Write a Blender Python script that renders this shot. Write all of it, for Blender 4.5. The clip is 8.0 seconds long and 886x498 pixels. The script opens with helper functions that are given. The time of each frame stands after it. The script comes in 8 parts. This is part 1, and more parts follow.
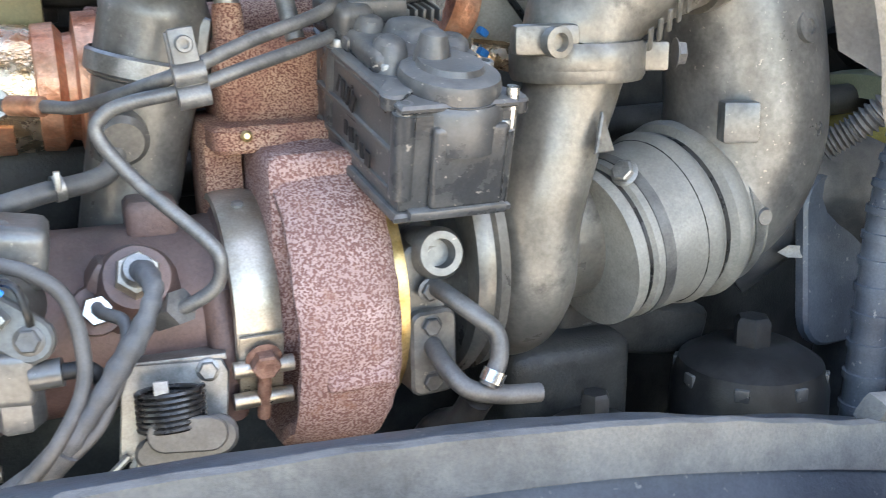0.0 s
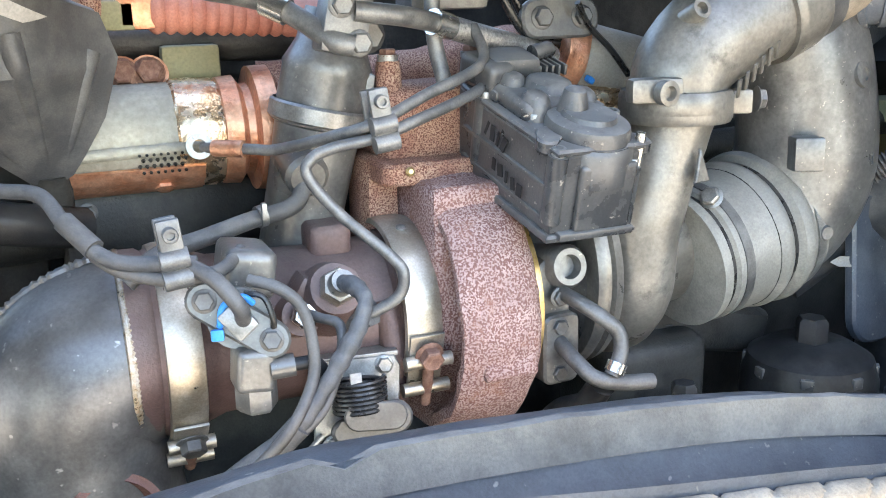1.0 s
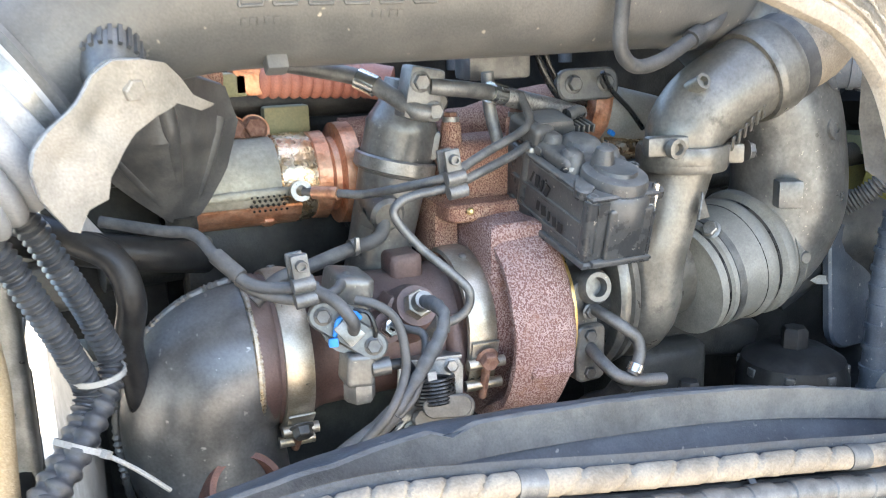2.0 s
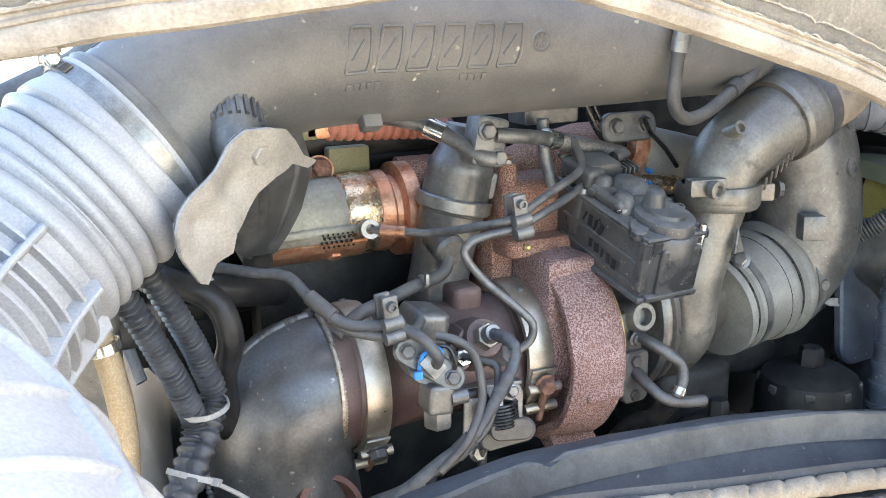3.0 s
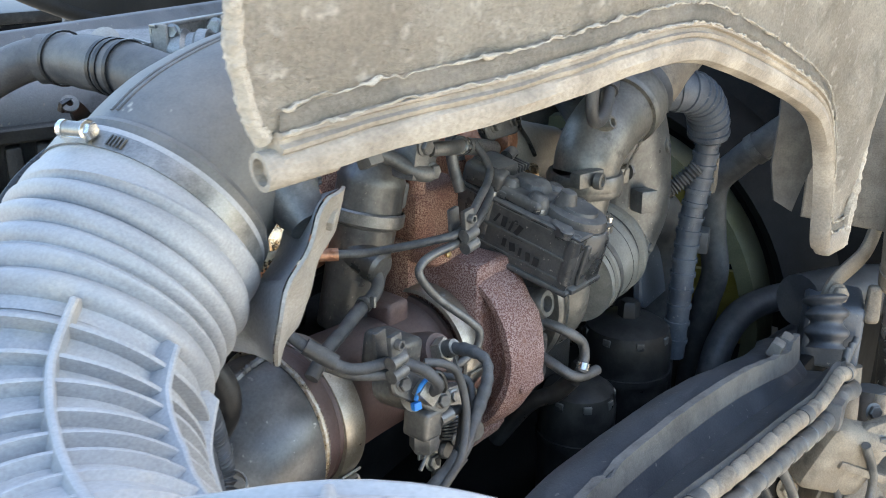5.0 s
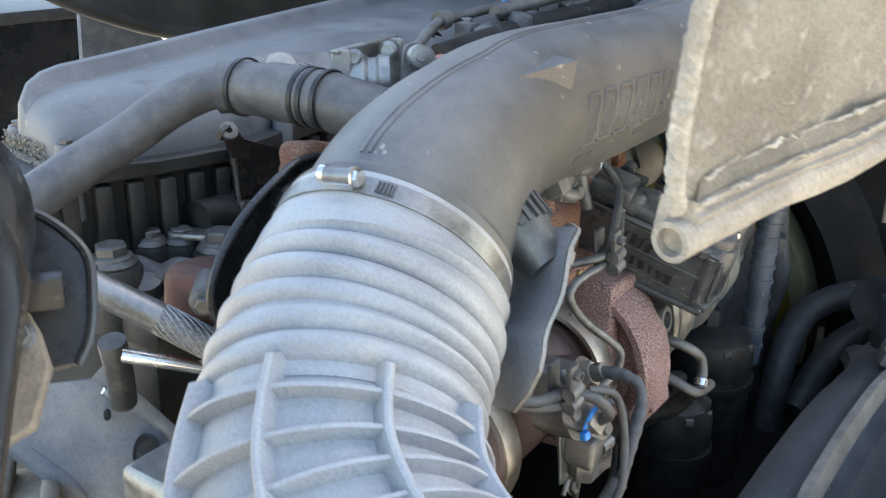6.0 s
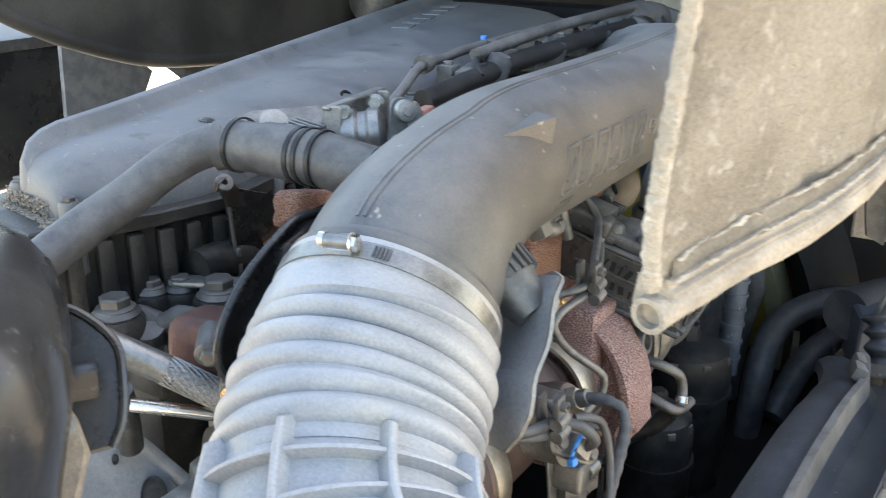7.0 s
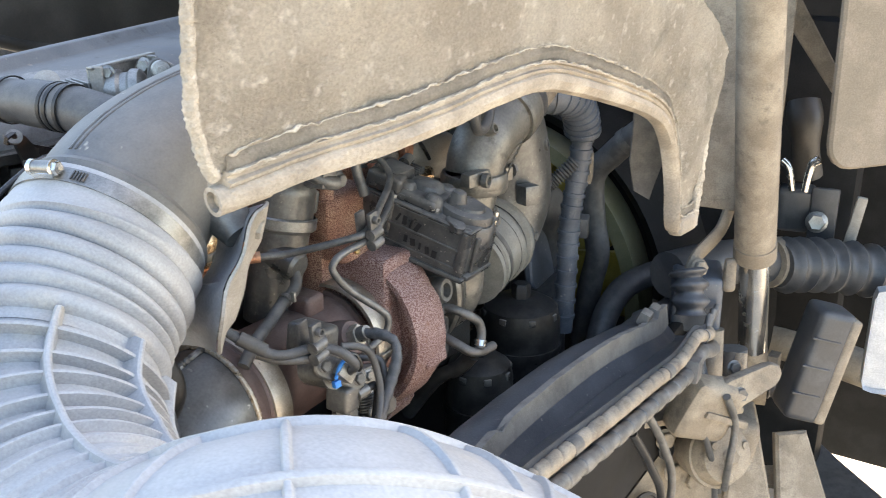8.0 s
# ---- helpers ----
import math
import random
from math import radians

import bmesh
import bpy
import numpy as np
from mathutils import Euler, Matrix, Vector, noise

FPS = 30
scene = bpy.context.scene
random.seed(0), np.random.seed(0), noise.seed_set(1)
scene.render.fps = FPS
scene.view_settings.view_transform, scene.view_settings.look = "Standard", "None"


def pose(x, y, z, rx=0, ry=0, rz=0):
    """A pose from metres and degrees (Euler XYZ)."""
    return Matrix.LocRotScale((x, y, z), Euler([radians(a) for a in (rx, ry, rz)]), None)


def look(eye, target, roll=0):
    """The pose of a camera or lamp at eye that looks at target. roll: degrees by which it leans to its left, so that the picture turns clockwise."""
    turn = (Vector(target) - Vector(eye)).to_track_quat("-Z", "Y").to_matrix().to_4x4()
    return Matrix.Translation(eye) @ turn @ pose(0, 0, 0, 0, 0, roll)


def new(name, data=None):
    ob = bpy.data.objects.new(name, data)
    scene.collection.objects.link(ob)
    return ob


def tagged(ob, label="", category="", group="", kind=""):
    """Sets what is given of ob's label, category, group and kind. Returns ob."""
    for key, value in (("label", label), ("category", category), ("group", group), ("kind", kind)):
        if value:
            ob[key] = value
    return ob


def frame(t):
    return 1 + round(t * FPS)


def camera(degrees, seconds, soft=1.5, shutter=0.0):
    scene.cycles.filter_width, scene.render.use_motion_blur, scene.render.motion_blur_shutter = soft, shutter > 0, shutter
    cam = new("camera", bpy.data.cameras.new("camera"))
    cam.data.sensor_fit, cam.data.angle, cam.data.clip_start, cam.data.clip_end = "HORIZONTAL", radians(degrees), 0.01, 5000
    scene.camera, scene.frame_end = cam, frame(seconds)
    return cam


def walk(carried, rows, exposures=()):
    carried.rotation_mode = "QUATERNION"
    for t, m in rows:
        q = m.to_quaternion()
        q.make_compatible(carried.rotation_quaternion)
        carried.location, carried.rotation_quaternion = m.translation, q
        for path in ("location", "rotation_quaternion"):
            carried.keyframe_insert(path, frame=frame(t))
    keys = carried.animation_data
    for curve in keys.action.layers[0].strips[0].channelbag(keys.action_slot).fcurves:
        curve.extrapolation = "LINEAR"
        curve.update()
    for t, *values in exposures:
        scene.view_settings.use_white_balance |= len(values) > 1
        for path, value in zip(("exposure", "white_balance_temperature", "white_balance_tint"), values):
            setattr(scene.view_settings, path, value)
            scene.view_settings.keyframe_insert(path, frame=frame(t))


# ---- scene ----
# camera and its walk
cam = camera(50.0, 8.0, soft=0.95, shutter=0.2)
PATH = [
    (0, (-0.204, -0.614, 1.605), (0.526, 1.17, 1.07), -1.0),
    (0.5, (-0.291, -0.642, 1.62), (0.445, 1.142, 1.094), -1.2),
    (1, (-0.35, -0.69, 1.647), (0.392, 1.094, 1.13), -1.4),
    (1.2, (-0.359, -0.708, 1.655), (0.385, 1.075, 1.139), -1.5),
    (1.5, (-0.38, -0.743, 1.658), (0.369, 1.04, 1.147), -1.5),
    (2, (-0.47, -0.83, 1.713), (0.282, 0.953, 1.21), -1.4),
    (2.2, (-0.494, -0.85, 1.745), (0.26, 0.932, 1.24), -1.4),
    (3.3, (-0.622, -0.836, 1.78), (0.289, 0.864, 1.25), -1.2),
    (3.5, (-0.642, -0.829, 1.789), (0.333, 0.832, 1.25), -1.5),
    (3.6, (-0.65, -0.82, 1.797), (0.337, 0.832, 1.25), -1.5),
    (4, (-0.66, -0.723, 1.818), (0.419, 0.858, 1.239), -1.9),
    (4.2, (-0.682, -0.701, 1.834), (0.489, 0.808, 1.241), -2.1),
    (5.3, (-0.905, -0.531, 1.863), (0.633, 0.545, 1.173), 1.7),
    (5.5, (-0.931, -0.5, 1.858), (0.617, 0.559, 1.163), 1.7),
    (5.6, (-0.946, -0.49, 1.858), (0.602, 0.57, 1.167), 1.7),
    (6, (-0.945, -0.406, 1.886), (0.602, 0.654, 1.189), 1.2),
    (6.5, (-0.956, -0.356, 1.925), (0.6, 0.694, 1.235), 1.0),
    (7, (-0.969, -0.412, 1.933), (0.601, 0.612, 1.237), 0.1),
    (7.5, (-0.95, -0.558, 1.911), (0.633, 0.445, 1.212), -0.2),
    (7.7, (-0.954, -0.601, 1.909), (0.636, 0.395, 1.216), -0.3),
    (8, (-0.963, -0.667, 1.917), (0.63, 0.328, 1.23), -0.1),
]
EXPOSURE = [(0.0, 3.4, 6800, 10), (0.5, 3.42, 6750, 9), (1.0, 3.58, 6750, 9), (1.5, 3.65, 6800, 9), (2.0, 3.34, 6750, 9), (3.5, 2.85, 6900, 10), (4.2, 2.55, 6850, 9), (5.5, 2.45, 6700, 6), (6.0, 2.5, 7200, 8), (6.5, 2.72, 7850, 9), (7.0, 2.68, 7700, 9), (7.5, 2.45, 7500, 10), (8.0, 2.58, 7500, 11)]
walk(cam, [(t, look(eye, target, roll)) for t, eye, target, roll in PATH], EXPOSURE)

# clear day: the sun stands behind an added wall for the tilted cab, which shades the engine; the open sky and the
# sunlit ground light it
SUN_FROM = Vector((0.72, -0.25, 0.65)).normalized()
world = bpy.data.worlds.new("sky")
scene.world = world
world.use_nodes = True
wn = world.node_tree.nodes
sky = wn.new("ShaderNodeTexSky")
sky.sky_type = "NISHITA"
sky.sun_disc = False
sky.sun_elevation = math.asin(SUN_FROM.z)
sky.sun_rotation = math.atan2(SUN_FROM.x, SUN_FROM.y)
sky.dust_density = 1.5
wn["Background"].inputs["Strength"].default_value = 0.15
world.node_tree.links.new(sky.outputs["Color"], wn["Background"].inputs["Color"])
sun = new("sun", bpy.data.lights.new("sun", "SUN"))
sun.data.energy = 4.0
sun.data.angle = radians(0.6)
sun.data.color = (1.0, 0.95, 0.88)
sun.matrix_world = look(SUN_FROM * 20, (0, 0, 0))

# ---------------------------------------------------------------- geometry helpers
SHARP = math.cos(radians(38))
PLACE = {}


def link_mesh(name, bm, material, smooth=True):
    """A mesh object round its own middle; returns it and that middle."""
    bm.normal_update()
    bmesh.ops.recalc_face_normals(bm, faces=bm.faces)
    for f in bm.faces:
        f.smooth = smooth
    for e in bm.edges:
        if len(e.link_faces) == 2 and e.link_faces[0].normal.dot(e.link_faces[1].normal) < SHARP:
            e.smooth = False
    lo = Vector([min(v.co[i] for v in bm.verts) for i in range(3)])
    hi = Vector([max(v.co[i] for v in bm.verts) for i in range(3)])
    mid = (lo + hi) / 2
    bmesh.ops.translate(bm, verts=bm.verts, vec=-mid)
    data = bpy.data.meshes.new(name)
    bm.to_mesh(data)
    bm.free()
    data.materials.append(material)
    return new(name, data), mid


def thing(name, at, label, category, group="", kind=""):
    ob = new(name)
    ob.empty_display_size = 0.02
    ob.location = at
    PLACE[ob] = Vector(at)
    return tagged(ob, label, category, group, kind)


def part(name, bm, material, parent, label=""):
    ob, mid = link_mesh(name, bm, material)
    ob.parent = parent
    ob.location = mid - PLACE[parent]
    PLACE[ob] = mid
    return tagged(ob, label)


def solo(name, bm, material, label, category, kind="", group=""):
    ob, mid = link_mesh(name, bm, material)
    ob.location = mid
    PLACE[ob] = mid
    return tagged(ob, label, category, group, kind)


def along(at, axis, spin=0.0):
    """A pose at a point with z along the axis."""
    q = Vector(axis).normalized().to_track_quat("Z", "Y")
    return Matrix.Translation(at) @ q.to_matrix().to_4x4() @ Matrix.Rotation(radians(spin), 4, "Z")


def merge(bm, other, m=Matrix.Identity(4)):
    other.verts.index_update()
    made = [bm.verts.new(m @ v.co) for v in other.verts]
    for f in other.faces:
        bm.faces.new([made[v.index] for v in f.verts])
    other.free()
    return bm


def curve_points(pts, steps=8):
    """Catmull-Rom through the points."""
    p = [Vector(a) for a in pts]
    if len(p) == 2:
        return [p[0].lerp(p[1], i / steps) for i in range(steps + 1)]
    p = [2 * p[0] - p[1]] + p + [2 * p[-1] - p[-2]]
    out = []
    for i in range(1, len(p) - 2):
        a, b, c, d = p[i - 1:i + 3]
        for k in range(steps):
            t = k / steps
            out.append(0.5 * (2 * b + (c - a) * t + (2 * a - 5 * b + 4 * c - d) * t * t + (3 * b - a - 3 * c + d) * t ** 3))
    return out + [p[-2]]


def frames(pts, up=(0, 0, 1)):
    """Point, tangent and two side vectors along a path, without twist."""
    out, u = [], None
    for i, p in enumerate(pts):
        t = (pts[min(i + 1, len(pts) - 1)] - pts[max(i - 1, 0)]).normalized()
        if u is None:
            u = Vector(up)
            if abs(u.dot(t)) > 0.95:
                u = Vector((0, 1, 0))
        u = (u - t * u.dot(t)).normalized()
        out.append((p, t, u, t.cross(u)))
    return out


def sweep(pts, rad, segs=14, steps=8, cap=True, bm=None, raw=False, hollow=0.0, squash=1.0):
    """A tube along a path; rad is a number or a function of (share of length, angle)."""
    bm = bm or bmesh.new()
    line = [Vector(a) for a in pts] if raw else curve_points(pts, steps)
    fr = frames(line)
    rings = []
    for i, (p, t, u, v) in enumerate(fr):
        s = i / (len(fr) - 1)
        ring = []
        for k in range(segs):
            a = 2 * math.pi * k / segs
            r = rad(s, a) if callable(rad) else rad
            ring.append(bm.verts.new(p + u * (r * math.cos(a)) + v * (r * squash * math.sin(a))))
        rings.append(ring)
    for a, b in zip(rings, rings[1:]):
        for k in range(segs):
            bm.faces.new((a[k], a[(k + 1) % segs], b[(k + 1) % segs], b[k]))
    if hollow:
        for ring, (p, t, u, v), sgn in ((rings[0], fr[0], 1), (rings[-1], fr[-1], -1)):
            inner = [bm.verts.new(p + (q.co - p) * (1 - hollow)) for q in ring]
            deep = [bm.verts.new(q.co + t * sgn * 0.03) for q in inner]
            for k in range(segs):
                j = (k + 1) % segs
                bm.faces.new((ring[k], ring[j], inner[j], inner[k]))
                bm.faces.new((inner[k], inner[j], deep[j], deep[k]))
            bm.faces.new(deep)
    elif cap:
        bm.faces.new(rings[0])
        bm.faces.new(rings[-1])
    return bm


def lathe(prof, m=Matrix.Identity(4), segs=32, bm=None, closed=False):
    """Turns (radius, height) pairs round the pose's z; closed joins the last pair to the first."""
    bm = bm or bmesh.new()
    rings = []
    for r, h in prof:
        if r < 1e-6:
            rings.append([bm.verts.new(m @ Vector((0, 0, h)))])
        else:
            rings.append([bm.verts.new(m @ Vector((r * math.cos(2 * math.pi * k / segs), r * math.sin(2 * math.pi * k / segs), h))) for k in range(segs)])
    pairs = list(zip(rings, rings[1:])) + ([(rings[-1], rings[0])] if closed else [])
    for a, b in pairs:
        for k in range(segs):
            j = (k + 1) % segs
            if len(a) == 1:
                bm.faces.new((a[0], b[j], b[k]))
            elif len(b) == 1:
                bm.faces.new((a[k], a[j], b[0]))
            else:
                bm.faces.new((a[k], a[j], b[j], b[k]))
    if not closed:
        for ring in (rings[0], rings[-1]):
            if len(ring) > 1:
                bm.faces.new(ring)
    return bm


def box(size, m=Matrix.Identity(4), bevel=0.003, segs=2, bm=None, taper=1.0):
    tmp = bmesh.new()
    bmesh.ops.create_cube(tmp, size=1.0)
    for v in tmp.verts:
        k = taper if v.co.z > 0 else 1.0
        v.co = Vector((v.co.x * size[0] * k, v.co.y * size[1] * k, v.co.z * size[2]))
    if bevel:
        bmesh.ops.bevel(tmp, geom=tmp.edges[:] + tmp.verts[:], offset=bevel, segments=segs, profile=0.6, affect="EDGES")
    return merge(bm or bmesh.new(), tmp, m)


def slab(outline, depth, m=Matrix.Identity(4), bevel=0.001, bm=None, bend=None):
    """A plate of that outline in the pose's xy, its depth along z; bend moves its points."""
    tmp = bmesh.new()
    low = [tmp.verts.new((x, y, 0)) for x, y in outline]
    high = [tmp.verts.new((x, y, depth)) for x, y in outline]
    n = len(outline)
    tmp.faces.new(low[::-1])
    tmp.faces.new(high)
    for k in range(n):
        j = (k + 1) % n
        tmp.faces.new((low[k], low[j], high[j], high[k]))
    if bevel:
        rim = [e for e in tmp.edges if abs(e.verts[0].co.z - e.verts[1].co.z) < 1e-7]
        bmesh.ops.bevel(tmp, geom=rim, offset=bevel, segments=1, affect="EDGES")
    if bend:
        for v in tmp.verts:
            v.co = bend(v.co)
    return merge(bm or bmesh.new(), tmp, m)


def rounded(w, h, r, n=4):
    """A rounded rectangle's outline."""
    out = []
    for cx, cy, a0 in ((w / 2 - r, h / 2 - r, 0), (r - w / 2, h / 2 - r, 90), (r - w / 2, r - h / 2, 180), (w / 2 - r, r - h / 2, 270)):
        for k in range(n + 1):
            a = radians(a0 + 90 * k / n)
            out.append((cx + r * math.cos(a), cy + r * math.sin(a)))
    return out


def lobe(c, d, r1, r2, n=8):
    """An outline round two circles: an eye of a bracket or flange."""
    a, b = Vector(c), Vector(d)
    w = math.atan2(b.y - a.y, b.x - a.x)
    out = [(a.x + r1 * math.cos(w + math.pi / 2 + math.pi * k / n), a.y + r1 * math.sin(w + math.pi / 2 + math.pi * k / n)) for k in range(n + 1)]
    out += [(b.x + r2 * math.cos(w - math.pi / 2 + math.pi * k / n), b.y + r2 * math.sin(w - math.pi / 2 + math.pi * k / n)) for k in range(n + 1)]
    return out


SHARED = {}


def bolt(parent, at, axis, r=0.008, material=None, spin=0.0, socket=False, name="bolt", label="", h=0.62):
    """A flanged hexagon bolt, or a cap screw with a socket; alike ones share one mesh."""
    key = (material.name, socket, round(h, 2))
    if key not in SHARED:
        bm = bmesh.new()
        if socket:
            lathe([(0.0, 0.0), (0.8, 0.0), (0.8, 0.85), (0.72, 0.95), (0.45, 0.95), (0.45, 0.5), (0.0, 0.45)], segs=14, bm=bm)
        else:
            lathe([(0.0, 0.0), (1.25, 0.0), (1.25, 0.08), (1.0, 0.22), (0.0, 0.22)], segs=16, bm=bm)
            lathe([(0.0, 0.2), (1.0, 0.2), (1.0, h + 0.1), (0.85, h + 0.22), (0.6, h + 0.2), (0.0, h + 0.16)], segs=6, bm=bm)
        ob, mid = link_mesh(name, bm, material)
        SHARED[key] = (ob.data, mid)
    else:
        ob = new(name, SHARED[key][0])
    mid = SHARED[key][1]
    ob.parent = parent
    m = along(at, axis, spin) @ Matrix.Scale(r, 4) @ Matrix.Translation(mid)
    ob.matrix_basis = Matrix.Translation(-PLACE[parent]) @ m
    PLACE[ob] = m.translation.copy()
    return tagged(ob, label)


def ring_band(r, width, thick, m, segs=48, bm=None):
    w = width / 2
    return lathe([(r, -w), (r + thick, -w), (r + thick, w), (r, w)], m, segs, bm, closed=True)


def arc_band(r, width, thick, m, a0, a1, n=40, bm=None):
    """A strap that goes only part of the way round."""
    bm = bm or bmesh.new()
    w, rows = width / 2, []
    for k in range(n + 1):
        a = radians(a0 + (a1 - a0) * k / n)
        rows.append([bm.verts.new(m @ Vector((q * math.cos(a), q * math.sin(a), h))) for q, h in ((r, -w), (r + thick, -w), (r + thick, w), (r, w))])
    for a, b in zip(rows, rows[1:]):
        for k in range(4):
            bm.faces.new((a[k], a[(k + 1) % 4], b[(k + 1) % 4], b[k]))
    bm.faces.new(rows[0])
    bm.faces.new(rows[-1][::-1])
    return bm


def rough_up(bm, size, scale, seed=0.0):
    """Uneven castings and worn edges."""
    bm.normal_update()
    for v in bm.verts:
        v.co += v.normal * size * noise.noise(v.co * scale + Vector((seed, seed, seed)))
    return bm


def zip_tie(parent, at, axis, r, material):
    m = along(at, axis)
    tie = part("cable_tie", ring_band(r, 0.005, 0.0015, m, 20), material, parent, "pale plastic cable tie")
    part("tie_head", box((0.008, 0.006, 0.007), m @ Matrix.Translation((r + 0.003, 0, 0)), 0.001), material, tie)


def turn_thing(ob, m):
    """Moves a whole thing with its parts."""
    ob.matrix_basis = m @ Matrix.Translation(PLACE[ob])


# ---------------------------------------------------------------- materials
def surface(name, base, other, rough=0.6, metal=0.0, scale=25.0, fine=350.0, bump=0.15, dust=0.0, dust_colour=(0.33, 0.31, 0.28), fleck=None, streak=None, low=0.42, high=0.62, coat=0.0, crust=None):
    """Two colours mixed in patches, fine grain, relief, settled dust on what faces up, and flecks of a third colour."""
    m = bpy.data.materials.new(name)
    m.use_nodes = True
    nt = m.node_tree
    n, l = nt.nodes, nt.links
    b = n["Principled BSDF"]
    geo = n.new("ShaderNodeNewGeometry")

    def grain(sc, detail, rg=0.6):
        q = n.new("ShaderNodeTexNoise")
        q.inputs["Scale"].default_value, q.inputs["Detail"].default_value, q.inputs["Roughness"].default_value = sc, detail, rg
        l.new(geo.outputs["Position"], q.inputs["Vector"])
        return q.outputs["Fac"]

    def ramp(src, lo, hi):
        q = n.new("ShaderNodeMapRange")
        q.inputs["From Min"].default_value, q.inputs["From Max"].default_value = lo, hi
        l.new(src, q.inputs["Value"])
        return q.outputs["Result"]

    def blend(fac, a, c, kind="MIX"):
        q = n.new("ShaderNodeMix")
        q.data_type, q.blend_type = "RGBA", kind
        if isinstance(fac, float):
            q.inputs[0].default_value = fac
        else:
            l.new(fac, q.inputs[0])
        for value, socket in ((a, q.inputs[6]), (c, q.inputs[7])):
            if isinstance(value, tuple):
                socket.default_value = (*value, 1)
            else:
                l.new(value, socket)
        return q.outputs[2]

    def times(a, c):
        q = n.new("ShaderNodeMath")
        q.operation = "MULTIPLY"
        for value, socket in ((a, q.inputs[0]), (c, q.inputs[1])):
            if isinstance(value, float):
                socket.default_value = value
            else:
                l.new(value, socket)
        return q.outputs[0]

    big, small = grain(scale, 5.0), grain(fine, 3.0)
    colour = blend(ramp(big, low, high), base, other)
    if fleck:
        tone, sc, lo, hi = fleck
        colour = blend(ramp(grain(sc, 2.5, 0.5), lo, hi), colour, tone)
    if streak:
        tone, sc, lo, hi = streak
        colour = blend(ramp(grain(sc, 6.0, 0.7), lo, hi), colour, tone)
    grit = blend(ramp(small, 0.3, 0.7), (0.80, 0.80, 0.80), (1.18, 1.18, 1.18))
    colour = blend(0.85, colour, blend(1.0, colour, grit, "MULTIPLY"))
    shine = ramp(big, 0.3, 0.75)
    if dust:
        split = n.new("ShaderNodeSeparateXYZ")
        l.new(geo.outputs["Normal"], split.inputs[0])
        lie = ramp(split.outputs["Z"], -0.25, 0.9)
        lay = times(times(lie, ramp(grain(scale * 1.7, 6.0, 0.7), 0.25, 0.6)), dust)
        colour = blend(lay, colour, dust_colour)
    l.new(colour, b.inputs["Base Color"])
    rr = n.new("ShaderNodeMapRange")
    rr.inputs["To Min"].default_value, rr.inputs["To Max"].default_value = max(0.04, rough - 0.12), min(1.0, rough + 0.14)
    l.new(shine, rr.inputs["Value"])
    if dust:
        mixr = n.new("ShaderNodeMix")
        l.new(lay, mixr.inputs[0])
        l.new(rr.outputs["Result"], mixr.inputs[2])
        mixr.inputs[3].default_value = 0.95
        l.new(mixr.outputs[0], b.inputs["Roughness"])
    else:
        l.new(rr.outputs["Result"], b.inputs["Roughness"])
    b.inputs["Metallic"].default_value = metal
    b.inputs["Coat Weight"].default_value = coat
    if bump:
        q = n.new("ShaderNodeBump")
        q.inputs["Strength"].default_value, q.inputs["Distance"].default_value = bump, 0.002
        l.new(small, q.inputs["Height"])
        if crust:
            sc, strength = crust
            q2 = n.new("ShaderNodeBump")
            q2.inputs["Strength"].default_value, q2.inputs["Distance"].default_value = strength, 0.006
            l.new(grain(sc, 8.0, 0.72), q2.inputs["Height"])
            l.new(q2.outputs["Normal"], q.inputs["Normal"])
        l.new(q.outputs["Normal"], b.inputs["Normal"])
    return m


M_TURBINE = surface("rusted_cast_iron", (0.37, 0.25, 0.222), (0.48, 0.345, 0.312), 0.82, 0.0, 30, 600, 0.7, fleck=((0.16, 0.078, 0.064), 600.0, 0.44, 0.55), streak=((0.24, 0.115, 0.075), 34.0, 0.56, 0.74))
M_FOOT = surface("orange_rusted_iron", (0.33, 0.175, 0.12), (0.46, 0.29, 0.20), 0.88, 0.0, 28, 600, 0.6, fleck=((0.15, 0.06, 0.042), 760.0, 0.45, 0.58))
M_EXHAUST = surface("heat_browned_iron", (0.10, 0.062, 0.055), (0.15, 0.095, 0.085), 0.5, 0.25, 18, 420, 0.25, dust=0.2, streak=((0.24, 0.12, 0.06), 30.0, 0.64, 0.74))
M_ELBOW = surface("dark_heat_steel", (0.1, 0.098, 0.095), (0.17, 0.168, 0.165), 0.38, 0.5, 14, 300, 0.06, dust=0.1, fleck=((0.3, 0.29, 0.27), 140.0, 0.69, 0.75))
M_WELD = surface("bright_weld_steel", (0.45, 0.36, 0.25), (0.62, 0.58, 0.52), 0.35, 0.9, 200, 900, 0.5)
M_CLAMP = surface("straw_tinted_steel", (0.40, 0.35, 0.27), (0.56, 0.52, 0.45), 0.36, 0.8, 30, 600, 0.08, dust=0.35)
M_BRASS = surface("straw_tinted_ring", (0.55, 0.38, 0.14), (0.62, 0.46, 0.22), 0.35, 0.85, 50, 500, 0.05)
M_RUSTBOLT = surface("rusty_bolt", (0.17, 0.085, 0.058), (0.27, 0.155, 0.11), 0.8, 0.2, 150, 700, 0.4)
M_STEEL = surface("dusty_zinc_steel", (0.22, 0.22, 0.21), (0.34, 0.335, 0.315), 0.36, 0.7, 60, 700, 0.1, dust=0.18)
M_DULL = surface("dull_grey_steel", (0.085, 0.085, 0.083), (0.15, 0.147, 0.14), 0.45, 0.45, 40, 500, 0.12, dust=0.3)
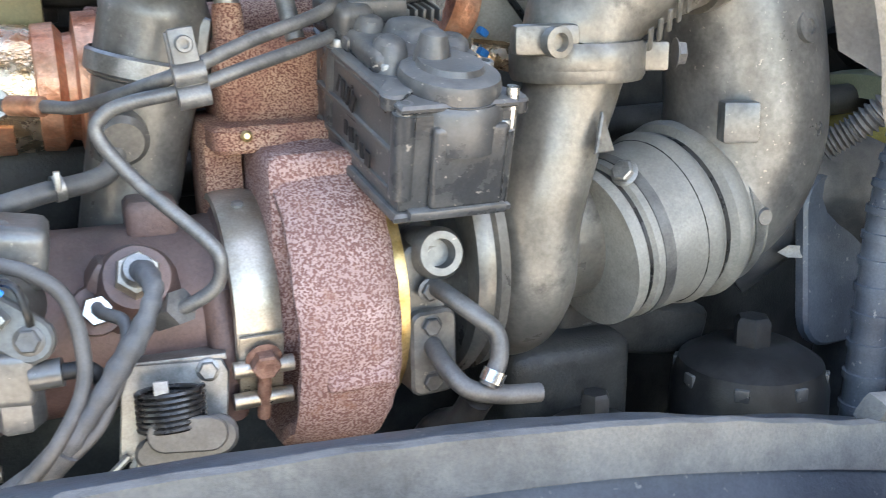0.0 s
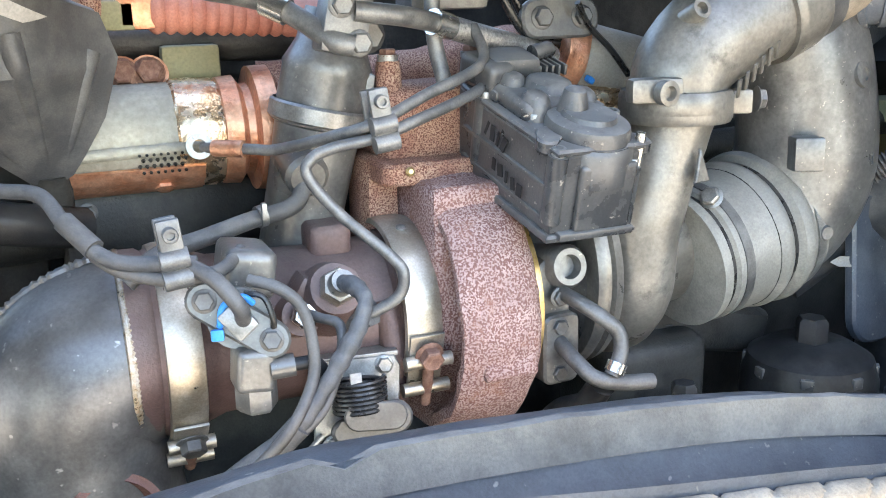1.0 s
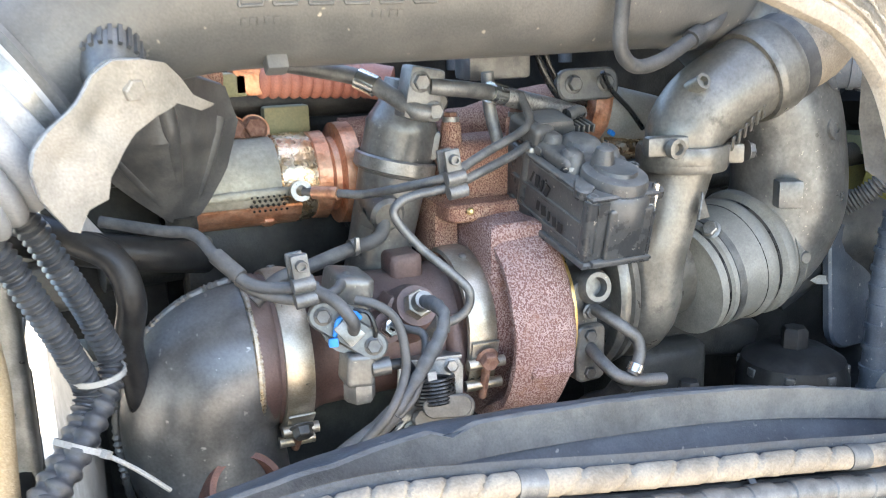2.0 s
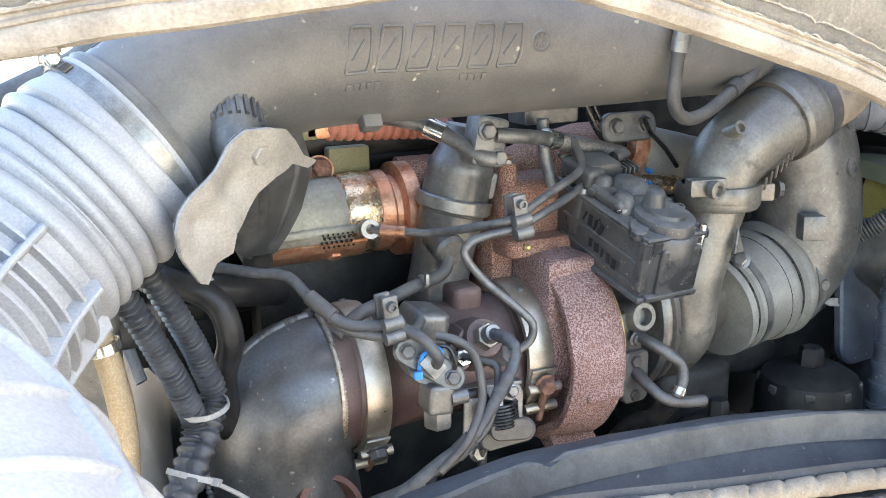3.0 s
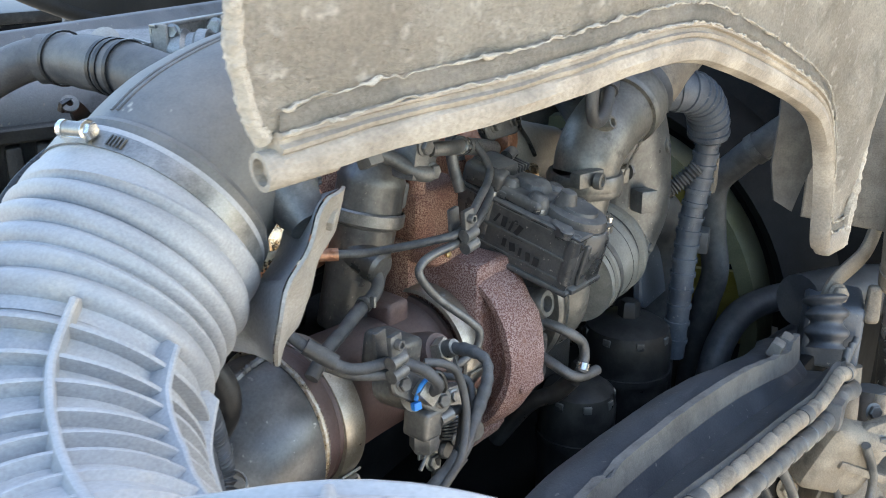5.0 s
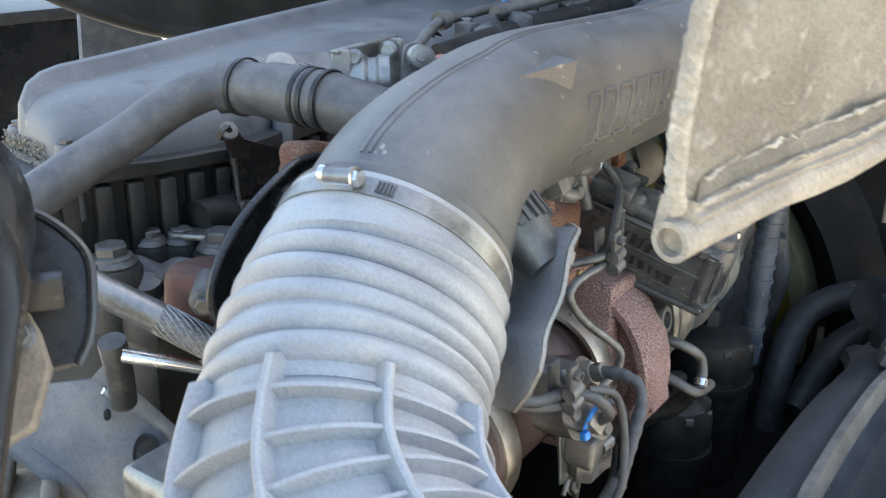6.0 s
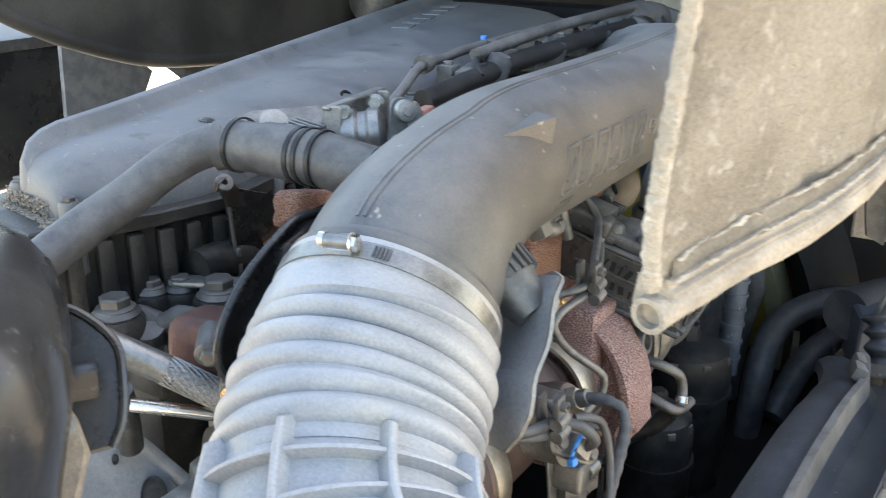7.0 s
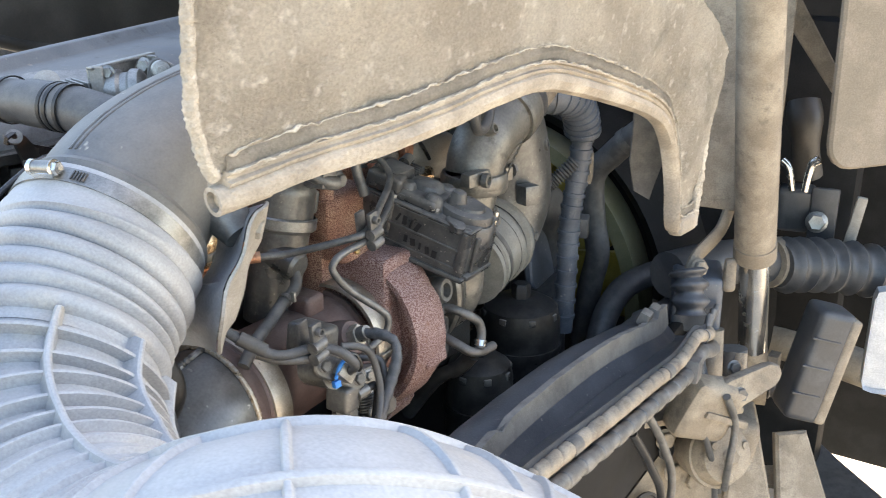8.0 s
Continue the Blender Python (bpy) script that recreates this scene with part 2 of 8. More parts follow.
M_BRIGHT = surface("bright_plated_steel", (0.62, 0.6, 0.55), (0.75, 0.73, 0.68), 0.22, 0.95, 60, 700, 0.05)
M_ALU = surface("dusty_cast_aluminium", (0.158, 0.149, 0.131), (0.238, 0.226, 0.199), 0.38, 0.5, 22, 260, 0.1, dust=0.16, streak=((0.10, 0.095, 0.085), 22.0, 0.56, 0.70))
M_ALUDARK = surface("oily_cast_aluminium", (0.1125, 0.1125, 0.108), (0.189, 0.1872, 0.1764), 0.36, 0.5, 26, 260, 0.1, dust=0.14, fleck=((0.3, 0.28, 0.25), 240.0, 0.68, 0.74))
M_ACT = surface("grey_black_housing", (0.04, 0.042, 0.045), (0.075, 0.076, 0.076), 0.28, 0.2, 30, 500, 0.10, dust=0.62, dust_colour=(0.29, 0.275, 0.25), fleck=((0.33, 0.3, 0.26), 260.0, 0.68, 0.74))
M_PIPE = surface("dusty_grey_plastic", (0.1, 0.1, 0.097), (0.14, 0.137, 0.13), 0.42, 0.0, 16, 500, 0.06, dust=0.42, dust_colour=(0.31, 0.29, 0.26), fleck=((0.42, 0.38, 0.31), 75.0, 0.70, 0.76))
M_BELLOWS = surface("chalky_grey_rubber", (0.27, 0.278, 0.29), (0.42, 0.42, 0.415), 0.40, 0.0, 11, 480, 0.04, dust=0.3, dust_colour=(0.60, 0.575, 0.54), streak=((0.46, 0.41, 0.34), 12.0, 0.60, 0.80), low=0.25, high=0.8)
M_RUBBER = surface("dusty_black_rubber", (0.013, 0.013, 0.014), (0.028, 0.0275, 0.027), 0.38, 0.0, 40, 600, 0.12, dust=0.06)
M_HOSE = surface("grey_faded_hose", (0.05, 0.051, 0.053), (0.09, 0.089, 0.087), 0.48, 0.0, 45, 700, 0.15, dust=0.25)
M_LOOM = surface("faded_cable_wrap", (0.045, 0.049, 0.055), (0.085, 0.088, 0.092), 0.55, 0.0, 70, 800, 0.2, dust=0.2)
M_TUBE = surface("dusty_steel_tube", (0.108, 0.1098, 0.1098), (0.189, 0.1872, 0.18), 0.42, 0.5, 70, 800, 0.1, dust=0.25)
M_COPPER = surface("copper_tinted_foil", (0.55, 0.25, 0.14), (0.70, 0.40, 0.26), 0.38, 0.7, 40, 250, 0.45, streak=((0.30, 0.11, 0.06), 35.0, 0.56, 0.7))
M_FOIL = surface("heat_wrap_foil", (0.27, 0.26, 0.21), (0.36, 0.35, 0.29), 0.55, 0.4, 30, 220, 0.5, dust=0.4)
M_FOILGOLD = surface("shiny_gold_foil", (0.62, 0.42, 0.24), (0.72, 0.6, 0.45), 0.25, 0.9, 90, 200, 0.6)
M_SHIELD = surface("pale_dusty_sheet_steel", (0.30, 0.28, 0.245), (0.39, 0.36, 0.318), 0.62, 0.2, 25, 500, 0.12, dust=0.45, dust_colour=(0.44, 0.40, 0.335), streak=((0.22, 0.20, 0.17), 22.0, 0.58, 0.75))
M_BLACK = surface("black_painted_steel", (0.01, 0.01, 0.011), (0.022, 0.022, 0.021), 0.26, 0.0, 30, 500, 0.1, dust=0.08)
M_ENGINE = surface("grimy_engine_grey", (0.022, 0.0225, 0.0215), (0.052, 0.050, 0.045), 0.42, 0.1, 22, 400, 0.3, dust=0.10, streak=((0.10, 0.088, 0.07), 20.0, 0.62, 0.76))
M_COVER = surface("dusty_cover_plastic", (0.105, 0.112, 0.12), (0.16, 0.165, 0.168), 0.45, 0.0, 12, 700, 0.08, dust=0.35, dust_colour=(0.32, 0.29, 0.25), fleck=((0.27, 0.24, 0.2), 160.0, 0.66, 0.74), streak=((0.055, 0.057, 0.06), 20.0, 0.58, 0.7))
M_SAND = surface("heaped_sand", (0.26, 0.215, 0.165), (0.36, 0.31, 0.245), 0.95, 0.0, 250, 900, 0.6)
M_FELT = surface("dirt_caked_panel", (0.43, 0.375, 0.30), (0.55, 0.49, 0.40), 0.95, 0.0, 14, 420, 0.6, fleck=((0.68, 0.62, 0.53), 90.0, 0.60, 0.72), streak=((0.29, 0.255, 0.20), 10.0, 0.56, 0.74), crust=(55.0, 1.0))
M_LIP = surface("dirt_caked_rubber_lip", (0.27, 0.2295, 0.18), (0.423, 0.3645, 0.288), 0.9, 0.0, 18, 420, 0.45, streak=((0.20, 0.175, 0.145), 14.0, 0.58, 0.72), crust=(60.0, 0.35))
M_BARE = surface("bare_dusty_rubber_band", (0.26, 0.235, 0.195), (0.37, 0.33, 0.275), 0.85, 0.0, 22, 500, 0.3, streak=((0.42, 0.37, 0.30), 16.0, 0.52, 0.7), crust=(60.0, 0.3))
M_CRUST = surface("pale_dirt_crust", (0.40, 0.35, 0.275), (0.52, 0.465, 0.38), 0.95, 0.0, 60, 600, 0.5, crust=(160.0, 0.6))
M_UNDER = surface("dusty_brown_black_plate", (0.030, 0.026, 0.022), (0.060, 0.052, 0.043), 0.5, 0.0, 6, 200, 0.1, dust=0.1)
# blue tint in base and dust stands for sky reflected in the channel
M_GUTTER = surface("dusty_sky_tinted_black", (0.068, 0.080, 0.098), (0.112, 0.124, 0.142), 0.36, 0.0, 20, 500, 0.15, dust=0.18, dust_colour=(0.32, 0.32, 0.325), fleck=((0.3, 0.29, 0.27), 170.0, 0.68, 0.76))
M_BOX = surface("dusty_blue_black_box", (0.035, 0.038, 0.043), (0.065, 0.067, 0.07), 0.42, 0.0, 18, 400, 0.1, dust=0.14)
M_BLUE = surface("blue_plastic", (0.02, 0.2, 0.62), (0.03, 0.26, 0.7), 0.4, 0.0, 60, 600, 0.03)
M_FAN = surface("olive_yellow_plastic", (0.34, 0.25, 0.04), (0.42, 0.32, 0.07), 0.55, 0.0, 12, 400, 0.05, dust=0.3)
M_GREEN = surface("faded_olive_plastic", (0.2, 0.19, 0.09), (0.27, 0.25, 0.13), 0.6, 0.0, 14, 400, 0.05, dust=0.4)
M_CHROME = surface("polished_damper_rod", (0.55, 0.54, 0.52), (0.68, 0.66, 0.62), 0.2, 0.95, 30, 600, 0.05)
M_EARTH = surface("sandy_steel", (0.225, 0.185, 0.138), (0.335, 0.285, 0.218), 0.85, 0.1, 20, 500, 0.3, streak=((0.13, 0.11, 0.088), 24.0, 0.55, 0.72), crust=(45.0, 0.35))
M_TANK = surface("black_tank_plastic", (0.012, 0.0125, 0.014), (0.028, 0.0275, 0.0275), 0.27, 0.0, 9, 300, 0.06, dust=0.07, streak=((0.085, 0.08, 0.07), 12.0, 0.60, 0.80), fleck=((0.11, 0.105, 0.095), 80.0, 0.68, 0.76))
M_GROUND = surface("pale_gravel_ground", (0.44, 0.375, 0.29), (0.56, 0.49, 0.39), 0.95, 0.0, 3, 60, 0.4)
M_MARK = surface("dark_marker_ink", (0.008, 0.008, 0.009), (0.014, 0.014, 0.015), 0.6, 0.0, 60, 600, 0.0)
M_TIE = surface("pale_nylon", (0.3, 0.3, 0.288), (0.36, 0.36, 0.348), 0.5, 0.0, 60, 600, 0.03)
M_GOLDHOSE = surface("brass_braid", (0.4, 0.31, 0.19), (0.52, 0.42, 0.28), 0.5, 0.6, 500, 900, 0.6)
M_BRAID = surface("steel_braid", (0.3, 0.3, 0.29), (0.5, 0.49, 0.47), 0.38, 0.85, 400, 900, 0.5)
M_REDPLASTIC = surface("faded_red_rubber", (0.42, 0.16, 0.11), (0.5, 0.21, 0.15), 0.6, 0.0, 40, 500, 0.1, dust=0.3)
M_DARKRUST = surface("dark_oily_rust", (0.11, 0.045, 0.032), (0.17, 0.075, 0.05), 0.55, 0.2, 60, 600, 0.3, dust=0.1)
M_MUD = surface("dried_mud_panel", (0.18, 0.15, 0.112), (0.235, 0.195, 0.15), 0.9, 0.0, 16, 420, 0.4)
M_TORN = surface("torn_dusty_rubber", (0.075, 0.066, 0.055), (0.14, 0.125, 0.103), 0.8, 0.0, 30, 500, 0.3, dust=0.4)
M_SLEEVE = surface("faded_olive_rubber", (0.17, 0.165, 0.145), (0.25, 0.24, 0.21), 0.5, 0.0, 25, 500, 0.12, dust=0.3)
# pale blue base carries the sky sheen of the shield's bare back face
M_SKIRT = surface("sky_tinted_sheet_steel", (0.48, 0.50, 0.53), (0.58, 0.59, 0.6), 0.42, 0.15, 22, 400, 0.06, dust=0.2)
M_CORR = surface("blue_black_corrugated_hose", (0.036, 0.040, 0.047), (0.068, 0.071, 0.077), 0.42, 0.0, 40, 500, 0.08, dust=0.14)
M_FRAME = surface("blue_grey_dusty_frame", (0.17, 0.185, 0.21), (0.27, 0.28, 0.29), 0.5, 0.2, 30, 500, 0.15, dust=0.4, dust_colour=(0.40, 0.37, 0.33))
for dull in (M_RUBBER, M_TANK, M_ENGINE):
    dull.node_tree.nodes["Principled BSDF"].inputs["Specular IOR Level"].default_value = 0.28
# near-black base and low gloss also stand for the engine bay's deep shade
M_DEEP = surface("black_plastic_with_shade", (0.010, 0.0098, 0.0095), (0.020, 0.019, 0.0185), 0.7, 0.0, 14, 300, 0.1)
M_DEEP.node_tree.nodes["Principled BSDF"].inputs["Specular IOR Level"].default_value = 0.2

# ---------------------------------------------------------------- ground and engine block
bm = bmesh.new()
bmesh.ops.create_grid(bm, x_segments=40, y_segments=40, size=150)
ground = solo("ground", bm, M_GROUND, "pale dusty gravel ground in full sun", "ground", "structure")

engine = thing("engine_block", (0.4, 0.35, 0.7), "grimy dark grey engine block under a dusty cover", "engine")
bm = box((1.9, 0.36, 0.62), pose(0.47, 0.37, 1.05), 0.02)
part("crankcase", bm, M_ENGINE, engine)
bm = box((1.86, 0.27, 0.29), pose(0.47, 0.405, 1.495), 0.012)
part("cylinder_head", bm, M_ENGINE, engine)
part("oil_gallery", sweep([(-0.46, 0.205, 1.452), (0.9, 0.205, 1.452)], 0.02, 14, 2), M_ENGINE, engine)
part("side_cover", box((0.22, 0.03, 0.10), pose(-0.27, 0.19, 1.44), 0.008), M_ENGINE, engine)
part("side_cover", box((0.3, 0.04, 0.10), pose(0.05, 0.185, 1.33), 0.008), M_ENGINE, engine)
for x, z in ((-0.36, 1.475), (-0.19, 1.475), (-0.36, 1.405), (-0.19, 1.405)):
    bolt(engine, (x, 0.174, z), (0, -1, 0), 0.007, M_DULL)
ENGINE_TURN = Matrix.Translation((-0.206, 0.40, 0)) @ Matrix.Rotation(radians(8.5), 4, 'Z') @ Matrix.Translation((0.206, -0.40, 0))
deckt = thing("mounting_deck", (-0.44, 0.225, 1.42), "grimy engine mounting deck with capped studs and a link bar", "bracket")
for x, y, r in ((-0.455, 0.234, 0.011), (-0.436, 0.217, 0.011), (-0.426, 0.179, 0.016), (-0.504, 0.222, 0.016), (-0.46, 0.29, 0.011)):
    part("stud_boss", lathe([(r * 1.5, -0.06), (r * 1.5, -0.012), (r * 1.35, -0.008), (0, -0.008)], pose(x, y, 1.608), 20), M_ENGINE, deckt)
    part("washer", lathe([(0.0, -0.008), (r * 1.25, -0.008), (r * 1.3, -0.006), (r * 1.05, -0.002), (0.0, -0.001)], pose(x, y, 1.608), 24), M_DULL, deckt)
    bolt(deckt, (x, y, 1.606), (0, 0, 1), r * 0.85, M_DULL)
for (x0, y0), (x1, y1) in (((-0.475, 0.20), (-0.45, 0.17)), ((-0.50, 0.235), (-0.47, 0.20))):
    part("web", rough_up(sweep([(x0, y0, 1.585), ((x0 + x1) / 2, (y0 + y1) / 2, 1.592), (x1, y1, 1.582)], 0.010, 12, 5), 0.0012, 80), M_HOSE, deckt)
part("deck", rough_up(box((0.15, 0.13, 0.03), pose(-0.44, 0.225, 1.555), 0.006), 0.002, 40), M_ENGINE, deckt)
part("lug", rough_up(lathe([(0.0, -0.03), (0.020, -0.03), (0.018, 0.006), (0.012, 0.012), (0, 0.012)], along((-0.452, 0.165, 1.585), (-0.3, -0.5, 0.8)), 18), 0.0015, 70), M_ENGINE, deckt)
part("lug", rough_up(lathe([(0.0, -0.03), (0.017, -0.03), (0.015, 0.004), (0, 0.006)], along((-0.488, 0.205, 1.585), (-0.3, -0.4, 0.85)), 18), 0.0015, 70), M_DULL, deckt)
part("hose_stub", sweep([(-0.50, 0.17, 1.57), (-0.47, 0.15, 1.565), (-0.44, 0.12, 1.56)], 0.012, 14, 6), M_RUBBER, deckt)
part("deck_wall", box((0.12, 0.07, 0.17), pose(-0.42, 0.245, 1.455), 0.008), M_ENGINE, deckt)
part("link_bar", slab(lobe((0, 0), (0.09, 0.0), 0.011, 0.008), 0.005, pose(-0.436, 0.217, 1.606, 0, 0, -62)), M_STEEL, deckt, "flat steel link bar")

# valve cover with its bolts and the sand lying on it
FRONT = [(-0.60, 0.290), (-0.53, 0.266), (-0.47, 0.240), (-0.42, 0.222), (-0.36, 0.212), (-0.10, 0.258), (0.2, 0.310), (1.5, 0.54)]


def cover_front(x):
    for (a, p), (b, q) in zip(FRONT, FRONT[1:]):
        if x <= b:
            return p + (q - p) * (x - a) / (b - a)
    return FRONT[-1][1]


def cover_back(x):
    return 0.372 + 0.34 * (x + 0.42)


def skew(x, y):
    return x + 0.16 * (y - 0.27) * min(1.0, max(0.0, (-0.22 - x) / 0.25))


turn_thing(engine, ENGINE_TURN)
cover = thing("valve_cover", (0.4, 0.40, 1.66), "dusty dark grey engine valve cover with sand on its end", "engine cover")
bm = bmesh.new()
loops = []
ROUND = [(0, 0), (0.0, 0.20), (0.02, 0.42), (0.07, 0.60), (0.15, 0.74), (0.27, 0.83), (0.45, 0.875), (0.65, 0.885), (0.78, 0.87), (0.80, 0.90), (0.845, 1.08), (0.86, 1.10), (0.93, 1.10), (0.96, 1.04), (0.98, 0.7), (1, 0)]
for x, k in ((-0.512, 0.0), (-0.512, 0.35), (-0.508, 0.66), (-0.498, 0.86), (-0.482, 0.96), (-0.46, 1.0), (-0.42, 1.0), (-0.38, 1.0), (-0.33, 1.0), (-0.26, 1.0), (-0.16, 1.0), (0.0, 1.0), (0.3, 1.0), (0.55, 1.0), (0.74, 1.0), (0.78, 0.95), (0.81, 0.8), (0.83, 0.5), (0.835, 0.2)):
    yf, yb = cover_front(x) + 0.012, cover_back(x)
    row = []
    for f, h in ROUND:
        y = yf + (yb - yf) * (0.5 + (f - 0.5) * (0.90 + 0.10 * k))
        row.append(bm.verts.new((skew(x, y), y, 1.672 + 0.062 * h * k)))
    loops.append(row)
for a, b in zip(loops, loops[1:]):
    for k in range(len(ROUND)):
        j = (k + 1) % len(ROUND)
        bm.faces.new((a[k], a[j], b[j], b[k]))
bm.faces.new(loops[-1])
bmesh.ops.remove_doubles(bm, verts=bm.verts, dist=0.0001)
part("shell", bm, M_COVER, cover)
xs = (-0.545, -0.50, -0.44, -0.36, -0.22, -0.10, 0.2, 0.5, 0.85)
RIMO = [(skew(x, cover_front(x)), cover_front(x) - 0.004) for x in xs] + [(skew(x, cover_back(x)), cover_back(x) + 0.008) for x in reversed(xs)]
part("rim", slab(RIMO, 0.014, Matrix.Translation((0, 0, 1.661)), 0.002), M_ENGINE, cover)
WALL = [(skew(x, cover_front(x)), cover_front(x) + 0.010) for x in xs] + [(skew(x, cover_back(x)), cover_back(x) - 0.004) for x in reversed(xs)]
part("ribbed_wall", slab(WALL, 0.085, Matrix.Translation((0, 0, 1.577)), 0.002), M_ENGINE, cover, "grimy black wall under the cover")
for k in range(14):
    x = -0.535 + k * 0.026
    y = cover_front(x) + 0.006
    part("wall_rib", box((0.0145, 0.020, 0.078), pose(skew(x, y), y, 1.619, 0, 0, -24 if x < -0.36 else 10), 0.004), M_ENGINE, cover)
for k in range(4):
    y = 0.285 + k * 0.026
    part("wall_rib", box((0.016, 0.0075, 0.070), pose(skew(-0.543, y) + 0.004, y, 1.622, 0, 0, -20), 0.0025), M_HOSE, cover)
for x, y in ((-0.506, 0.263), (-0.492, 0.350), (-0.30, 0.224), (-0.16, 0.248), (0.02, 0.282), (0.2, 0.315)):
    part("screw_post", lathe([(0.0095, 1.63), (0.0095, 1.690), (0.008, 1.694), (0, 1.694)], pose(x, y, 0), 16), M_COVER, cover)
    bolt(cover, (x, y, 1.693), (0, 0, 1), 0.006, M_DULL)
# proud near-black discs stand for the shade inside recesses
for x, y in ((-0.347, 0.222), (-0.098, 0.272), (0.10, 0.306), (0.35, 0.35)):
    part("notch_disc", lathe([(0.013, -0.008), (0.013, 0.003), (0.010, 0.003), (0.009, -0.001), (0.0, -0.001)], along((x, y + 0.020, 1.706), (0.1, -0.80, 0.5)), 16), M_DEEP, cover)
part("filler_plug", lathe([(0.008, 0), (0.008, 0.003), (0.0, 0.004)], along((-0.322, 0.290, 1.7225), (0, -0.15, 1)), 12), M_BLACK, cover)
for k in range(6):
    part("raised_bar", merge(bmesh.new(), box((0.040, 0.032, 0.004), Matrix.Identity(4), 0.001), pose(0.36 + k * 0.062, 0.535 + k * 0.021, 1.7265, 0, 0, 18) @ Matrix.Shear("XY", 4, (0.3, 0.0))), M_COVER, cover)
bm = bmesh.new()
rng = random.Random(5)
for k in range(1100):
    t = rng.uniform(0, 1)
    g = rng.uniform(0.0007, 0.0021)
    if k % 3:
        y = 0.272 + 0.09 * t
        x = skew(-0.524 + rng.uniform(0, 0.016), y)
    else:
        x = -0.53 + 0.07 * t
        y = cover_front(x) + rng.uniform(0.0, 0.014)
    z = 1.6755
    if k % 4 == 1:
        y = 0.285 + 0.075 * t
        x = skew(-0.512 + rng.uniform(-0.006, 0.002), y)
        z = 1.678 + rng.uniform(0.0, 0.012)
    merge(bm, box((g, g * rng.uniform(0.7, 1.3), g * 0.8), Matrix.Identity(4), 0), pose(x, y, z + g * 0.2, rng.uniform(0, 90), rng.uniform(0, 90), rng.uniform(0, 90)))
sand = solo("sand_grains", bm, M_SAND, "loose brown sand grains heaped on the cover end", "sand", "stuff")
# unseen tray and walls, added to black out the shaded space under the engine
ut = thing("added_dark_tray", (0.0, 0.0, 1.0), "added near-black tray that keeps the space below the engine dark", "shield")
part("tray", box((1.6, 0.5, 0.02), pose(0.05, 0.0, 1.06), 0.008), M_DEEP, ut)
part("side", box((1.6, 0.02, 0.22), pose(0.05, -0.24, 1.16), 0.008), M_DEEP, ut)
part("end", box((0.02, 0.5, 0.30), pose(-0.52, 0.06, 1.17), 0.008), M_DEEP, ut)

# ---------------------------------------------------------------- turbocharger
AX = Vector((0, 0.03, 1.397))


def about_x(x, y=AX.y, z=AX.z):
    """A pose whose z runs along the engine."""
    return Matrix.Translation((x, y, z)) @ Matrix.Rotation(radians(90), 4, "Y")


turbo = thing("turbocharger", (0.02, 0.03, 1.28), "turbocharger with rusty speckled turbine and dusty aluminium compressor", "turbocharger")
bm = lathe([(0.03, -0.094), (0.066, -0.094), (0.069, -0.088), (0.066, -0.076), (0.070, -0.060), (0.082, -0.060), (0.090, -0.068), (0.098, -0.079), (0.106, -0.080), (0.1105, -0.074), (0.1120, -0.065), (0.1132, -0.052), (0.1135, -0.042), (0.1130, -0.030), (0.1105, -0.020), (0.103, -0.013), (0.084, -0.008), (0.03, -0.008)], about_x(0), 72)
for v in bm.verts:
    d = Vector((0, v.co.y - AX.y, v.co.z - AX.z))
    if d.length > 0.09:
        a = math.degrees(math.atan2(d.z, -d.y))
        k = 1 + 0.02 * math.cos(radians(a + 40)) - (0.03 if -70 < a < -50 else 0)
        v.co.y, v.co.z = AX.y + d.y * k, AX.z + d.z * k
rough_up(bm, 0.0022, 55)
turbine = part("turbine_housing", bm, M_TURBINE, turbo, "rusty speckled cast iron turbine housing")
bm = box((0.072, 0.118, 0.118), pose(-0.047, 0.024, 1.446), 0.010, 3)
part("inlet_scroll", rough_up(bm, 0.0015, 60), M_TURBINE, turbine)
part("cast_rib", box((0.046, 0.016, 0.026), pose(-0.042, -0.0755, 1.372, -12, 0, 0), 0.006, 3), M_TURBINE, turbine)
part("cast_rib", box((0.056, 0.034, 0.022), pose(-0.044, -0.012, 1.290, 28, 0, 0), 0.004, 2), M_TURBINE, turbine)
bm = slab(rounded(0.112, 0.11, 0.012), 0.018, pose(-0.053, 0.062, 1.500), 0.003)
part("inlet_flange", rough_up(bm, 0.001, 80), M_FOOT, turbine, "orange-rusted inlet flange")
bm = box((0.094, 0.085, 0.070), pose(-0.050, 0.080, 1.541), 0.014, 3)
part("inlet_neck", rough_up(bm, 0.003, 45), M_FOOT, turbine, "orange-rusted inlet neck")
part("lower_neck", rough_up(box((0.03, 0.06, 0.10), pose(-0.098, 0.07, 1.47), 0.01, 2), 0.003, 50), M_FOOT, turbine)
for x, y in ((-0.086, 0.052), (-0.012, 0.052)):
    part("bolt_sleeve", rough_up(lathe([(0.0, 1.51), (0.0120, 1.51), (0.0105, 1.590), (0.0095, 1.596), (0, 1.596)], pose(x, y, 0), 18), 0.0008, 120), M_FOOT, turbine)
    part("collar", lathe([(0.0, 1.595), (0.0085, 1.595), (0.0085, 1.601), (0, 1.601)], pose(x, y, 0), 18), M_STEEL, turbine, "pale washer collar")
    bolt(turbine, (x, y, 1.600), (0, 0, 1), 0.0068, M_RUSTBOLT)
part("yellow_plug", lathe([(0.0035, 0), (0.004, 0.003), (0.002, 0.005), (0, 0.005)], along((-0.088, 0.006, 1.512), (0, -1, 0.2)), 10), M_BRASS, turbine)
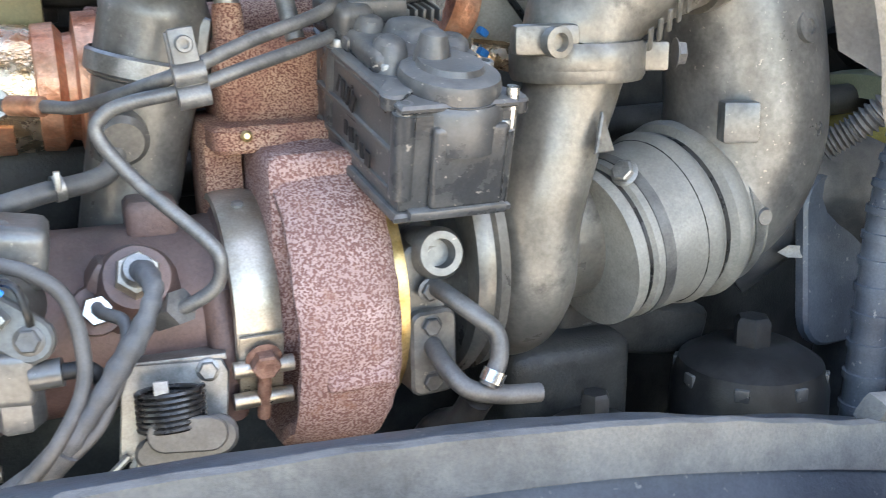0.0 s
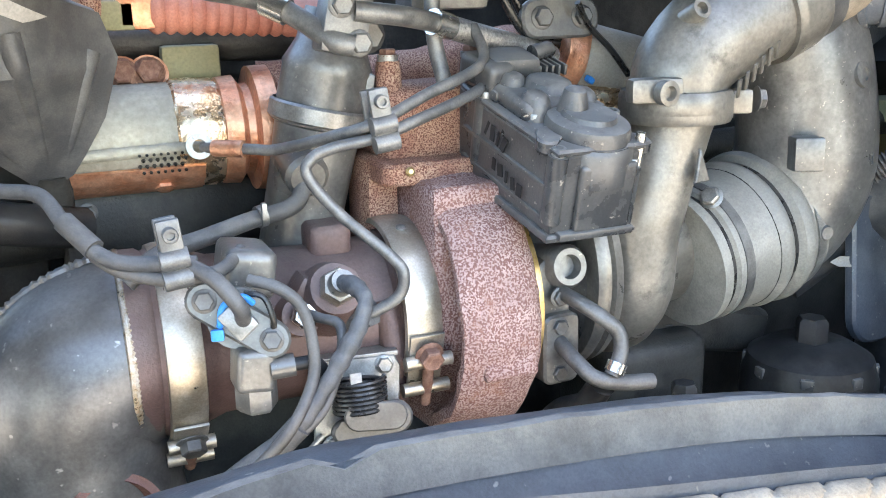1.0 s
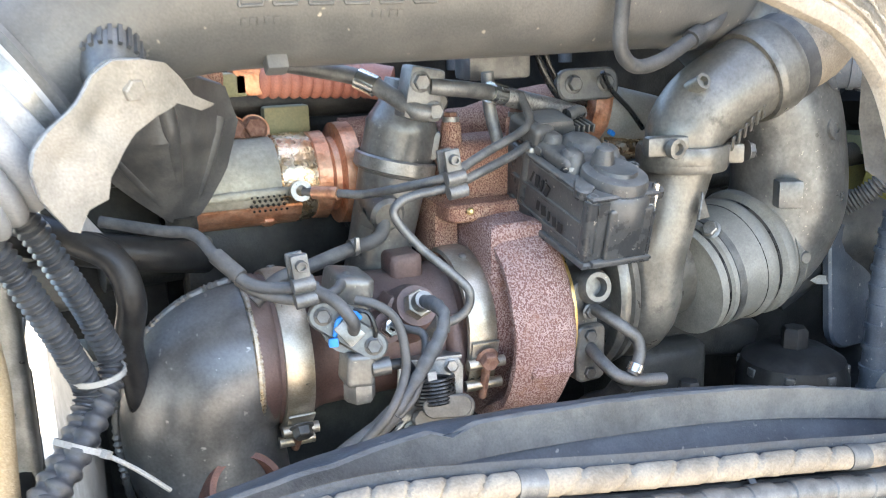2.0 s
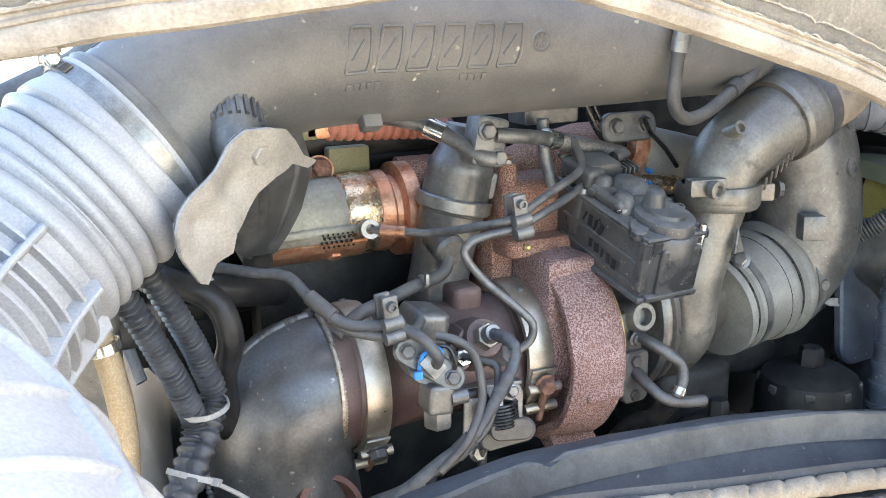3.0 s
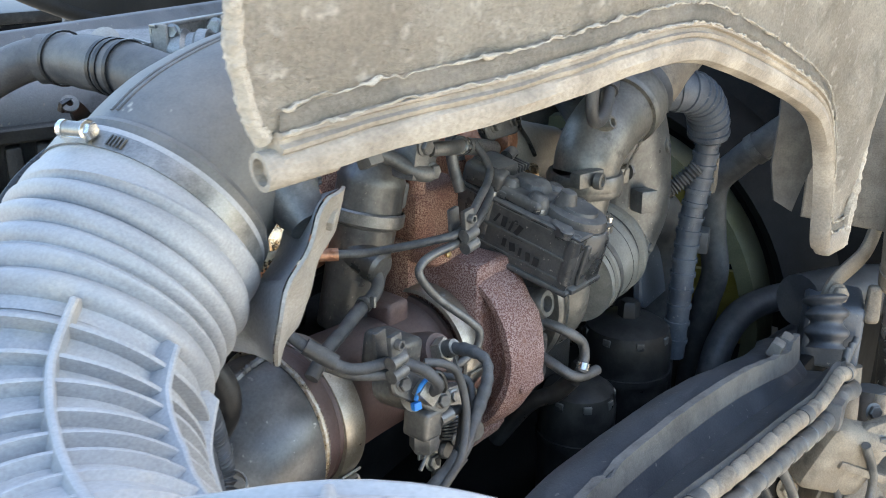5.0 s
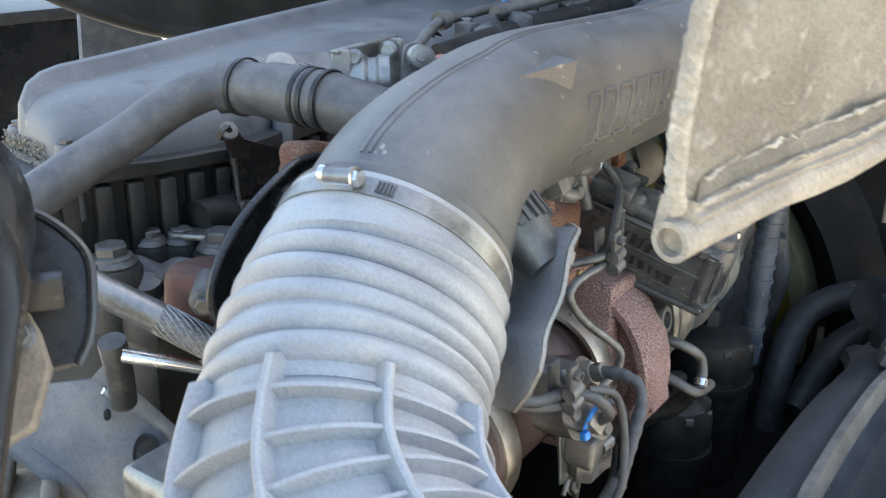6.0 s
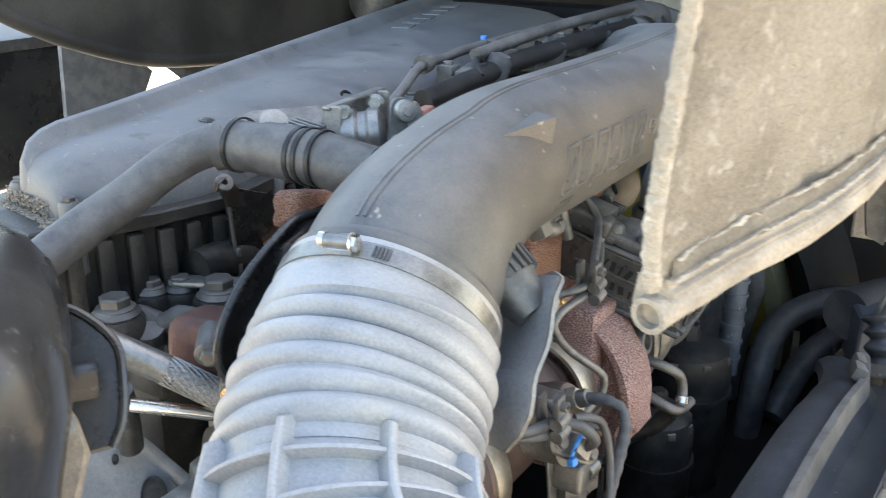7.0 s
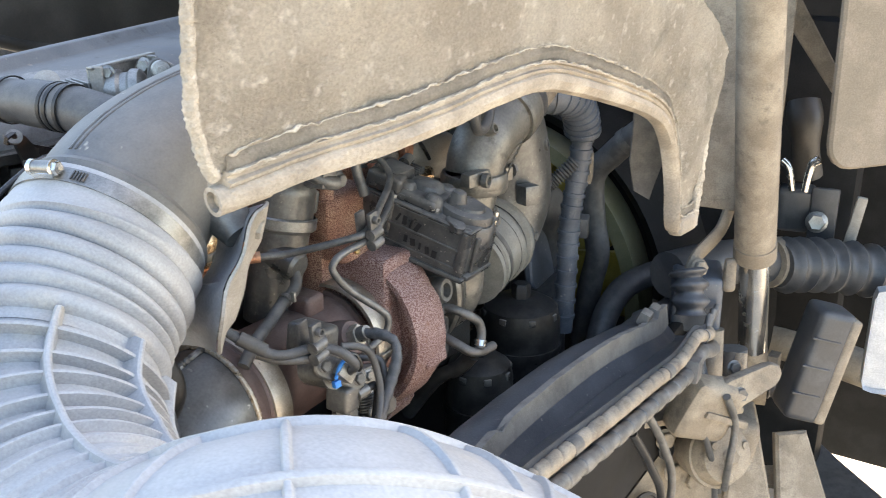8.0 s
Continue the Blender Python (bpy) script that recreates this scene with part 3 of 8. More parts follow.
part("clamp_ring", lathe([(0.078, -0.014), (0.086, -0.012), (0.088, -0.006), (0.087, 0.0), (0.078, 0.002)], about_x(0), 60, closed=True), M_BRASS, turbo, "straw-coloured clamp ring")
bearing = part("bearing_housing", rough_up(lathe([(0.05, -0.005), (0.068, -0.003), (0.066, 0.006), (0.052, 0.012), (0.05, 0.04), (0.058, 0.048), (0.08, 0.052), (0.05, 0.054)], about_x(0), 48), 0.0008, 90), M_ALUDARK, turbo, "oil-stained bearing housing")
part("oil_boss", lathe([(0.0, 0.0), (0.018, 0.0), (0.018, 0.045), (0.015, 0.05), (0.010, 0.05), (0.009, 0.04), (0, 0.04)], along((0.022, -0.008, 1.425), (0.02, -0.98, 0.2)), 24), M_ALUDARK, bearing)
part("oil_flange", slab(rounded(0.034, 0.06, 0.008), 0.05, pose(0.014, -0.005, 1.365, 90, 0, 4), 0.002), M_ALUDARK, bearing)
part("oil_flange", slab(rounded(0.03, 0.055, 0.008), 0.042, pose(0.012, -0.005, 1.412, 90, 0, 4), 0.002), M_ALUDARK, bearing)
for z in (1.41, 1.385, 1.345):
    bolt(bearing, (0.015, -0.054, z), (0, -1, 0), 0.0065, M_DULL)
part("back_plate", lathe([(0.05, 0.05), (0.092, 0.05), (0.095, 0.054), (0.095, 0.058), (0.090, 0.060), (0.090, 0.064), (0.094, 0.066), (0.092, 0.074), (0.05, 0.074)], about_x(0, 0.035, 1.412), 60), M_ALU, turbo)
CV = Vector((0.106, 0.038, 1.418))
line = []
for k in range(61):
    a = radians(-318 + 318 * k / 60)
    line.append(Vector((CV.x, CV.y - 0.067 * math.cos(a), CV.z + 0.067 * math.sin(a))))
line += curve_points([(0.106, -0.029, 1.418), (0.109, -0.030, 1.45), (0.119, -0.031, 1.49), (0.130, -0.031, 1.525), (0.136, -0.031, 1.549)], 5)[1:]


def scroll(s, a):
    return 0.020 + 0.012 * min(1, s / 0.72) + 0.003 * max(0, (s - 0.9) * 10)


comp = part("compressor_housing", rough_up(sweep(line, scroll, 28, raw=True), 0.0008, 70), M_ALU, turbo, "dusty cast aluminium compressor scroll")
part("scroll_core", lathe([(0.02, 0.076), (0.07, 0.078), (0.068, 0.12), (0.062, 0.138), (0.060, 0.172), (0.02, 0.172)], about_x(0, 0.034, 1.42), 48), M_ALU, comp)
part("cast_mark", slab([(-0.009, -0.013), (0.009, -0.013), (0.0, 0.014)], 0.004, along((0.135, -0.068, 1.508), (0.25, -1, 0.12)), 0.001), M_ALU, comp)
part("outlet_flange", lathe([(0.03, 1.541), (0.045, 1.541), (0.047, 1.545), (0.047, 1.551), (0.03, 1.553)], pose(0.137, -0.031, 0), 40), M_ALU, comp)

# oil pipes at the bearing housing
oil = thing("oil_pipe", (0.03, -0.08, 1.36), "bent dark steel oil pipe on the turbocharger", "pipe", "oil pipes")
part("tube", sweep([(0.017, -0.05, 1.413), (0.022, -0.072, 1.410), (0.034, -0.088, 1.400), (0.045, -0.094, 1.388), (0.045, -0.098, 1.372), (0.036, -0.10, 1.356)], 0.0062, 12), M_DULL, oil)
part("collar", sweep([(0.042, -0.099, 1.365), (0.038, -0.10, 1.358)], 0.0082, 12, 2), M_BRIGHT, oil)
oil = thing("oil_pipe", (0.03, -0.08, 1.34), "bent dark steel oil pipe with a plain cut end", "pipe", "oil pipes")
part("tube", sweep([(0.016, -0.05, 1.372), (0.016, -0.078, 1.364), (0.024, -0.095, 1.354), (0.045, -0.10, 1.348), (0.074, -0.10, 1.344)], 0.0065, 12, hollow=0.3), M_DULL, oil)
part("lower_tube", sweep([(0.034, -0.09, 1.345), (0.03, -0.07, 1.32), (0.02, -0.04, 1.30), (0.01, 0.0, 1.24)], 0.011, 12), M_RUBBER, oil)

# ---------------------------------------------------------------- actuator on the turbocharger
act = thing("turbo_actuator", (0.03, -0.03, 1.46), "dusty black electronic actuator box on the turbocharger", "actuator")
bm = slab([(-0.012, -0.104), (0.070, -0.102), (0.074, -0.02), (0.062, 0.055), (-0.018, 0.055), (-0.022, 0.02)], 0.075, pose(0, 0, 1.462), 0.004)
body = part("housing", bm, M_ACT, act)
bm = slab([(-0.016, -0.108), (0.075, -0.106), (0.079, -0.02), (0.066, 0.06), (-0.024, 0.06), (-0.027, 0.02)], 0.007, pose(0, 0, 1.458), 0.002)
part("base_rim", bm, M_ACT, body)
bm = slab([(-0.014, -0.106), (0.073, -0.104), (0.077, -0.02), (0.064, 0.058), (-0.020, 0.058), (-0.024, 0.02)], 0.006, pose(0, 0, 1.535), 0.002)
part("lid", bm, M_ACT, body)
part("motor_dome", lathe([(0.036, 1.495), (0.036, 1.546), (0.0345, 1.551), (0.024, 1.554), (0.0225, 1.558), (0.0, 1.559)], pose(0.036, -0.072, 0), 40), M_ACT, act, "grey-dusted round motor housing")
part("motor_step", lathe([(0.0405, 1.505), (0.0405, 1.534), (0.038, 1.538), (0.0, 1.538)], pose(0.036, -0.072, 0), 40), M_ACT, act)
part("motor_knob", lathe([(0.014, 1.552), (0.012, 1.562), (0.009, 1.573), (0.006, 1.575), (0, 1.575)], pose(0.028, -0.060, 0), 24), M_ACT, act)
for x, y, h, r in ((0.006, -0.036, 1.562, 0.012), (0.058, -0.028, 1.560, 0.013), (0.006, 0.004, 1.566, 0.011), (0.034, -0.012, 1.566, 0.020)):
    part("boss", rough_up(lathe([(r * 1.5, 1.535), (r * 1.15, h - 0.010), (r * 0.95, h - 0.003), (r * 0.6, h), (0, h)], pose(x, y, 0), 24), 0.0015, 70), M_ACT, act)
part("upper_deck", rough_up(box((0.078, 0.10, 0.020), pose(0.026, 0.004, 1.546, 0, 0, 3), 0.008, 3), 0.0018, 60), M_ACT, act)
for k in range(5):
    part("cooling_fin", box((0.003, 0.036, 0.010), pose(0.042 + 0.007 * k, 0.034, 1.560, 0, 0, 3), 0.001), M_ACT, act)
part("bolt_ear", slab(lobe((-0.012, -0.086), (-0.002, -0.074), 0.009, 0.012), 0.012, pose(0, 0, 1.532), 0.002), M_ACT, act)
part("bolt_ear", slab(lobe((0.080, -0.090), (0.066, -0.076), 0.008, 0.012), 0.012, pose(0, 0, 1.526), 0.002), M_ACT, act)
part("connector_block", box((0.05, 0.040, 0.026), pose(0.018, 0.035, 1.560), 0.006), M_ACT, act)
part("plug", lathe([(0.008, 0), (0.008, 0.02), (0.006, 0.024), (0, 0.024)], along((0.045, 0.036, 1.570), (0.9, 0.15, 0.1)), 16), M_ACT, act)
part("front_plate", box((0.056, 0.006, 0.060), pose(0.038, -0.1055, 1.496), 0.004, 3), M_ACT, act)
part("front_foot", box((0.074, 0.010, 0.007), pose(0.032, -0.106, 1.464), 0.002), M_ACT, act)
for x, y, z in ((-0.008, -0.098, 1.534), (0.066, -0.098, 1.519), (-0.016, 0.012, 1.54), (0.0, -0.044, 1.541), (0.07, -0.06, 1.545)):
    part("screw_post", lathe([(0.0085, z - 0.06), (0.0085, z), (0, z)], pose(x, y, 0), 14), M_ACT, act)
    bolt(act, (x, y, z), (0, 0, 1), 0.0075, M_STEEL, socket=True)
part("white_pin", lathe([(0.0045, 1.505), (0.0045, 1.545), (0.004, 1.548), (0, 1.548)], pose(0.071, -0.098, 0), 12), M_BRIGHT, act)
for k in range(6):
    part("ink_bar", box((0.0012, 0.003 + 0.003 * (k % 2), 0.014), pose(-0.0200, 0.016 - k * 0.010, 1.520 - 0.001 * k, 10 * (k % 3), 0, 4.7), 0), M_MARK, act)
for k in range(9):
    part("ink_bar", box((0.0012, 0.003 + 0.002 * (k % 3), 0.011), pose(-0.0190, 0.024 - k * 0.011, 1.494 - 0.001 * k, -12 * (k % 2), 0, 4.7), 0), M_MARK, act)
for z, d in ((1.505, 0.004), (1.476, 0.003)):
    part("side_ledge", box((d * 2, 0.135, 0.004), pose(-0.0165, -0.036, z, 0, 0, 4.7), 0.001), M_ACT, act)
part("dome_bars", arc_band(0.0362, 0.008, 0.0012, pose(0.036, -0.072, 1.535), 225, 300, 14), M_ACT, act)
part("ridge", box((0.012, 0.075, 0.014), pose(0.064, -0.01, 1.545, 0, 0, 4), 0.004), M_ACT, act)
part("ridge", box((0.01, 0.05, 0.012), pose(-0.010, 0.02, 1.545), 0.004), M_ACT, act)
part("cap", box((0.03, 0.05, 0.03), pose(-0.006, 0.03, 1.556, 0, 0, 10), 0.008, 3), M_ACT, act)

pivot = Vector((0.03, -0.105, 1.46))
turn_thing(act, Matrix.Translation(Vector((-0.019, 0.0, 0.013)) + pivot) @ Matrix.Rotation(radians(14), 4, "X") @ Matrix.Diagonal((0.84, 1.0, 0.86, 1.0)) @ Matrix.Translation(-pivot))

# ---------------------------------------------------------------- compressor outlet: clamp, elbow, pipe to the cooler
joint = thing("band_clamp", (0.137, -0.031, 1.55), "steel band clamp with a bolt on the compressor outlet", "clamp")
part("band", lathe([(0.040, 1.546), (0.0450, 1.546), (0.0472, 1.550), (0.0472, 1.562), (0.0450, 1.567), (0.040, 1.567)], pose(0.137, -0.031, 0), 48, closed=True), M_ALU, joint)
part("lug", box((0.020, 0.020, 0.020), pose(0.184, -0.052, 1.556, 0, 0, -20), 0.003), M_ALU, joint)
bolt(joint, (0.201, -0.055, 1.557), (1, -0.35, 0), 0.0085, M_DULL)
elbow = thing("outlet_elbow", (0.18, -0.03, 1.6), "dusty cast aluminium elbow on the compressor outlet", "pipe elbow")
EL = [(0.137, -0.031, 1.563), (0.143, -0.031, 1.583), (0.160, -0.031, 1.602), (0.188, -0.030, 1.617), (0.222, -0.029, 1.630)]
part("casting", rough_up(sweep(EL, lambda s, a: 0.0395 + 0.006 * s, 32, 6), 0.0006, 80), M_ALU, elbow)
part("collar", sweep([(0.216, -0.029, 1.628), (0.252, -0.027, 1.642)], lambda s, a: 0.0515 if 0.1 < s < 0.9 else 0.050, 36, 12), M_ALU, elbow)
part("shoulder", box((0.044, 0.018, 0.020), pose(0.098, -0.056, 1.570, 0, 0, -12), 0.005), M_ALU, elbow)
part("lug_hole", lathe([(0.0, 0), (0.010, 0), (0.010, 0.008), (0.006, 0.0085), (0.005, 0.003), (0, 0.003)], along((0.098, -0.068, 1.569), (0.1, -1, 0.0)), 16), M_ALU, elbow)
part("lug_hole", lathe([(0.0, -0.02), (0.008, -0.02), (0.008, 0.006), (0.005, 0.006), (0.004, 0.0), (0, 0)], along((0.134, -0.060, 1.630), (0.0, -0.9, 0.4)), 16), M_ALU, elbow)
for k in range(6):
    c = Vector((0.152, -0.031, 1.580)).lerp(Vector((0.190, -0.030, 1.610)), k / 5)
    part("raised_bar", merge(bmesh.new(), box((0.0045, 0.016, 0.002), Matrix.Identity(4), 0.0006), along(c + Vector((0.020, -0.0365, -0.012)), (0.45, -0.85, -0.25)) @ Matrix.Rotation(radians(20), 4, "Z")), M_ALU, elbow)
cool = thing("charge_air_pipe", (0.35, 0.0, 1.66), "sand-coloured charge air pipe running to the cooler", "pipe")
part("pipe", sweep([(0.245, -0.027, 1.639), (0.31, -0.024, 1.664), (0.40, -0.018, 1.698), (0.56, -0.01, 1.757)], 0.0455, 28, 5), M_EARTH, cool)
part("sleeve", sweep([(0.248, -0.027, 1.640), (0.270, -0.026, 1.649)], 0.0485, 28, 3), M_HOSE, cool)

# ---------------------------------------------------------------- compressor inlet: hose and big elbow
hose = thing("inlet_hose", (0.22, 0.032, 1.36), "dusty grey rubber inlet hose with two clamps", "hose")
prof = [(0.05, 0.158), (0.0635, 0.158), (0.0635, 0.168), (0.0615, 0.170), (0.0615, 0.174), (0.0650, 0.176), (0.0665, 0.20), (0.0675, 0.222), (0.0705, 0.226), (0.0725, 0.232), (0.0705, 0.238), (0.0675, 0.240), (0.0675, 0.246), (0.0735, 0.250), (0.0755, 0.257), (0.0735, 0.264), (0.0695, 0.267), (0.0695, 0.285), (0.05, 0.285)]
HOSE_AT = Matrix.Translation((0.226, 0.010, 1.418)) @ Matrix.Rotation(radians(8), 4, "Z") @ Matrix.Rotation(radians(-10), 4, "Y") @ Matrix.Translation((-0.226, -0.010, -1.418))
part("rubber", lathe(prof, HOSE_AT @ about_x(0.006, 0.010, 1.418), 56), M_SLEEVE, hose, "dusty grey rubber sleeve")
part("groove_band", ring_band(0.0605, 0.004, 0.0012, HOSE_AT @ about_x(0.1775, 0.010, 1.418), 48), M_BLACK, hose)
part("groove_band", ring_band(0.0672, 0.004, 0.0012, HOSE_AT @ about_x(0.2305, 0.010, 1.418), 48), M_BLACK, hose)
part("groove_band", ring_band(0.0668, 0.004, 0.0012, HOSE_AT @ about_x(0.2495, 0.010, 1.418), 48), M_BLACK, hose)
part("clamp_band", ring_band(0.0652, 0.010, 0.0012, HOSE_AT @ about_x(0.193, 0.010, 1.418), 48), M_DULL, hose)
bolt(hose, (0.180, -0.030, 1.470), (-0.7, -0.4, 0.5), 0.0085, M_STEEL)
part("clamp_band", ring_band(0.0700, 0.010, 0.0012, HOSE_AT @ about_x(0.281, 0.010, 1.418), 48), M_STEEL, hose)
bolt(hose, (0.264, -0.006, 1.484), (-0.5, -0.6, 0.4), 0.0085, M_STEEL)
bend = thing("inlet_elbow", (0.34, 0.04, 1.42), "big smooth dusty dark grey inlet elbow", "pipe elbow")
BE = [(0.264, 0.015, 1.426), (0.286, 0.017, 1.432), (0.305, 0.013, 1.452), (0.315, 0.006, 1.490), (0.312, 0.008, 1.545), (0.303, 0.015, 1.592), (0.285, 0.032, 1.640), (0.25, 0.05, 1.69), (0.20, 0.05, 1.722)]
part("shell", sweep(BE, lambda s, a: 0.0655 + 0.002 * math.sin(s * 9), 36, 6), M_ALUDARK, bend)
part("square_boss", box((0.026, 0.03, 0.026), along((0.262, -0.052, 1.505), (-0.45, -0.9, 0.05)), 0.003), M_ALUDARK, bend)
part("tube_boss", lathe([(0.0, -0.03), (0.012, -0.03), (0.012, 0.012), (0.006, 0.013), (0.005, 0.004), (0, 0.004)], along((0.318, -0.042, 1.568), (0.25, -0.9, 0.25)), 18), M_ALUDARK, bend)
part("dimple", lathe([(0.008, -0.004), (0.006, 0.001), (0, 0.001)], along((0.292, -0.054, 1.43), (-0.1, -1, 0)), 14), M_ALUDARK, bend)

# ---------------------------------------------------------------- exhaust outlet with clamps, sensor and elbow
EX = (0.042, 1.391)
exh = thing("exhaust_outlet", (-0.19, 0.042, 1.32), "heat-browned cast iron exhaust outlet pipe", "exhaust pipe")
bm = lathe([(0.03, -0.312), (0.0745, -0.312), (0.0745, -0.298), (0.072, -0.294), (0.076, -0.285), (0.076, -0.268), (0.068, -0.258), (0.0635, -0.245), (0.0620, -0.20), (0.0615, -0.13), (0.064, -0.112), (0.069, -0.110), (0.069, -0.104), (0.03, -0.104)], about_x(0, *EX), 60)
part("casting", rough_up(bm, 0.0007, 45), M_EXHAUST, exh)
part("top_boss", rough_up(box((0.034, 0.04, 0.03), pose(-0.150, 0.04, 1.457), 0.008, 3), 0.001, 60), M_EXHAUST, exh)
S = Vector((-0.168, -0.066, 1.452))
AXS = Vector((0.0, -0.87, 0.5)).normalized()
part("sensor_boss", rough_up(lathe([(0.0, -0.06), (0.028, -0.06), (0.025, -0.036), (0.021, -0.024), (0.0195, -0.020), (0.0, -0.020)], along(S, AXS), 24), 0.0008, 90), M_EXHAUST, exh)
part("small_boss", rough_up(lathe([(0.0, -0.05), (0.017, -0.05), (0.015, -0.022), (0, -0.022)], along((-0.192, -0.058, 1.428), (0, -0.95, 0.3)), 20), 0.0006, 90), M_EXHAUST, exh)
part("web", rough_up(box((0.03, 0.03, 0.02), pose(-0.181, -0.025, 1.436, 0, 30, 0), 0.006), 0.001, 60), M_EXHAUST, exh)
part("leg", sweep([(-0.118, -0.01, 1.415), (-0.115, -0.02, 1.375), (-0.115, -0.015, 1.33)], 0.012, 14), M_EXHAUST, exh)

probe = thing("exhaust_sensor", (-0.168, -0.07, 1.45), "exhaust sensor with a hexagon nut and a grey wrapped cable", "sensor")
part("nut", lathe([(0.009, -0.022), (0.0140, -0.022), (0.0140, -0.012), (0.0125, -0.009), (0.009, -0.009)], along(S, AXS, 20), 6, closed=True), M_CLAMP, probe, "straw-tinted hexagon nut")
part("barrel", lathe([(0.0, -0.02), (0.0095, -0.02), (0.0095, -0.002), (0.0085, 0.002), (0, 0.002)], along(S, AXS), 18), M_STEEL, probe)
loom_pts = [S - AXS * 0.004, (-0.165, -0.084, 1.453), (-0.164, -0.103, 1.448), (-0.172, -0.111, 1.432), (-0.186, -0.113, 1.412), (-0.202, -0.115, 1.390), (-0.217, -0.115, 1.372), (-0.231, -0.110, 1.357), (-0.262, -0.10, 1.335)]
part("cable", sweep(loom_pts, lambda s, a: 0.0060 + 0.0005 * math.sin(s * 90) + 0.0007 * math.sin(s * 17), 14, 8), M_LOOM, probe)
small = thing("temperature_probe", (-0.192, -0.07, 1.42), "small probe with a bright hexagon nut and thin cable", "sensor")
part("nut", lathe([(0.004, -0.022), (0.0098, -0.022), (0.0098, -0.014), (0.0085, -0.012), (0.004, -0.012)], along((-0.192, -0.062, 1.429), (0, -0.95, 0.3), 10), 6, closed=True), M_BRIGHT, small)
part("cable", sweep([(-0.192, -0.05, 1.427), (-0.190, -0.078, 1.432), (-0.180, -0.092, 1.430), (-0.181, -0.10, 1.416), (-0.190, -0.108, 1.395), (-0.205, -0.115, 1.375), (-0.24, -0.115, 1.35)], 0.0038, 10), M_HOSE, small)


def v_band(name, x, r, width, cy, cz, bolt_at, label, lug_axis):
    c = thing(name, (x, cy, cz - r), label, "clamp", "exhaust clamps")
    m = about_x(x, cy, cz)
    lathe_prof = [(r - 0.004, -width / 2), (r, -width / 2 + 0.001), (r + 0.0015, -width / 4), (r + 0.0015, width / 4), (r, width / 2 - 0.001), (r - 0.004, width / 2)]
    part("band", lathe(lathe_prof, m, 64, closed=True), M_CLAMP, c)
    b = Vector(bolt_at)
    out = Vector((0, b.y - cy, b.z - cz)).normalized()
    tang = Vector((0, -out.z, out.y))
    base = Vector((x, cy, cz)) + out * (r + 0.002)
    part("overlap_strap", box((width * 0.92, 0.045, 0.0025), Matrix.Translation(base + tang * 0.002) @ Matrix(((1, 0, 0), tuple(tang), tuple(out))).transposed().to_4x4(), 0.0008), M_CLAMP, c)
    for d in (0.0, 0.026):
        p = base + tang * d + out * 0.006
        part("trunnion", sweep([p - Vector((width * 0.62, 0, 0)), p + Vector((width * 0.62, 0, 0))], 0.0055, 14, 2), M_CLAMP, c)
    bolt(c, base + out * 0.006 - tang * 0.006, -tang if lug_axis < 0 else out, 0.0095, M_RUSTBOLT if x > -0.2 else M_DULL, h=0.9)
    part("shank", sweep([base + out * 0.008 - tang * 0.01, base + out * 0.008 + tang * 0.04], 0.0045, 10, 2), M_RUSTBOLT, c)
    for a in (120, 165, 200):
        p = m @ Vector(((r + 0.002) * math.cos(radians(a)), (r + 0.002) * math.sin(radians(a)), 0))
        o = (p - Vector((x, cy, cz))).normalized()
        part("rivet", lathe([(0.0042, -0.001), (0.0042, 0.0008), (0.0028, 0.0016), (0, 0.0016)], along(p, o), 10), M_STEEL, c)
    return c


v_band("v_band_clamp", -0.097, 0.0735, 0.031, 0.031, 1.397, (-0.090, -0.035, 1.376), "straw-tinted steel band clamp with a rusty bolt", 1)
v_band("v_band_clamp", -0.277, 0.0785, 0.028, 0.044, 1.388, (-0.277, -0.012, 1.332), "wide shiny steel band clamp with a grey bolt", 1)

pipe_down = thing("exhaust_elbow", (-0.36, 0.042, 1.0), "smooth dark steel exhaust elbow with a welded seam", "exhaust elbow")
ED = [(-0.302, 0.044, 1.388), (-0.320, 0.044, 1.385), (-0.338, 0.043, 1.377), (-0.353, 0.042, 1.361), (-0.360, 0.041, 1.335), (-0.358, 0.04, 1.30), (-0.350, 0.04, 1.24), (-0.340, 0.04, 0.95)]
part("shell", sweep(ED, lambda s, a: 0.0735 + 0.004 * math.sin(min(1, s * 1.6) * math.pi), 44, 8), M_ELBOW, pipe_down)
seam = []
for p, t, u, v in frames(curve_points(ED[:7], 16)):
    o = Vector((t.z, 0, -t.x))
    seam.append(p + o * 0.0765)
part("seam", sweep(seam, lambda s, a: 0.0042 + 0.0010 * math.sin(s * 330), 8, raw=True), M_ELBOW, pipe_down)
part("weld_bead", sweep([about_x(-0.313, 0.044, 1.388) @ Vector((0.0745 * math.cos(radians(1.5 * k)), 0.0745 * math.sin(radians(1.5 * k)), 0.0005 * (k % 2))) for k in range(241)], lambda s, a: 0.0034 + 0.0004 * (round(s * 240) % 2), 8, raw=True), M_WELD, pipe_down, "bright rippled weld bead")
part("outlet_stub", lathe([(0.042, -0.05), (0.038, 0.006), (0.036, 0.011), (0.030, 0.011), (0.027, -0.02), (0, -0.02)], along((-0.337, -0.036, 1.284), (0.20, -0.75, 0.55)), 36), M_DARKRUST, pipe_down, "rust-rimmed round stub")

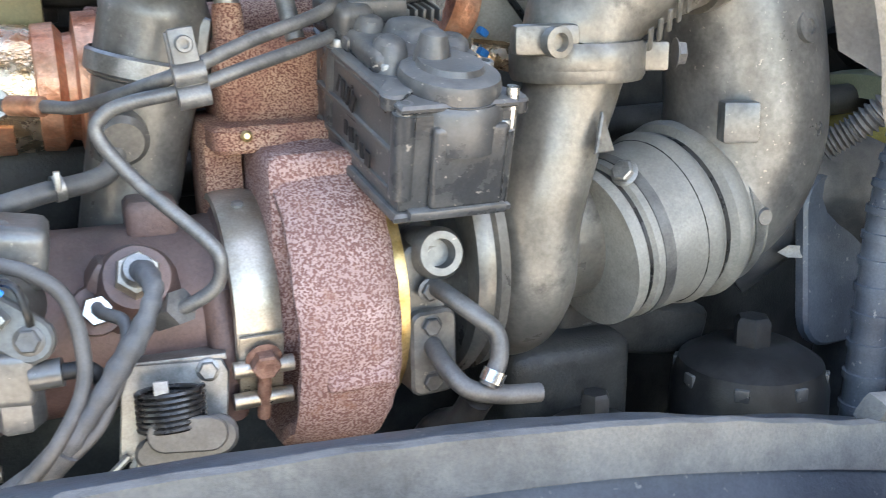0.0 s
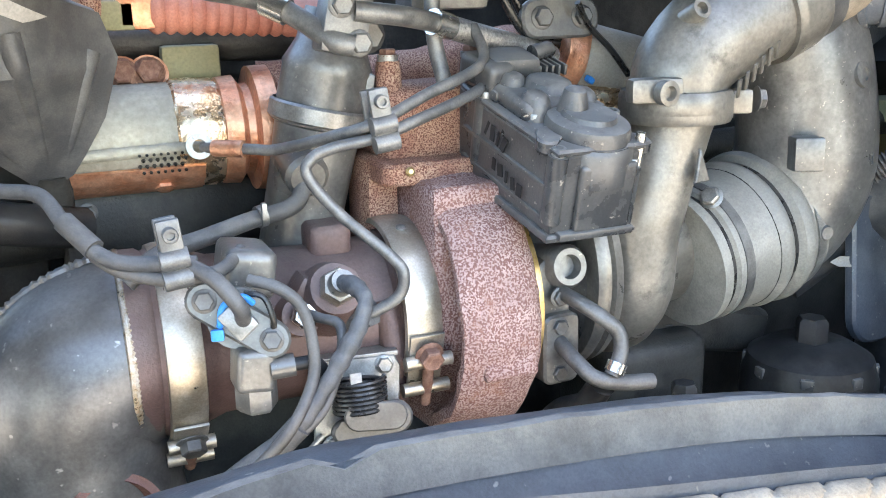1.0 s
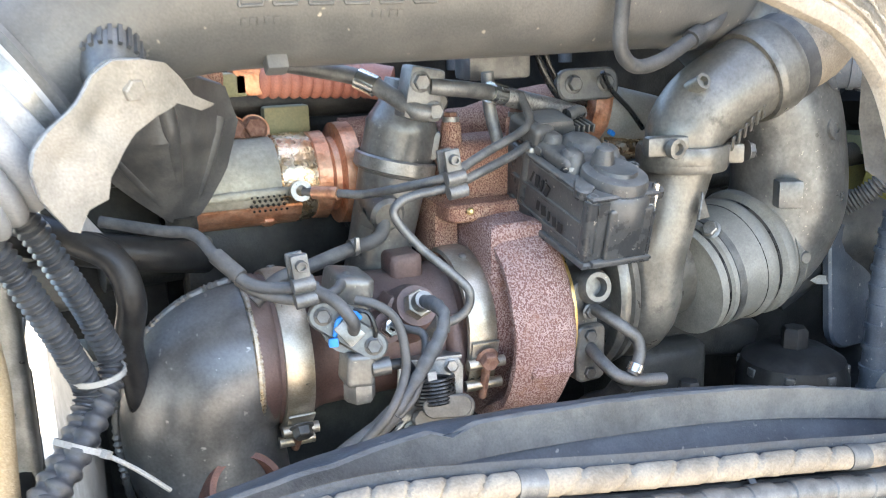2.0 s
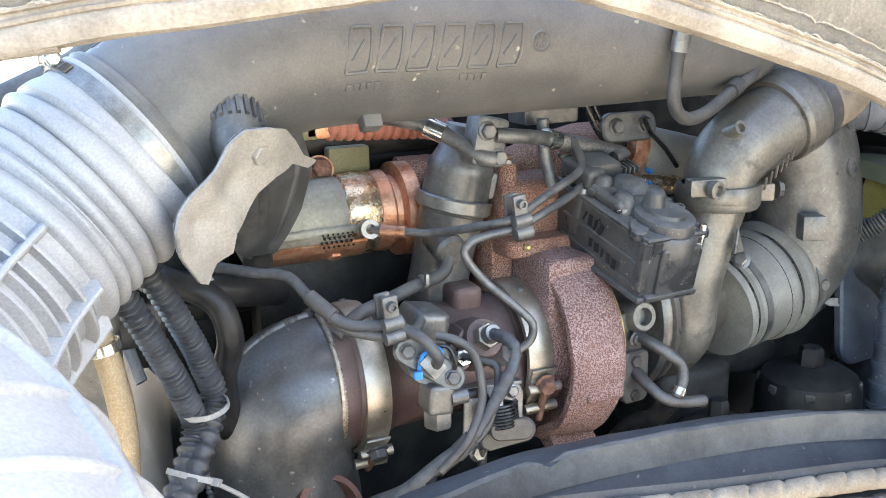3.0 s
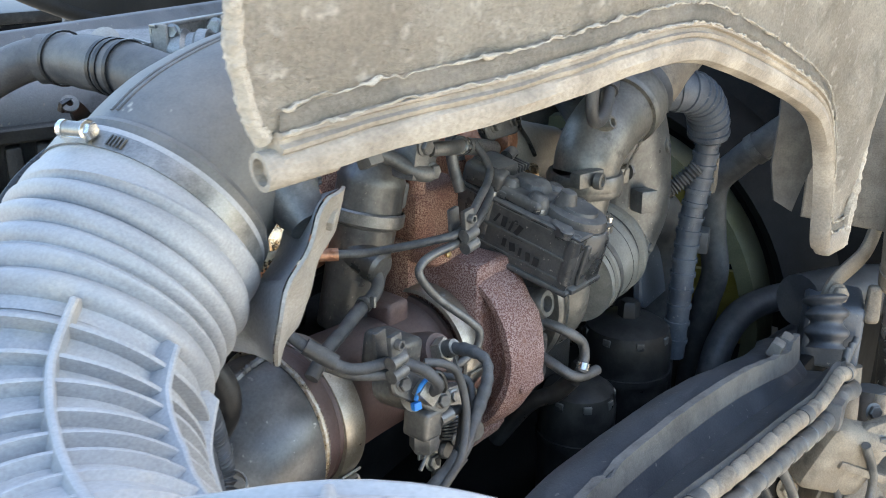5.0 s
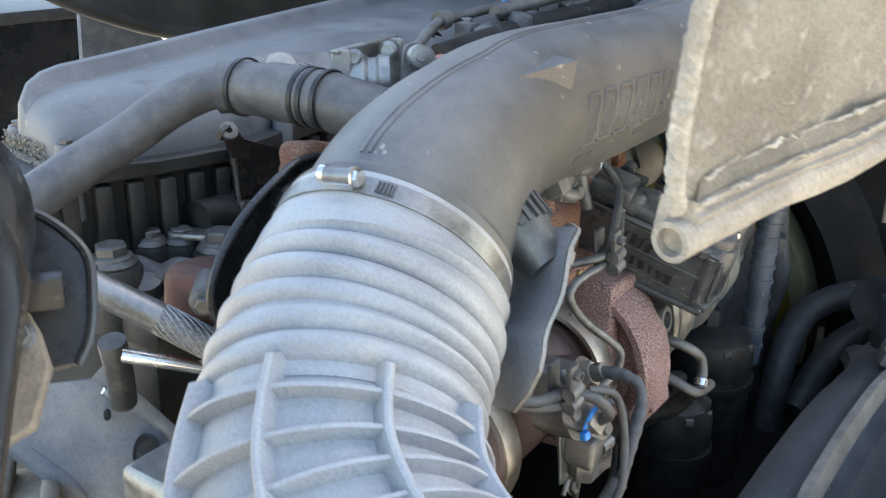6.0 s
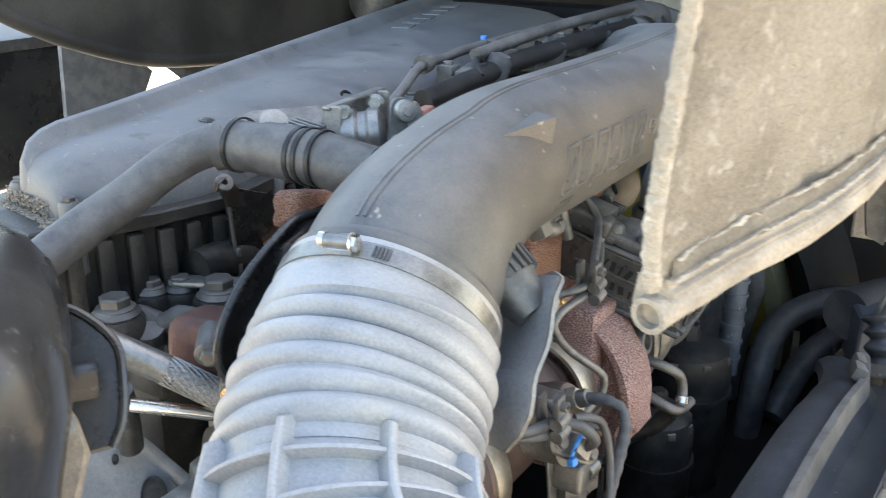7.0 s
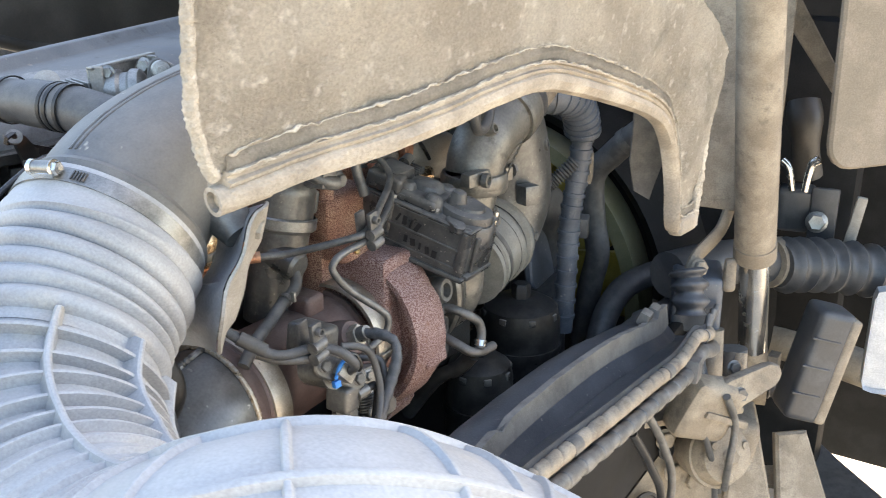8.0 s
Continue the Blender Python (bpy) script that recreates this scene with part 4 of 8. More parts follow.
# ---------------------------------------------------------------- dosing valve on its block
dose = thing("dosing_valve", (-0.245, -0.08, 1.38), "grey dosing valve block with a blue connector clip", "valve")
FACE = Vector((-0.18, -0.96, 0.22)).normalized()
fm = along((-0.2465, -0.084, 1.4425), FACE) @ Matrix.Scale(0.86, 4)
out2d = lobe((-0.024, 0.016), (0.024, -0.018), 0.015, 0.015)
part("flange", slab(out2d, 0.010, fm, 0.002), M_ALUDARK, dose)
part("body", lathe([(0.024, -0.05), (0.024, 0.0), (0, 0.0)], fm, 24), M_ALUDARK, dose)
part("back_block", box((0.036, 0.05, 0.036), pose(-0.232, -0.040, 1.464, 0, 10, 0), 0.008, 3), M_ALUDARK, dose)
part("lower_block", box((0.026, 0.030, 0.030), pose(-0.240, -0.086, 1.408, 0, 6, 0), 0.005, 3), M_ALUDARK, dose)
part("lower_nut", lathe([(0.012, -0.013), (0.0145, -0.010), (0.0145, 0.010), (0.012, 0.013)], pose(-0.239, -0.087, 1.390), 6), M_ALUDARK, dose)
part("side_port", sweep([(-0.23, -0.096, 1.408), (-0.214, -0.098, 1.409)], 0.008, 12, 2), M_ALUDARK, dose)
for dx, dy in ((-0.024, 0.016), (0.024, -0.018)):
    bolt(dose, fm @ Vector((dx, dy, 0.010)), FACE, 0.0066, M_DULL)
part("connector", box((0.020, 0.026, 0.016), fm @ pose(0.0, 0.0, 0.016, 0, 0, 40), 0.003), M_STEEL, dose)
part("clip", sweep([fm @ Vector(q) for q in ((-0.014, -0.004, 0.014), (-0.010, 0.012, 0.022), (0.004, 0.018, 0.022), (0.012, 0.012, 0.016))], 0.0022, 8), M_BLUE, dose, "blue plastic clip")
part("clip_tab", box((0.010, 0.009, 0.008), fm @ pose(-0.016, -0.010, 0.016), 0.002), M_BLUE, dose)
part("spring_clip", sweep([fm @ Vector(q) for q in ((0.006, 0.020, 0.014), (0.020, 0.016, 0.018), (0.026, 0.0, 0.018), (0.026, -0.008, 0.012))], 0.0022, 8), M_BLACK, dose)
part("supply_tube", sweep([fm @ Vector((0.004, 0.0, 0.02)), (-0.250, -0.112, 1.459), (-0.262, -0.104, 1.476), (-0.276, -0.088, 1.484)], 0.0055, 14), M_HOSE, dose)
part("drain_tube", sweep([(-0.214, -0.098, 1.409), (-0.200, -0.10, 1.408), (-0.195, -0.10, 1.395), (-0.208, -0.105, 1.372), (-0.228, -0.105, 1.352), (-0.24, -0.09, 1.33)], 0.0048, 12), M_RUBBER, dose)

# exhaust valve lever with its coil spring
lever = thing("lever_bracket", (-0.14, -0.06, 1.33), "plain steel bracket with a dark coil spring and lever", "bracket")
lm = along((-0.150, -0.036, 1.353), (-0.12, -0.97, 0.18)) @ Matrix.Scale(1.08, 4)
part("plate", slab([(-0.036, -0.030), (-0.030, 0.026), (0.026, 0.024), (0.030, 0.016), (0.026, -0.02), (0.0, -0.034)], 0.004, lm, 0.001), M_STEEL, lever)
part("fold", box((0.064, 0.004, 0.018), lm @ pose(-0.003, 0.026, -0.006, 8, 0, 0), 0.001), M_STEEL, lever)
coil = []
for k in range(150):
    a = 2 * math.pi * k / 22
    coil.append(lm @ Vector((-0.004 + 0.018 * math.cos(a), 0.013 - 0.022 * k / 150, 0.020 + 0.016 * math.sin(a))))
part("coil_spring", sweep(coil, 0.0021, 8, raw=True), M_BLACK, lever, "dark coil spring")
part("lever_arm", slab(lobe((-0.018, -0.022), (0.020, -0.016), 0.008, 0.012), 0.008, lm @ Matrix.Translation((0, 0, 0.018)), 0.002), M_DULL, lever)
part("end_disc", slab(lobe((-0.008, -0.010), (0.016, -0.012), 0.010, 0.010), 0.005, lm @ Matrix.Translation((0, 0, 0.030)), 0.001), M_DULL, lever)
part("white_mark", box((0.008, 0.010, 0.004), lm @ pose(-0.008, 0.016, 0.034), 0.001), M_TIE, lever)
bolt(lever, lm @ Vector((-0.022, -0.036, 0.006)), (-0.12, -0.97, 0.18), 0.008, M_STEEL)
bolt(lever, lm @ Vector((0.018, 0.018, 0.004)), (-0.12, -0.97, 0.18), 0.006, M_STEEL)
part("pointer", sweep([lm @ Vector((-0.03, -0.026, 0.008)), lm @ Vector((-0.042, -0.036, 0.01))], 0.0025, 8, 2), M_STEEL, lever)
part("push_rod", sweep([lm @ Vector((-0.02, -0.03, 0.01)), lm @ Vector((-0.016, -0.07, 0.0)), (-0.16, -0.05, 1.25)], 0.005, 10), M_DULL, lever)

# ---------------------------------------------------------------- small steel tubes and their clips
pair = thing("pressure_tubes", (-0.13, -0.03, 1.53), "pair of thin dusty steel tubes held by a clip", "tubes")
part("tube", sweep([(-0.236, 0.078, 1.534), (-0.205, 0.05, 1.534), (-0.185, 0.03, 1.535), (-0.150, -0.025, 1.551), (-0.129, -0.043, 1.560), (-0.085, -0.03, 1.576), (-0.040, -0.012, 1.589), (-0.024, 0.0, 1.600), (-0.024, 0.02, 1.622)], 0.0044, 12), M_TUBE, pair)
part("tube", sweep([(-0.02, 0.0, 1.578), (-0.05, -0.02, 1.570), (-0.095, -0.038, 1.559), (-0.129, -0.043, 1.549), (-0.160, -0.036, 1.543), (-0.176, -0.032, 1.536), (-0.180, -0.032, 1.523), (-0.160, -0.04, 1.495), (-0.127, -0.060, 1.462), (-0.121, -0.064, 1.448), (-0.127, -0.062, 1.432), (-0.150, -0.050, 1.418), (-0.158, -0.02, 1.412)], 0.0044, 12), M_TUBE, pair)
part("end_nut", lathe([(0.007, -0.012), (0.0115, -0.012), (0.0115, 0.01), (0.007, 0.01)], along((-0.150, -0.048, 1.419), (0.4, -0.6, 0.3)), 6), M_TUBE, pair)
part("banjo", lathe([(0.0055, -0.008), (0.0105, -0.008), (0.0105, 0.006), (0.0055, 0.006)], along((-0.238, 0.080, 1.535), (-0.1, -1, 0.15)), 20, closed=True), M_STEEL, pair, "bright ring fitting")
part("copper_sleeve", sweep([(-0.228, 0.07, 1.534), (-0.208, 0.052, 1.534)], 0.0068, 12, 2), M_COPPER, pair)


def tube_clip(at, turn, label):
    c = thing("tube_clip", at, label, "clip", "tube clips")
    m = Matrix.Translation(at) @ Matrix.Rotation(radians(turn), 4, "Y")
    part("plate", box((0.015, 0.006, 0.044), m @ Matrix.Translation((0, -0.009, 0)), 0.002), M_TUBE, c)
    part("back_plate", box((0.015, 0.005, 0.040), m @ Matrix.Translation((0, 0.009, 0)), 0.002), M_TUBE, c)
    for z in (-0.004, -0.017):
        part("saddle", sweep([m @ Vector((-0.009, -0.010, z)), m @ Vector((0.009, -0.010, z))], 0.0068, 12, 2), M_TUBE, c)
    bolt(c, m @ Vector((0, -0.012, 0.013)), m.to_3x3() @ Vector((0, -1, 0)), 0.0062, M_TUBE, socket=True)


tube_clip((-0.129, -0.043, 1.563), -8, "small dusty steel clip over two tubes")
tube_clip((-0.285, -0.082, 1.494), -6, "small dusty steel clip over two thin hoses")
fl = thing("fuel_hose_pair", (-0.33, -0.05, 1.48), "pair of thin faded rubber hoses held by a clip", "hose")
part("hose", sweep([(-0.43, 0.03, 1.535), (-0.385, 0.0, 1.528), (-0.358, -0.02, 1.525), (-0.343, -0.048, 1.506), (-0.320, -0.070, 1.488), (-0.285, -0.082, 1.485), (-0.270, -0.086, 1.484)], 0.0053, 12), M_LOOM, fl)
part("hose", sweep([(-0.33, -0.05, 1.488), (-0.315, -0.068, 1.480), (-0.285, -0.082, 1.474), (-0.255, -0.075, 1.474), (-0.235, -0.05, 1.480)], 0.0048, 12), M_HOSE, fl)
part("sleeve", sweep([(-0.346, -0.042, 1.511), (-0.330, -0.062, 1.495)], 0.0074, 12, 2), M_HOSE, fl)
wire = thing("thin_cable", (-0.22, -0.1, 1.44), "thin grey cable looping to the wiring", "cable")
part("cable", sweep([(-0.238, -0.085, 1.468), (-0.222, -0.097, 1.464), (-0.208, -0.102, 1.450), (-0.203, -0.107, 1.425), (-0.206, -0.112, 1.40), (-0.225, -0.12, 1.372), (-0.25, -0.115, 1.345)], 0.0042, 10), M_HOSE, wire)
egrhose = thing("drain_hose", (-0.22, 0.02, 1.48), "dusty hose running from the cooler valve", "hose")
part("hose", sweep([(-0.166, 0.052, 1.520), (-0.168, 0.036, 1.500), (-0.180, 0.028, 1.489), (-0.215, 0.018, 1.484), (-0.250, 0.006, 1.478), (-0.285, -0.005, 1.472), (-0.31, -0.01, 1.455)], 0.0070, 14), M_HOSE, egrhose)
part("clamp", ring_band(0.0072, 0.006, 0.0015, along((-0.205, 0.021, 1.486), (-1, -0.25, -0.15)), 18), M_STEEL, egrhose)
part("clamp_ear", box((0.004, 0.006, 0.012), pose(-0.205, 0.008, 1.493), 0.001), M_STEEL, egrhose)

# ---------------------------------------------------------------- cooler valve, foil-wrapped pipe, manifold
valve = thing("cooler_valve", (-0.15, 0.07, 1.50), "dusty dark round valve housing with fuel fittings on top", "valve")
vm = along((-0.152, 0.082, 1.49), (0.22, -0.05, 1)) @ Matrix.Diagonal((0.86, 0.86, 1.0, 1.0))
part("body", lathe([(0.0, -0.06), (0.038, -0.06), (0.040, 0.02), (0.042, 0.055), (0.046, 0.057), (0.047, 0.066), (0.044, 0.068), (0.043, 0.100), (0.044, 0.105), (0.040, 0.112), (0.034, 0.124), (0.030, 0.15), (0, 0.15)], vm, 40), M_ALUDARK, valve)
part("band", lathe([(0.047, 0.058), (0.0495, 0.060), (0.0495, 0.072), (0.047, 0.074)], vm, 40, closed=True), M_STEEL, valve)
part("window", box((0.03, 0.012, 0.024), vm @ pose(0.012, -0.046, 0.092), 0.003), M_DULL, valve)
part("side_lug", box((0.026, 0.03, 0.03), vm @ pose(0.040, -0.012, 0.11), 0.005), M_ALUDARK, valve)
part("front_pad", box((0.036, 0.03, 0.03), vm @ pose(-0.004, -0.030, 0.092), 0.005), M_ALUDARK, valve)
part("elbow_boss", lathe([(0.0, -0.03), (0.018, -0.03), (0.018, 0.006), (0.014, 0.01), (0, 0.01)], along((-0.163, 0.042, 1.512), (0, -1, -0.25)), 20), M_ALUDARK, valve)
part("fitting_block", box((0.036, 0.03, 0.05), pose(-0.135, 0.012, 1.63, 0, 12, 0), 0.005), M_TUBE, valve, "bright fitting block")
bolt(valve, (-0.127, -0.003, 1.614), (0, -1, 0), 0.008, M_TUBE)
bolt(valve, (-0.14, -0.004, 1.642), (0, -1, 0), 0.008, M_TUBE)
part("pipe_left", sweep([(-0.132, -0.004, 1.612), (-0.146, 0.0, 1.616), (-0.165, 0.022, 1.632), (-0.19, 0.045, 1.647), (-0.25, 0.08, 1.66)], 0.0082, 14), M_TUBE, valve)
part("pipe_right", sweep([(-0.13, -0.002, 1.637), (-0.105, -0.004, 1.634), (-0.085, 0.0, 1.631), (-0.05, 0.018, 1.624), (-0.01, 0.032, 1.613), (0.03, 0.046, 1.603), (0.07, 0.06, 1.592)], 0.0078, 14), M_TUBE, valve)
part("collar", sweep([(-0.062, 0.012, 1.627), (-0.044, 0.02, 1.622)], 0.0105, 14, 2), M_BRIGHT, valve, "bright crimped collar")
part("collar", sweep([(-0.172, 0.03, 1.637), (-0.186, 0.042, 1.645)], 0.0105, 14, 2), M_BRIGHT, valve, "bright crimped collar")
part("braided_hose", sweep([(-0.044, 0.02, 1.622), (-0.01, 0.032, 1.613), (0.03, 0.046, 1.603), (0.07, 0.06, 1.592)], 0.0098, 14), M_BRAID, valve)

cu = thing("foil_wrapped_pipe", (-0.26, 0.14, 1.50), "exhaust gas pipe wrapped in dusty foil with copper-tinted ends", "pipe")
cm = about_x(-0.262, 0.152, 1.537)
part("wrap", rough_up(lathe([(0.036, -0.10), (0.0435, -0.096), (0.0445, 0.020), (0.036, 0.026)], cm, 48), 0.0012, 110), M_FOIL, cu, "dusty grey quilted foil wrap")
part("strap", rough_up(lathe([(0.0445, 0.012), (0.0465, 0.014), (0.0465, 0.045), (0.043, 0.056), (0.038, 0.062)], cm, 48), 0.0015, 120), M_FOILGOLD, cu, "shiny gold foil strap")
part("neck", rough_up(lathe([(0.038, 0.045), (0.046, 0.052), (0.047, 0.066), (0.039, 0.072), (0.040, 0.078), (0.054, 0.080), (0.055, 0.096), (0.048, 0.100), (0.03, 0.100)], cm, 48), 0.0008, 120), M_COPPER, cu, "copper-tinted pipe neck")
part("underside", rough_up(arc_band(0.0448, 0.125, 0.0028, cm @ Matrix.Translation((0, 0, -0.030)), -62, 60, 40), 0.0022, 150), M_COPPER, cu, "wavy copper-tinted lower foil")
part("clamp_strip", sweep([(-0.36, 0.106, 1.528), (-0.30, 0.106, 1.530), (-0.225, 0.106, 1.531)], 0.005, 10, 4, squash=0.5), M_FOIL, cu)
bm = bmesh.new()
for i in range(7):
    for j in range(4):
        q = along((-0.282 + i * 0.0056 + 0.0028 * (j % 2), 0.1055 + 0.0022 * j, 1.528 - j * 0.0052), (0, -1, -0.4))
        lathe([(0.0019, 0.0), (0.0012, 0.0022), (0, 0.0024)], q, 6, bm)
part("mesh_patch", bm, M_BLACK, cu, "dark perforated patch")
for x in (-0.284, -0.262):
    part("bolt_seat", lathe([(0.017, -0.02), (0.0165, 0.0), (0, 0.0)], along((x, 0.165, 1.588), (0, -1, 0.35)), 20), M_COPPER, cu)
    bolt(cu, (x, 0.164, 1.589), (0, -1, 0.35), 0.011, M_RUSTBOLT)
part("flange_clip", box((0.05, 0.018, 0.03), pose(-0.225, 0.178, 1.595), 0.004), M_GREEN, cu)
part("lower_bolt", lathe([(0.009, -0.02), (0.009, 0.004), (0.006, 0.006), (0, 0.006)], along((-0.262, 0.13, 1.498), (0, -0.5, -1)), 6), M_COPPER, cu)

mani = thing("exhaust_manifold", (0.0, 0.15, 1.52), "rusty exhaust manifold behind the turbocharger", "manifold")
part("runner", rough_up(sweep([(-0.17, 0.165, 1.555), (-0.10, 0.15, 1.555), (-0.03, 0.135, 1.56), (0.05, 0.15, 1.575), (0.16, 0.165, 1.58)], 0.040, 20), 0.002, 50), M_FOOT, mani)
part("runner", rough_up(sweep([(-0.35, 0.178, 1.60), (-0.30, 0.18, 1.605)], 0.03, 16, 3), 0.002, 50), M_COPPER, mani)
rib = thing("corrugated_sleeve", (-0.20, 0.155, 1.63), "faded red corrugated sleeve on the manifold", "sleeve")
part("sleeve", sweep([(-0.258, 0.155, 1.640), (-0.135, 0.155, 1.633)], lambda s, a: 0.0165 + 0.003 * abs(math.sin(s * math.pi * 11)), 20, 110), M_REDPLASTIC, rib)
part("end_cap", lathe([(0.0, 0), (0.019, 0), (0.019, 0.03), (0.012, 0.032), (0.011, 0.01), (0, 0.01)], along((-0.142, 0.155, 1.634), (1, -0.5, -0.2)), 20), M_REDPLASTIC, rib)
part("end_cap", box((0.03, 0.03, 0.03), pose(-0.27, 0.155, 1.64), 0.004), M_COPPER, rib)
part("rail_bar", box((0.09, 0.02, 0.024), pose(-0.315, 0.15, 1.637), 0.003), M_GREEN, rib)
bolt(rib, (-0.31, 0.14, 1.637), (0, -1, 0), 0.008, M_RUSTBOLT)
water = thing("water_pipe", (-0.25, 0.19, 1.6), "grimy dark water pipe along the engine", "pipe")
part("pipe", sweep([(-0.42, 0.214, 1.615), (-0.08, 0.205, 1.610)], 0.019, 18, 3), M_ENGINE, water)

white = thing("foil_sleeve_pipe", (0.16, 0.13, 1.56), "pale foil-covered pipe with a copper end behind the compressor", "pipe")
part("pipe", rough_up(sweep([(0.086, 0.085, 1.593), (0.146, 0.083, 1.576), (0.236, 0.085, 1.553)], 0.036, 24, 5), 0.0008, 100), M_SHIELD, white)
part("copper_end", rough_up(sweep([(0.081, 0.085, 1.595), (0.101, 0.084, 1.589)], 0.040, 24, 4), 0.002, 120), M_COPPER, white)
part("mesh_end", rough_up(sweep([(0.096, 0.062, 1.556), (0.146, 0.050, 1.549)], 0.0115, 12, 6), 0.002, 200), M_FOILGOLD, white)
for z in (1.571, 1.556):
    part("cable_tie", box((0.009, 0.006, 0.006), pose(0.101, 0.046, z, 10, 30, 20), 0.002), M_BLUE, white, "small blue plastic tie")
part("thin_wire", sweep([(0.081, 0.035, 1.638), (0.096, 0.040, 1.618), (0.121, 0.043, 1.596), (0.141, 0.045, 1.573)], 0.0028, 8), M_BLACK, white)
plate = thing("lifting_plate", (0.1, 0.09, 1.61), "dull grey plate with two bolts", "plate")
part("plate", slab(rounded(0.075, 0.034, 0.014), 0.010, along((0.072, 0.056, 1.624), (0, -1, 0.15)), 0.002), M_DULL, plate)
for x in (0.053, 0.092):
    bolt(plate, (x, 0.046, 1.626), (0, -1, 0.15), 0.0082, M_DULL)
topbox = thing("sensor_bracket", (-0.03, 0.06, 1.63), "dusty bracket and sensor over the manifold", "bracket")
part("bracket", box((0.07, 0.04, 0.04), pose(-0.03, 0.07, 1.655), 0.005), M_TUBE, topbox)
part("post", sweep([(-0.056, 0.028, 1.645), (-0.054, 0.028, 1.61), (-0.048, 0.02, 1.572)], 0.0065, 12), M_TUBE, topbox)
part("wire", sweep([(0.01, 0.06, 1.68), (0.02, 0.05, 1.64), (0.045, 0.055, 1.61), (0.085, 0.07, 1.60)], 0.004, 10), M_BLACK, topbox)
part("wire", sweep([(0.02, 0.06, 1.68), (0.03, 0.055, 1.645), (0.055, 0.06, 1.615), (0.09, 0.07, 1.605)], 0.003, 10), M_BLACK, topbox)
bolt(topbox, (-0.10, 0.06, 1.617), (0, -1, 0), 0.012, M_DULL)

# ---------------------------------------------------------------- large intake pipe over the engine
PI = [(0.235, 0.085, 1.715), (0.19, 0.035, 1.728), (0.10, -0.012, 1.735), (-0.04, -0.026, 1.735), (-0.20, -0.030, 1.735), (-0.32, -0.031, 1.735), (-0.385, -0.035, 1.725), (-0.435, -0.0425, 1.703), (-0.479, -0.052, 1.673)]
PR = 0.0725
intake = thing("intake_pipe", (-0.15, -0.03, 1.66), "large dusty dark grey plastic intake pipe", "pipe")
TAIL = Vector(PI[-1]) + (Vector(PI[-1]) - Vector(PI[-2])).normalized() * 0.022
pfr = frames(curve_points(PI + [tuple(TAIL)], 8))


def on_pipe(x, turn, lift=0.0):
    """A point of the pipe's skin: at that x, turned that many degrees from the front upwards."""
    q = min(pfr, key=lambda f: abs(f[0].x - x))
    p, t = q[0], q[1]
    p = p + t * ((x - p.x) / t.x)
    front = (Vector((0, -1, 0)) - t * Vector((0, -1, 0)).dot(t)).normalized()
    upw = t.cross(front)
    if upw.z < 0:
        upw = -upw
    d = front * math.cos(radians(turn)) + upw * math.sin(radians(turn))
    return p + flat(p.x, d, front, upw) * (PR + lift), d, t


def flat(x, d, front, upw):
    """The pipe is round at its clamp and flattened on the far upper side over the engine."""
    far_up = front * math.cos(radians(118)) + upw * math.sin(radians(118))
    w = min(1.0, max(0.0, (x + 0.475) / 0.11))
    return d - far_up * max(0.0, d.dot(far_up)) * 0.27 * w * w * (3 - 2 * w)


bm = bmesh.new()
prev = None
for p, t, u, v in pfr:
    front = (Vector((0, -1, 0)) - t * Vector((0, -1, 0)).dot(t)).normalized()
    upw = t.cross(front)
    if upw.z < 0:
        upw = -upw
    row = []
    for k in range(64):
        a = 2 * math.pi * k / 64
        row.append(bm.verts.new(p + flat(p.x, front * math.cos(a) + upw * math.sin(a), front, upw) * PR))
    if prev:
        for k in range(64):
            bm.faces.new((prev[k], prev[(k + 1) % 64], row[(k + 1) % 64], row[k]))
    prev = row
part("pipe", bm, M_PIPE, intake)


for off in (-2.2, 2.2):
    line = []
    for k in range(44):
        x = -0.468 + k * 0.0135
        line.append(on_pipe(x, 80 + off + 10 * min(1.0, max(0.0, (-0.375 - x) / 0.085)), -0.0004)[0])
    part("seam", sweep(line, 0.0016, 8, raw=True), M_PIPE, intake)
for k in range(6):
    x0 = -0.325 + k * 0.0285
    ring = []
    for dx, a in ((0, -17), (0.019, -17), (0.0225, -10), (0.026, 8), (0.0255, 12), (0.008, 12), (0.006, 7), (0, -17)):
        ring.append(on_pipe(x0 + dx, a, 0.0004)[0])
    part("raised_bar", sweep(ring, 0.0016, 6, raw=True), M_PIPE, intake)
    part("raised_bar", sweep([on_pipe(x0 + 0.006, -9, 0.0004)[0], on_pipe(x0 + 0.019, 4, 0.0004)[0]], 0.0014, 6, 2), M_PIPE, intake)
for x0, n in ((-0.322, 5), (-0.215, 4)):
    for k in range(n):
        p, d, t = on_pipe(x0 + k * 0.007, -27 if n == 5 else -24, 0.0)
        part("raised_mark", box((0.0045, 0.0065, 0.0016), along(p, d), 0.0004), M_PIPE, intake)
p, d, t = on_pipe(-0.139, -1, 0.0)
part("rosette", lathe([(0.006, 0), (0.008, 0.0014), (0.010, 0)], along(p, d), 18, closed=True), M_PIPE, intake)
for k in range(8):
    a = radians(45 * k)
    m = along(p, d) @ Matrix.Rotation(a, 4, "Z")
    part("rosette_petal", box((0.002, 0.004, 0.0016), m @ Matrix.Translation((0, 0.0045, 0)), 0.0004), M_PIPE, intake)
p, d, t = on_pipe(-0.362, 36, 0.0)
bm = bmesh.new()
mm = along(p, d)
side = mm.to_3x3().inverted() @ Vector((1, 0, 0))
tw = Matrix.Rotation(math.atan2(side.y, side.x), 4, "Z")
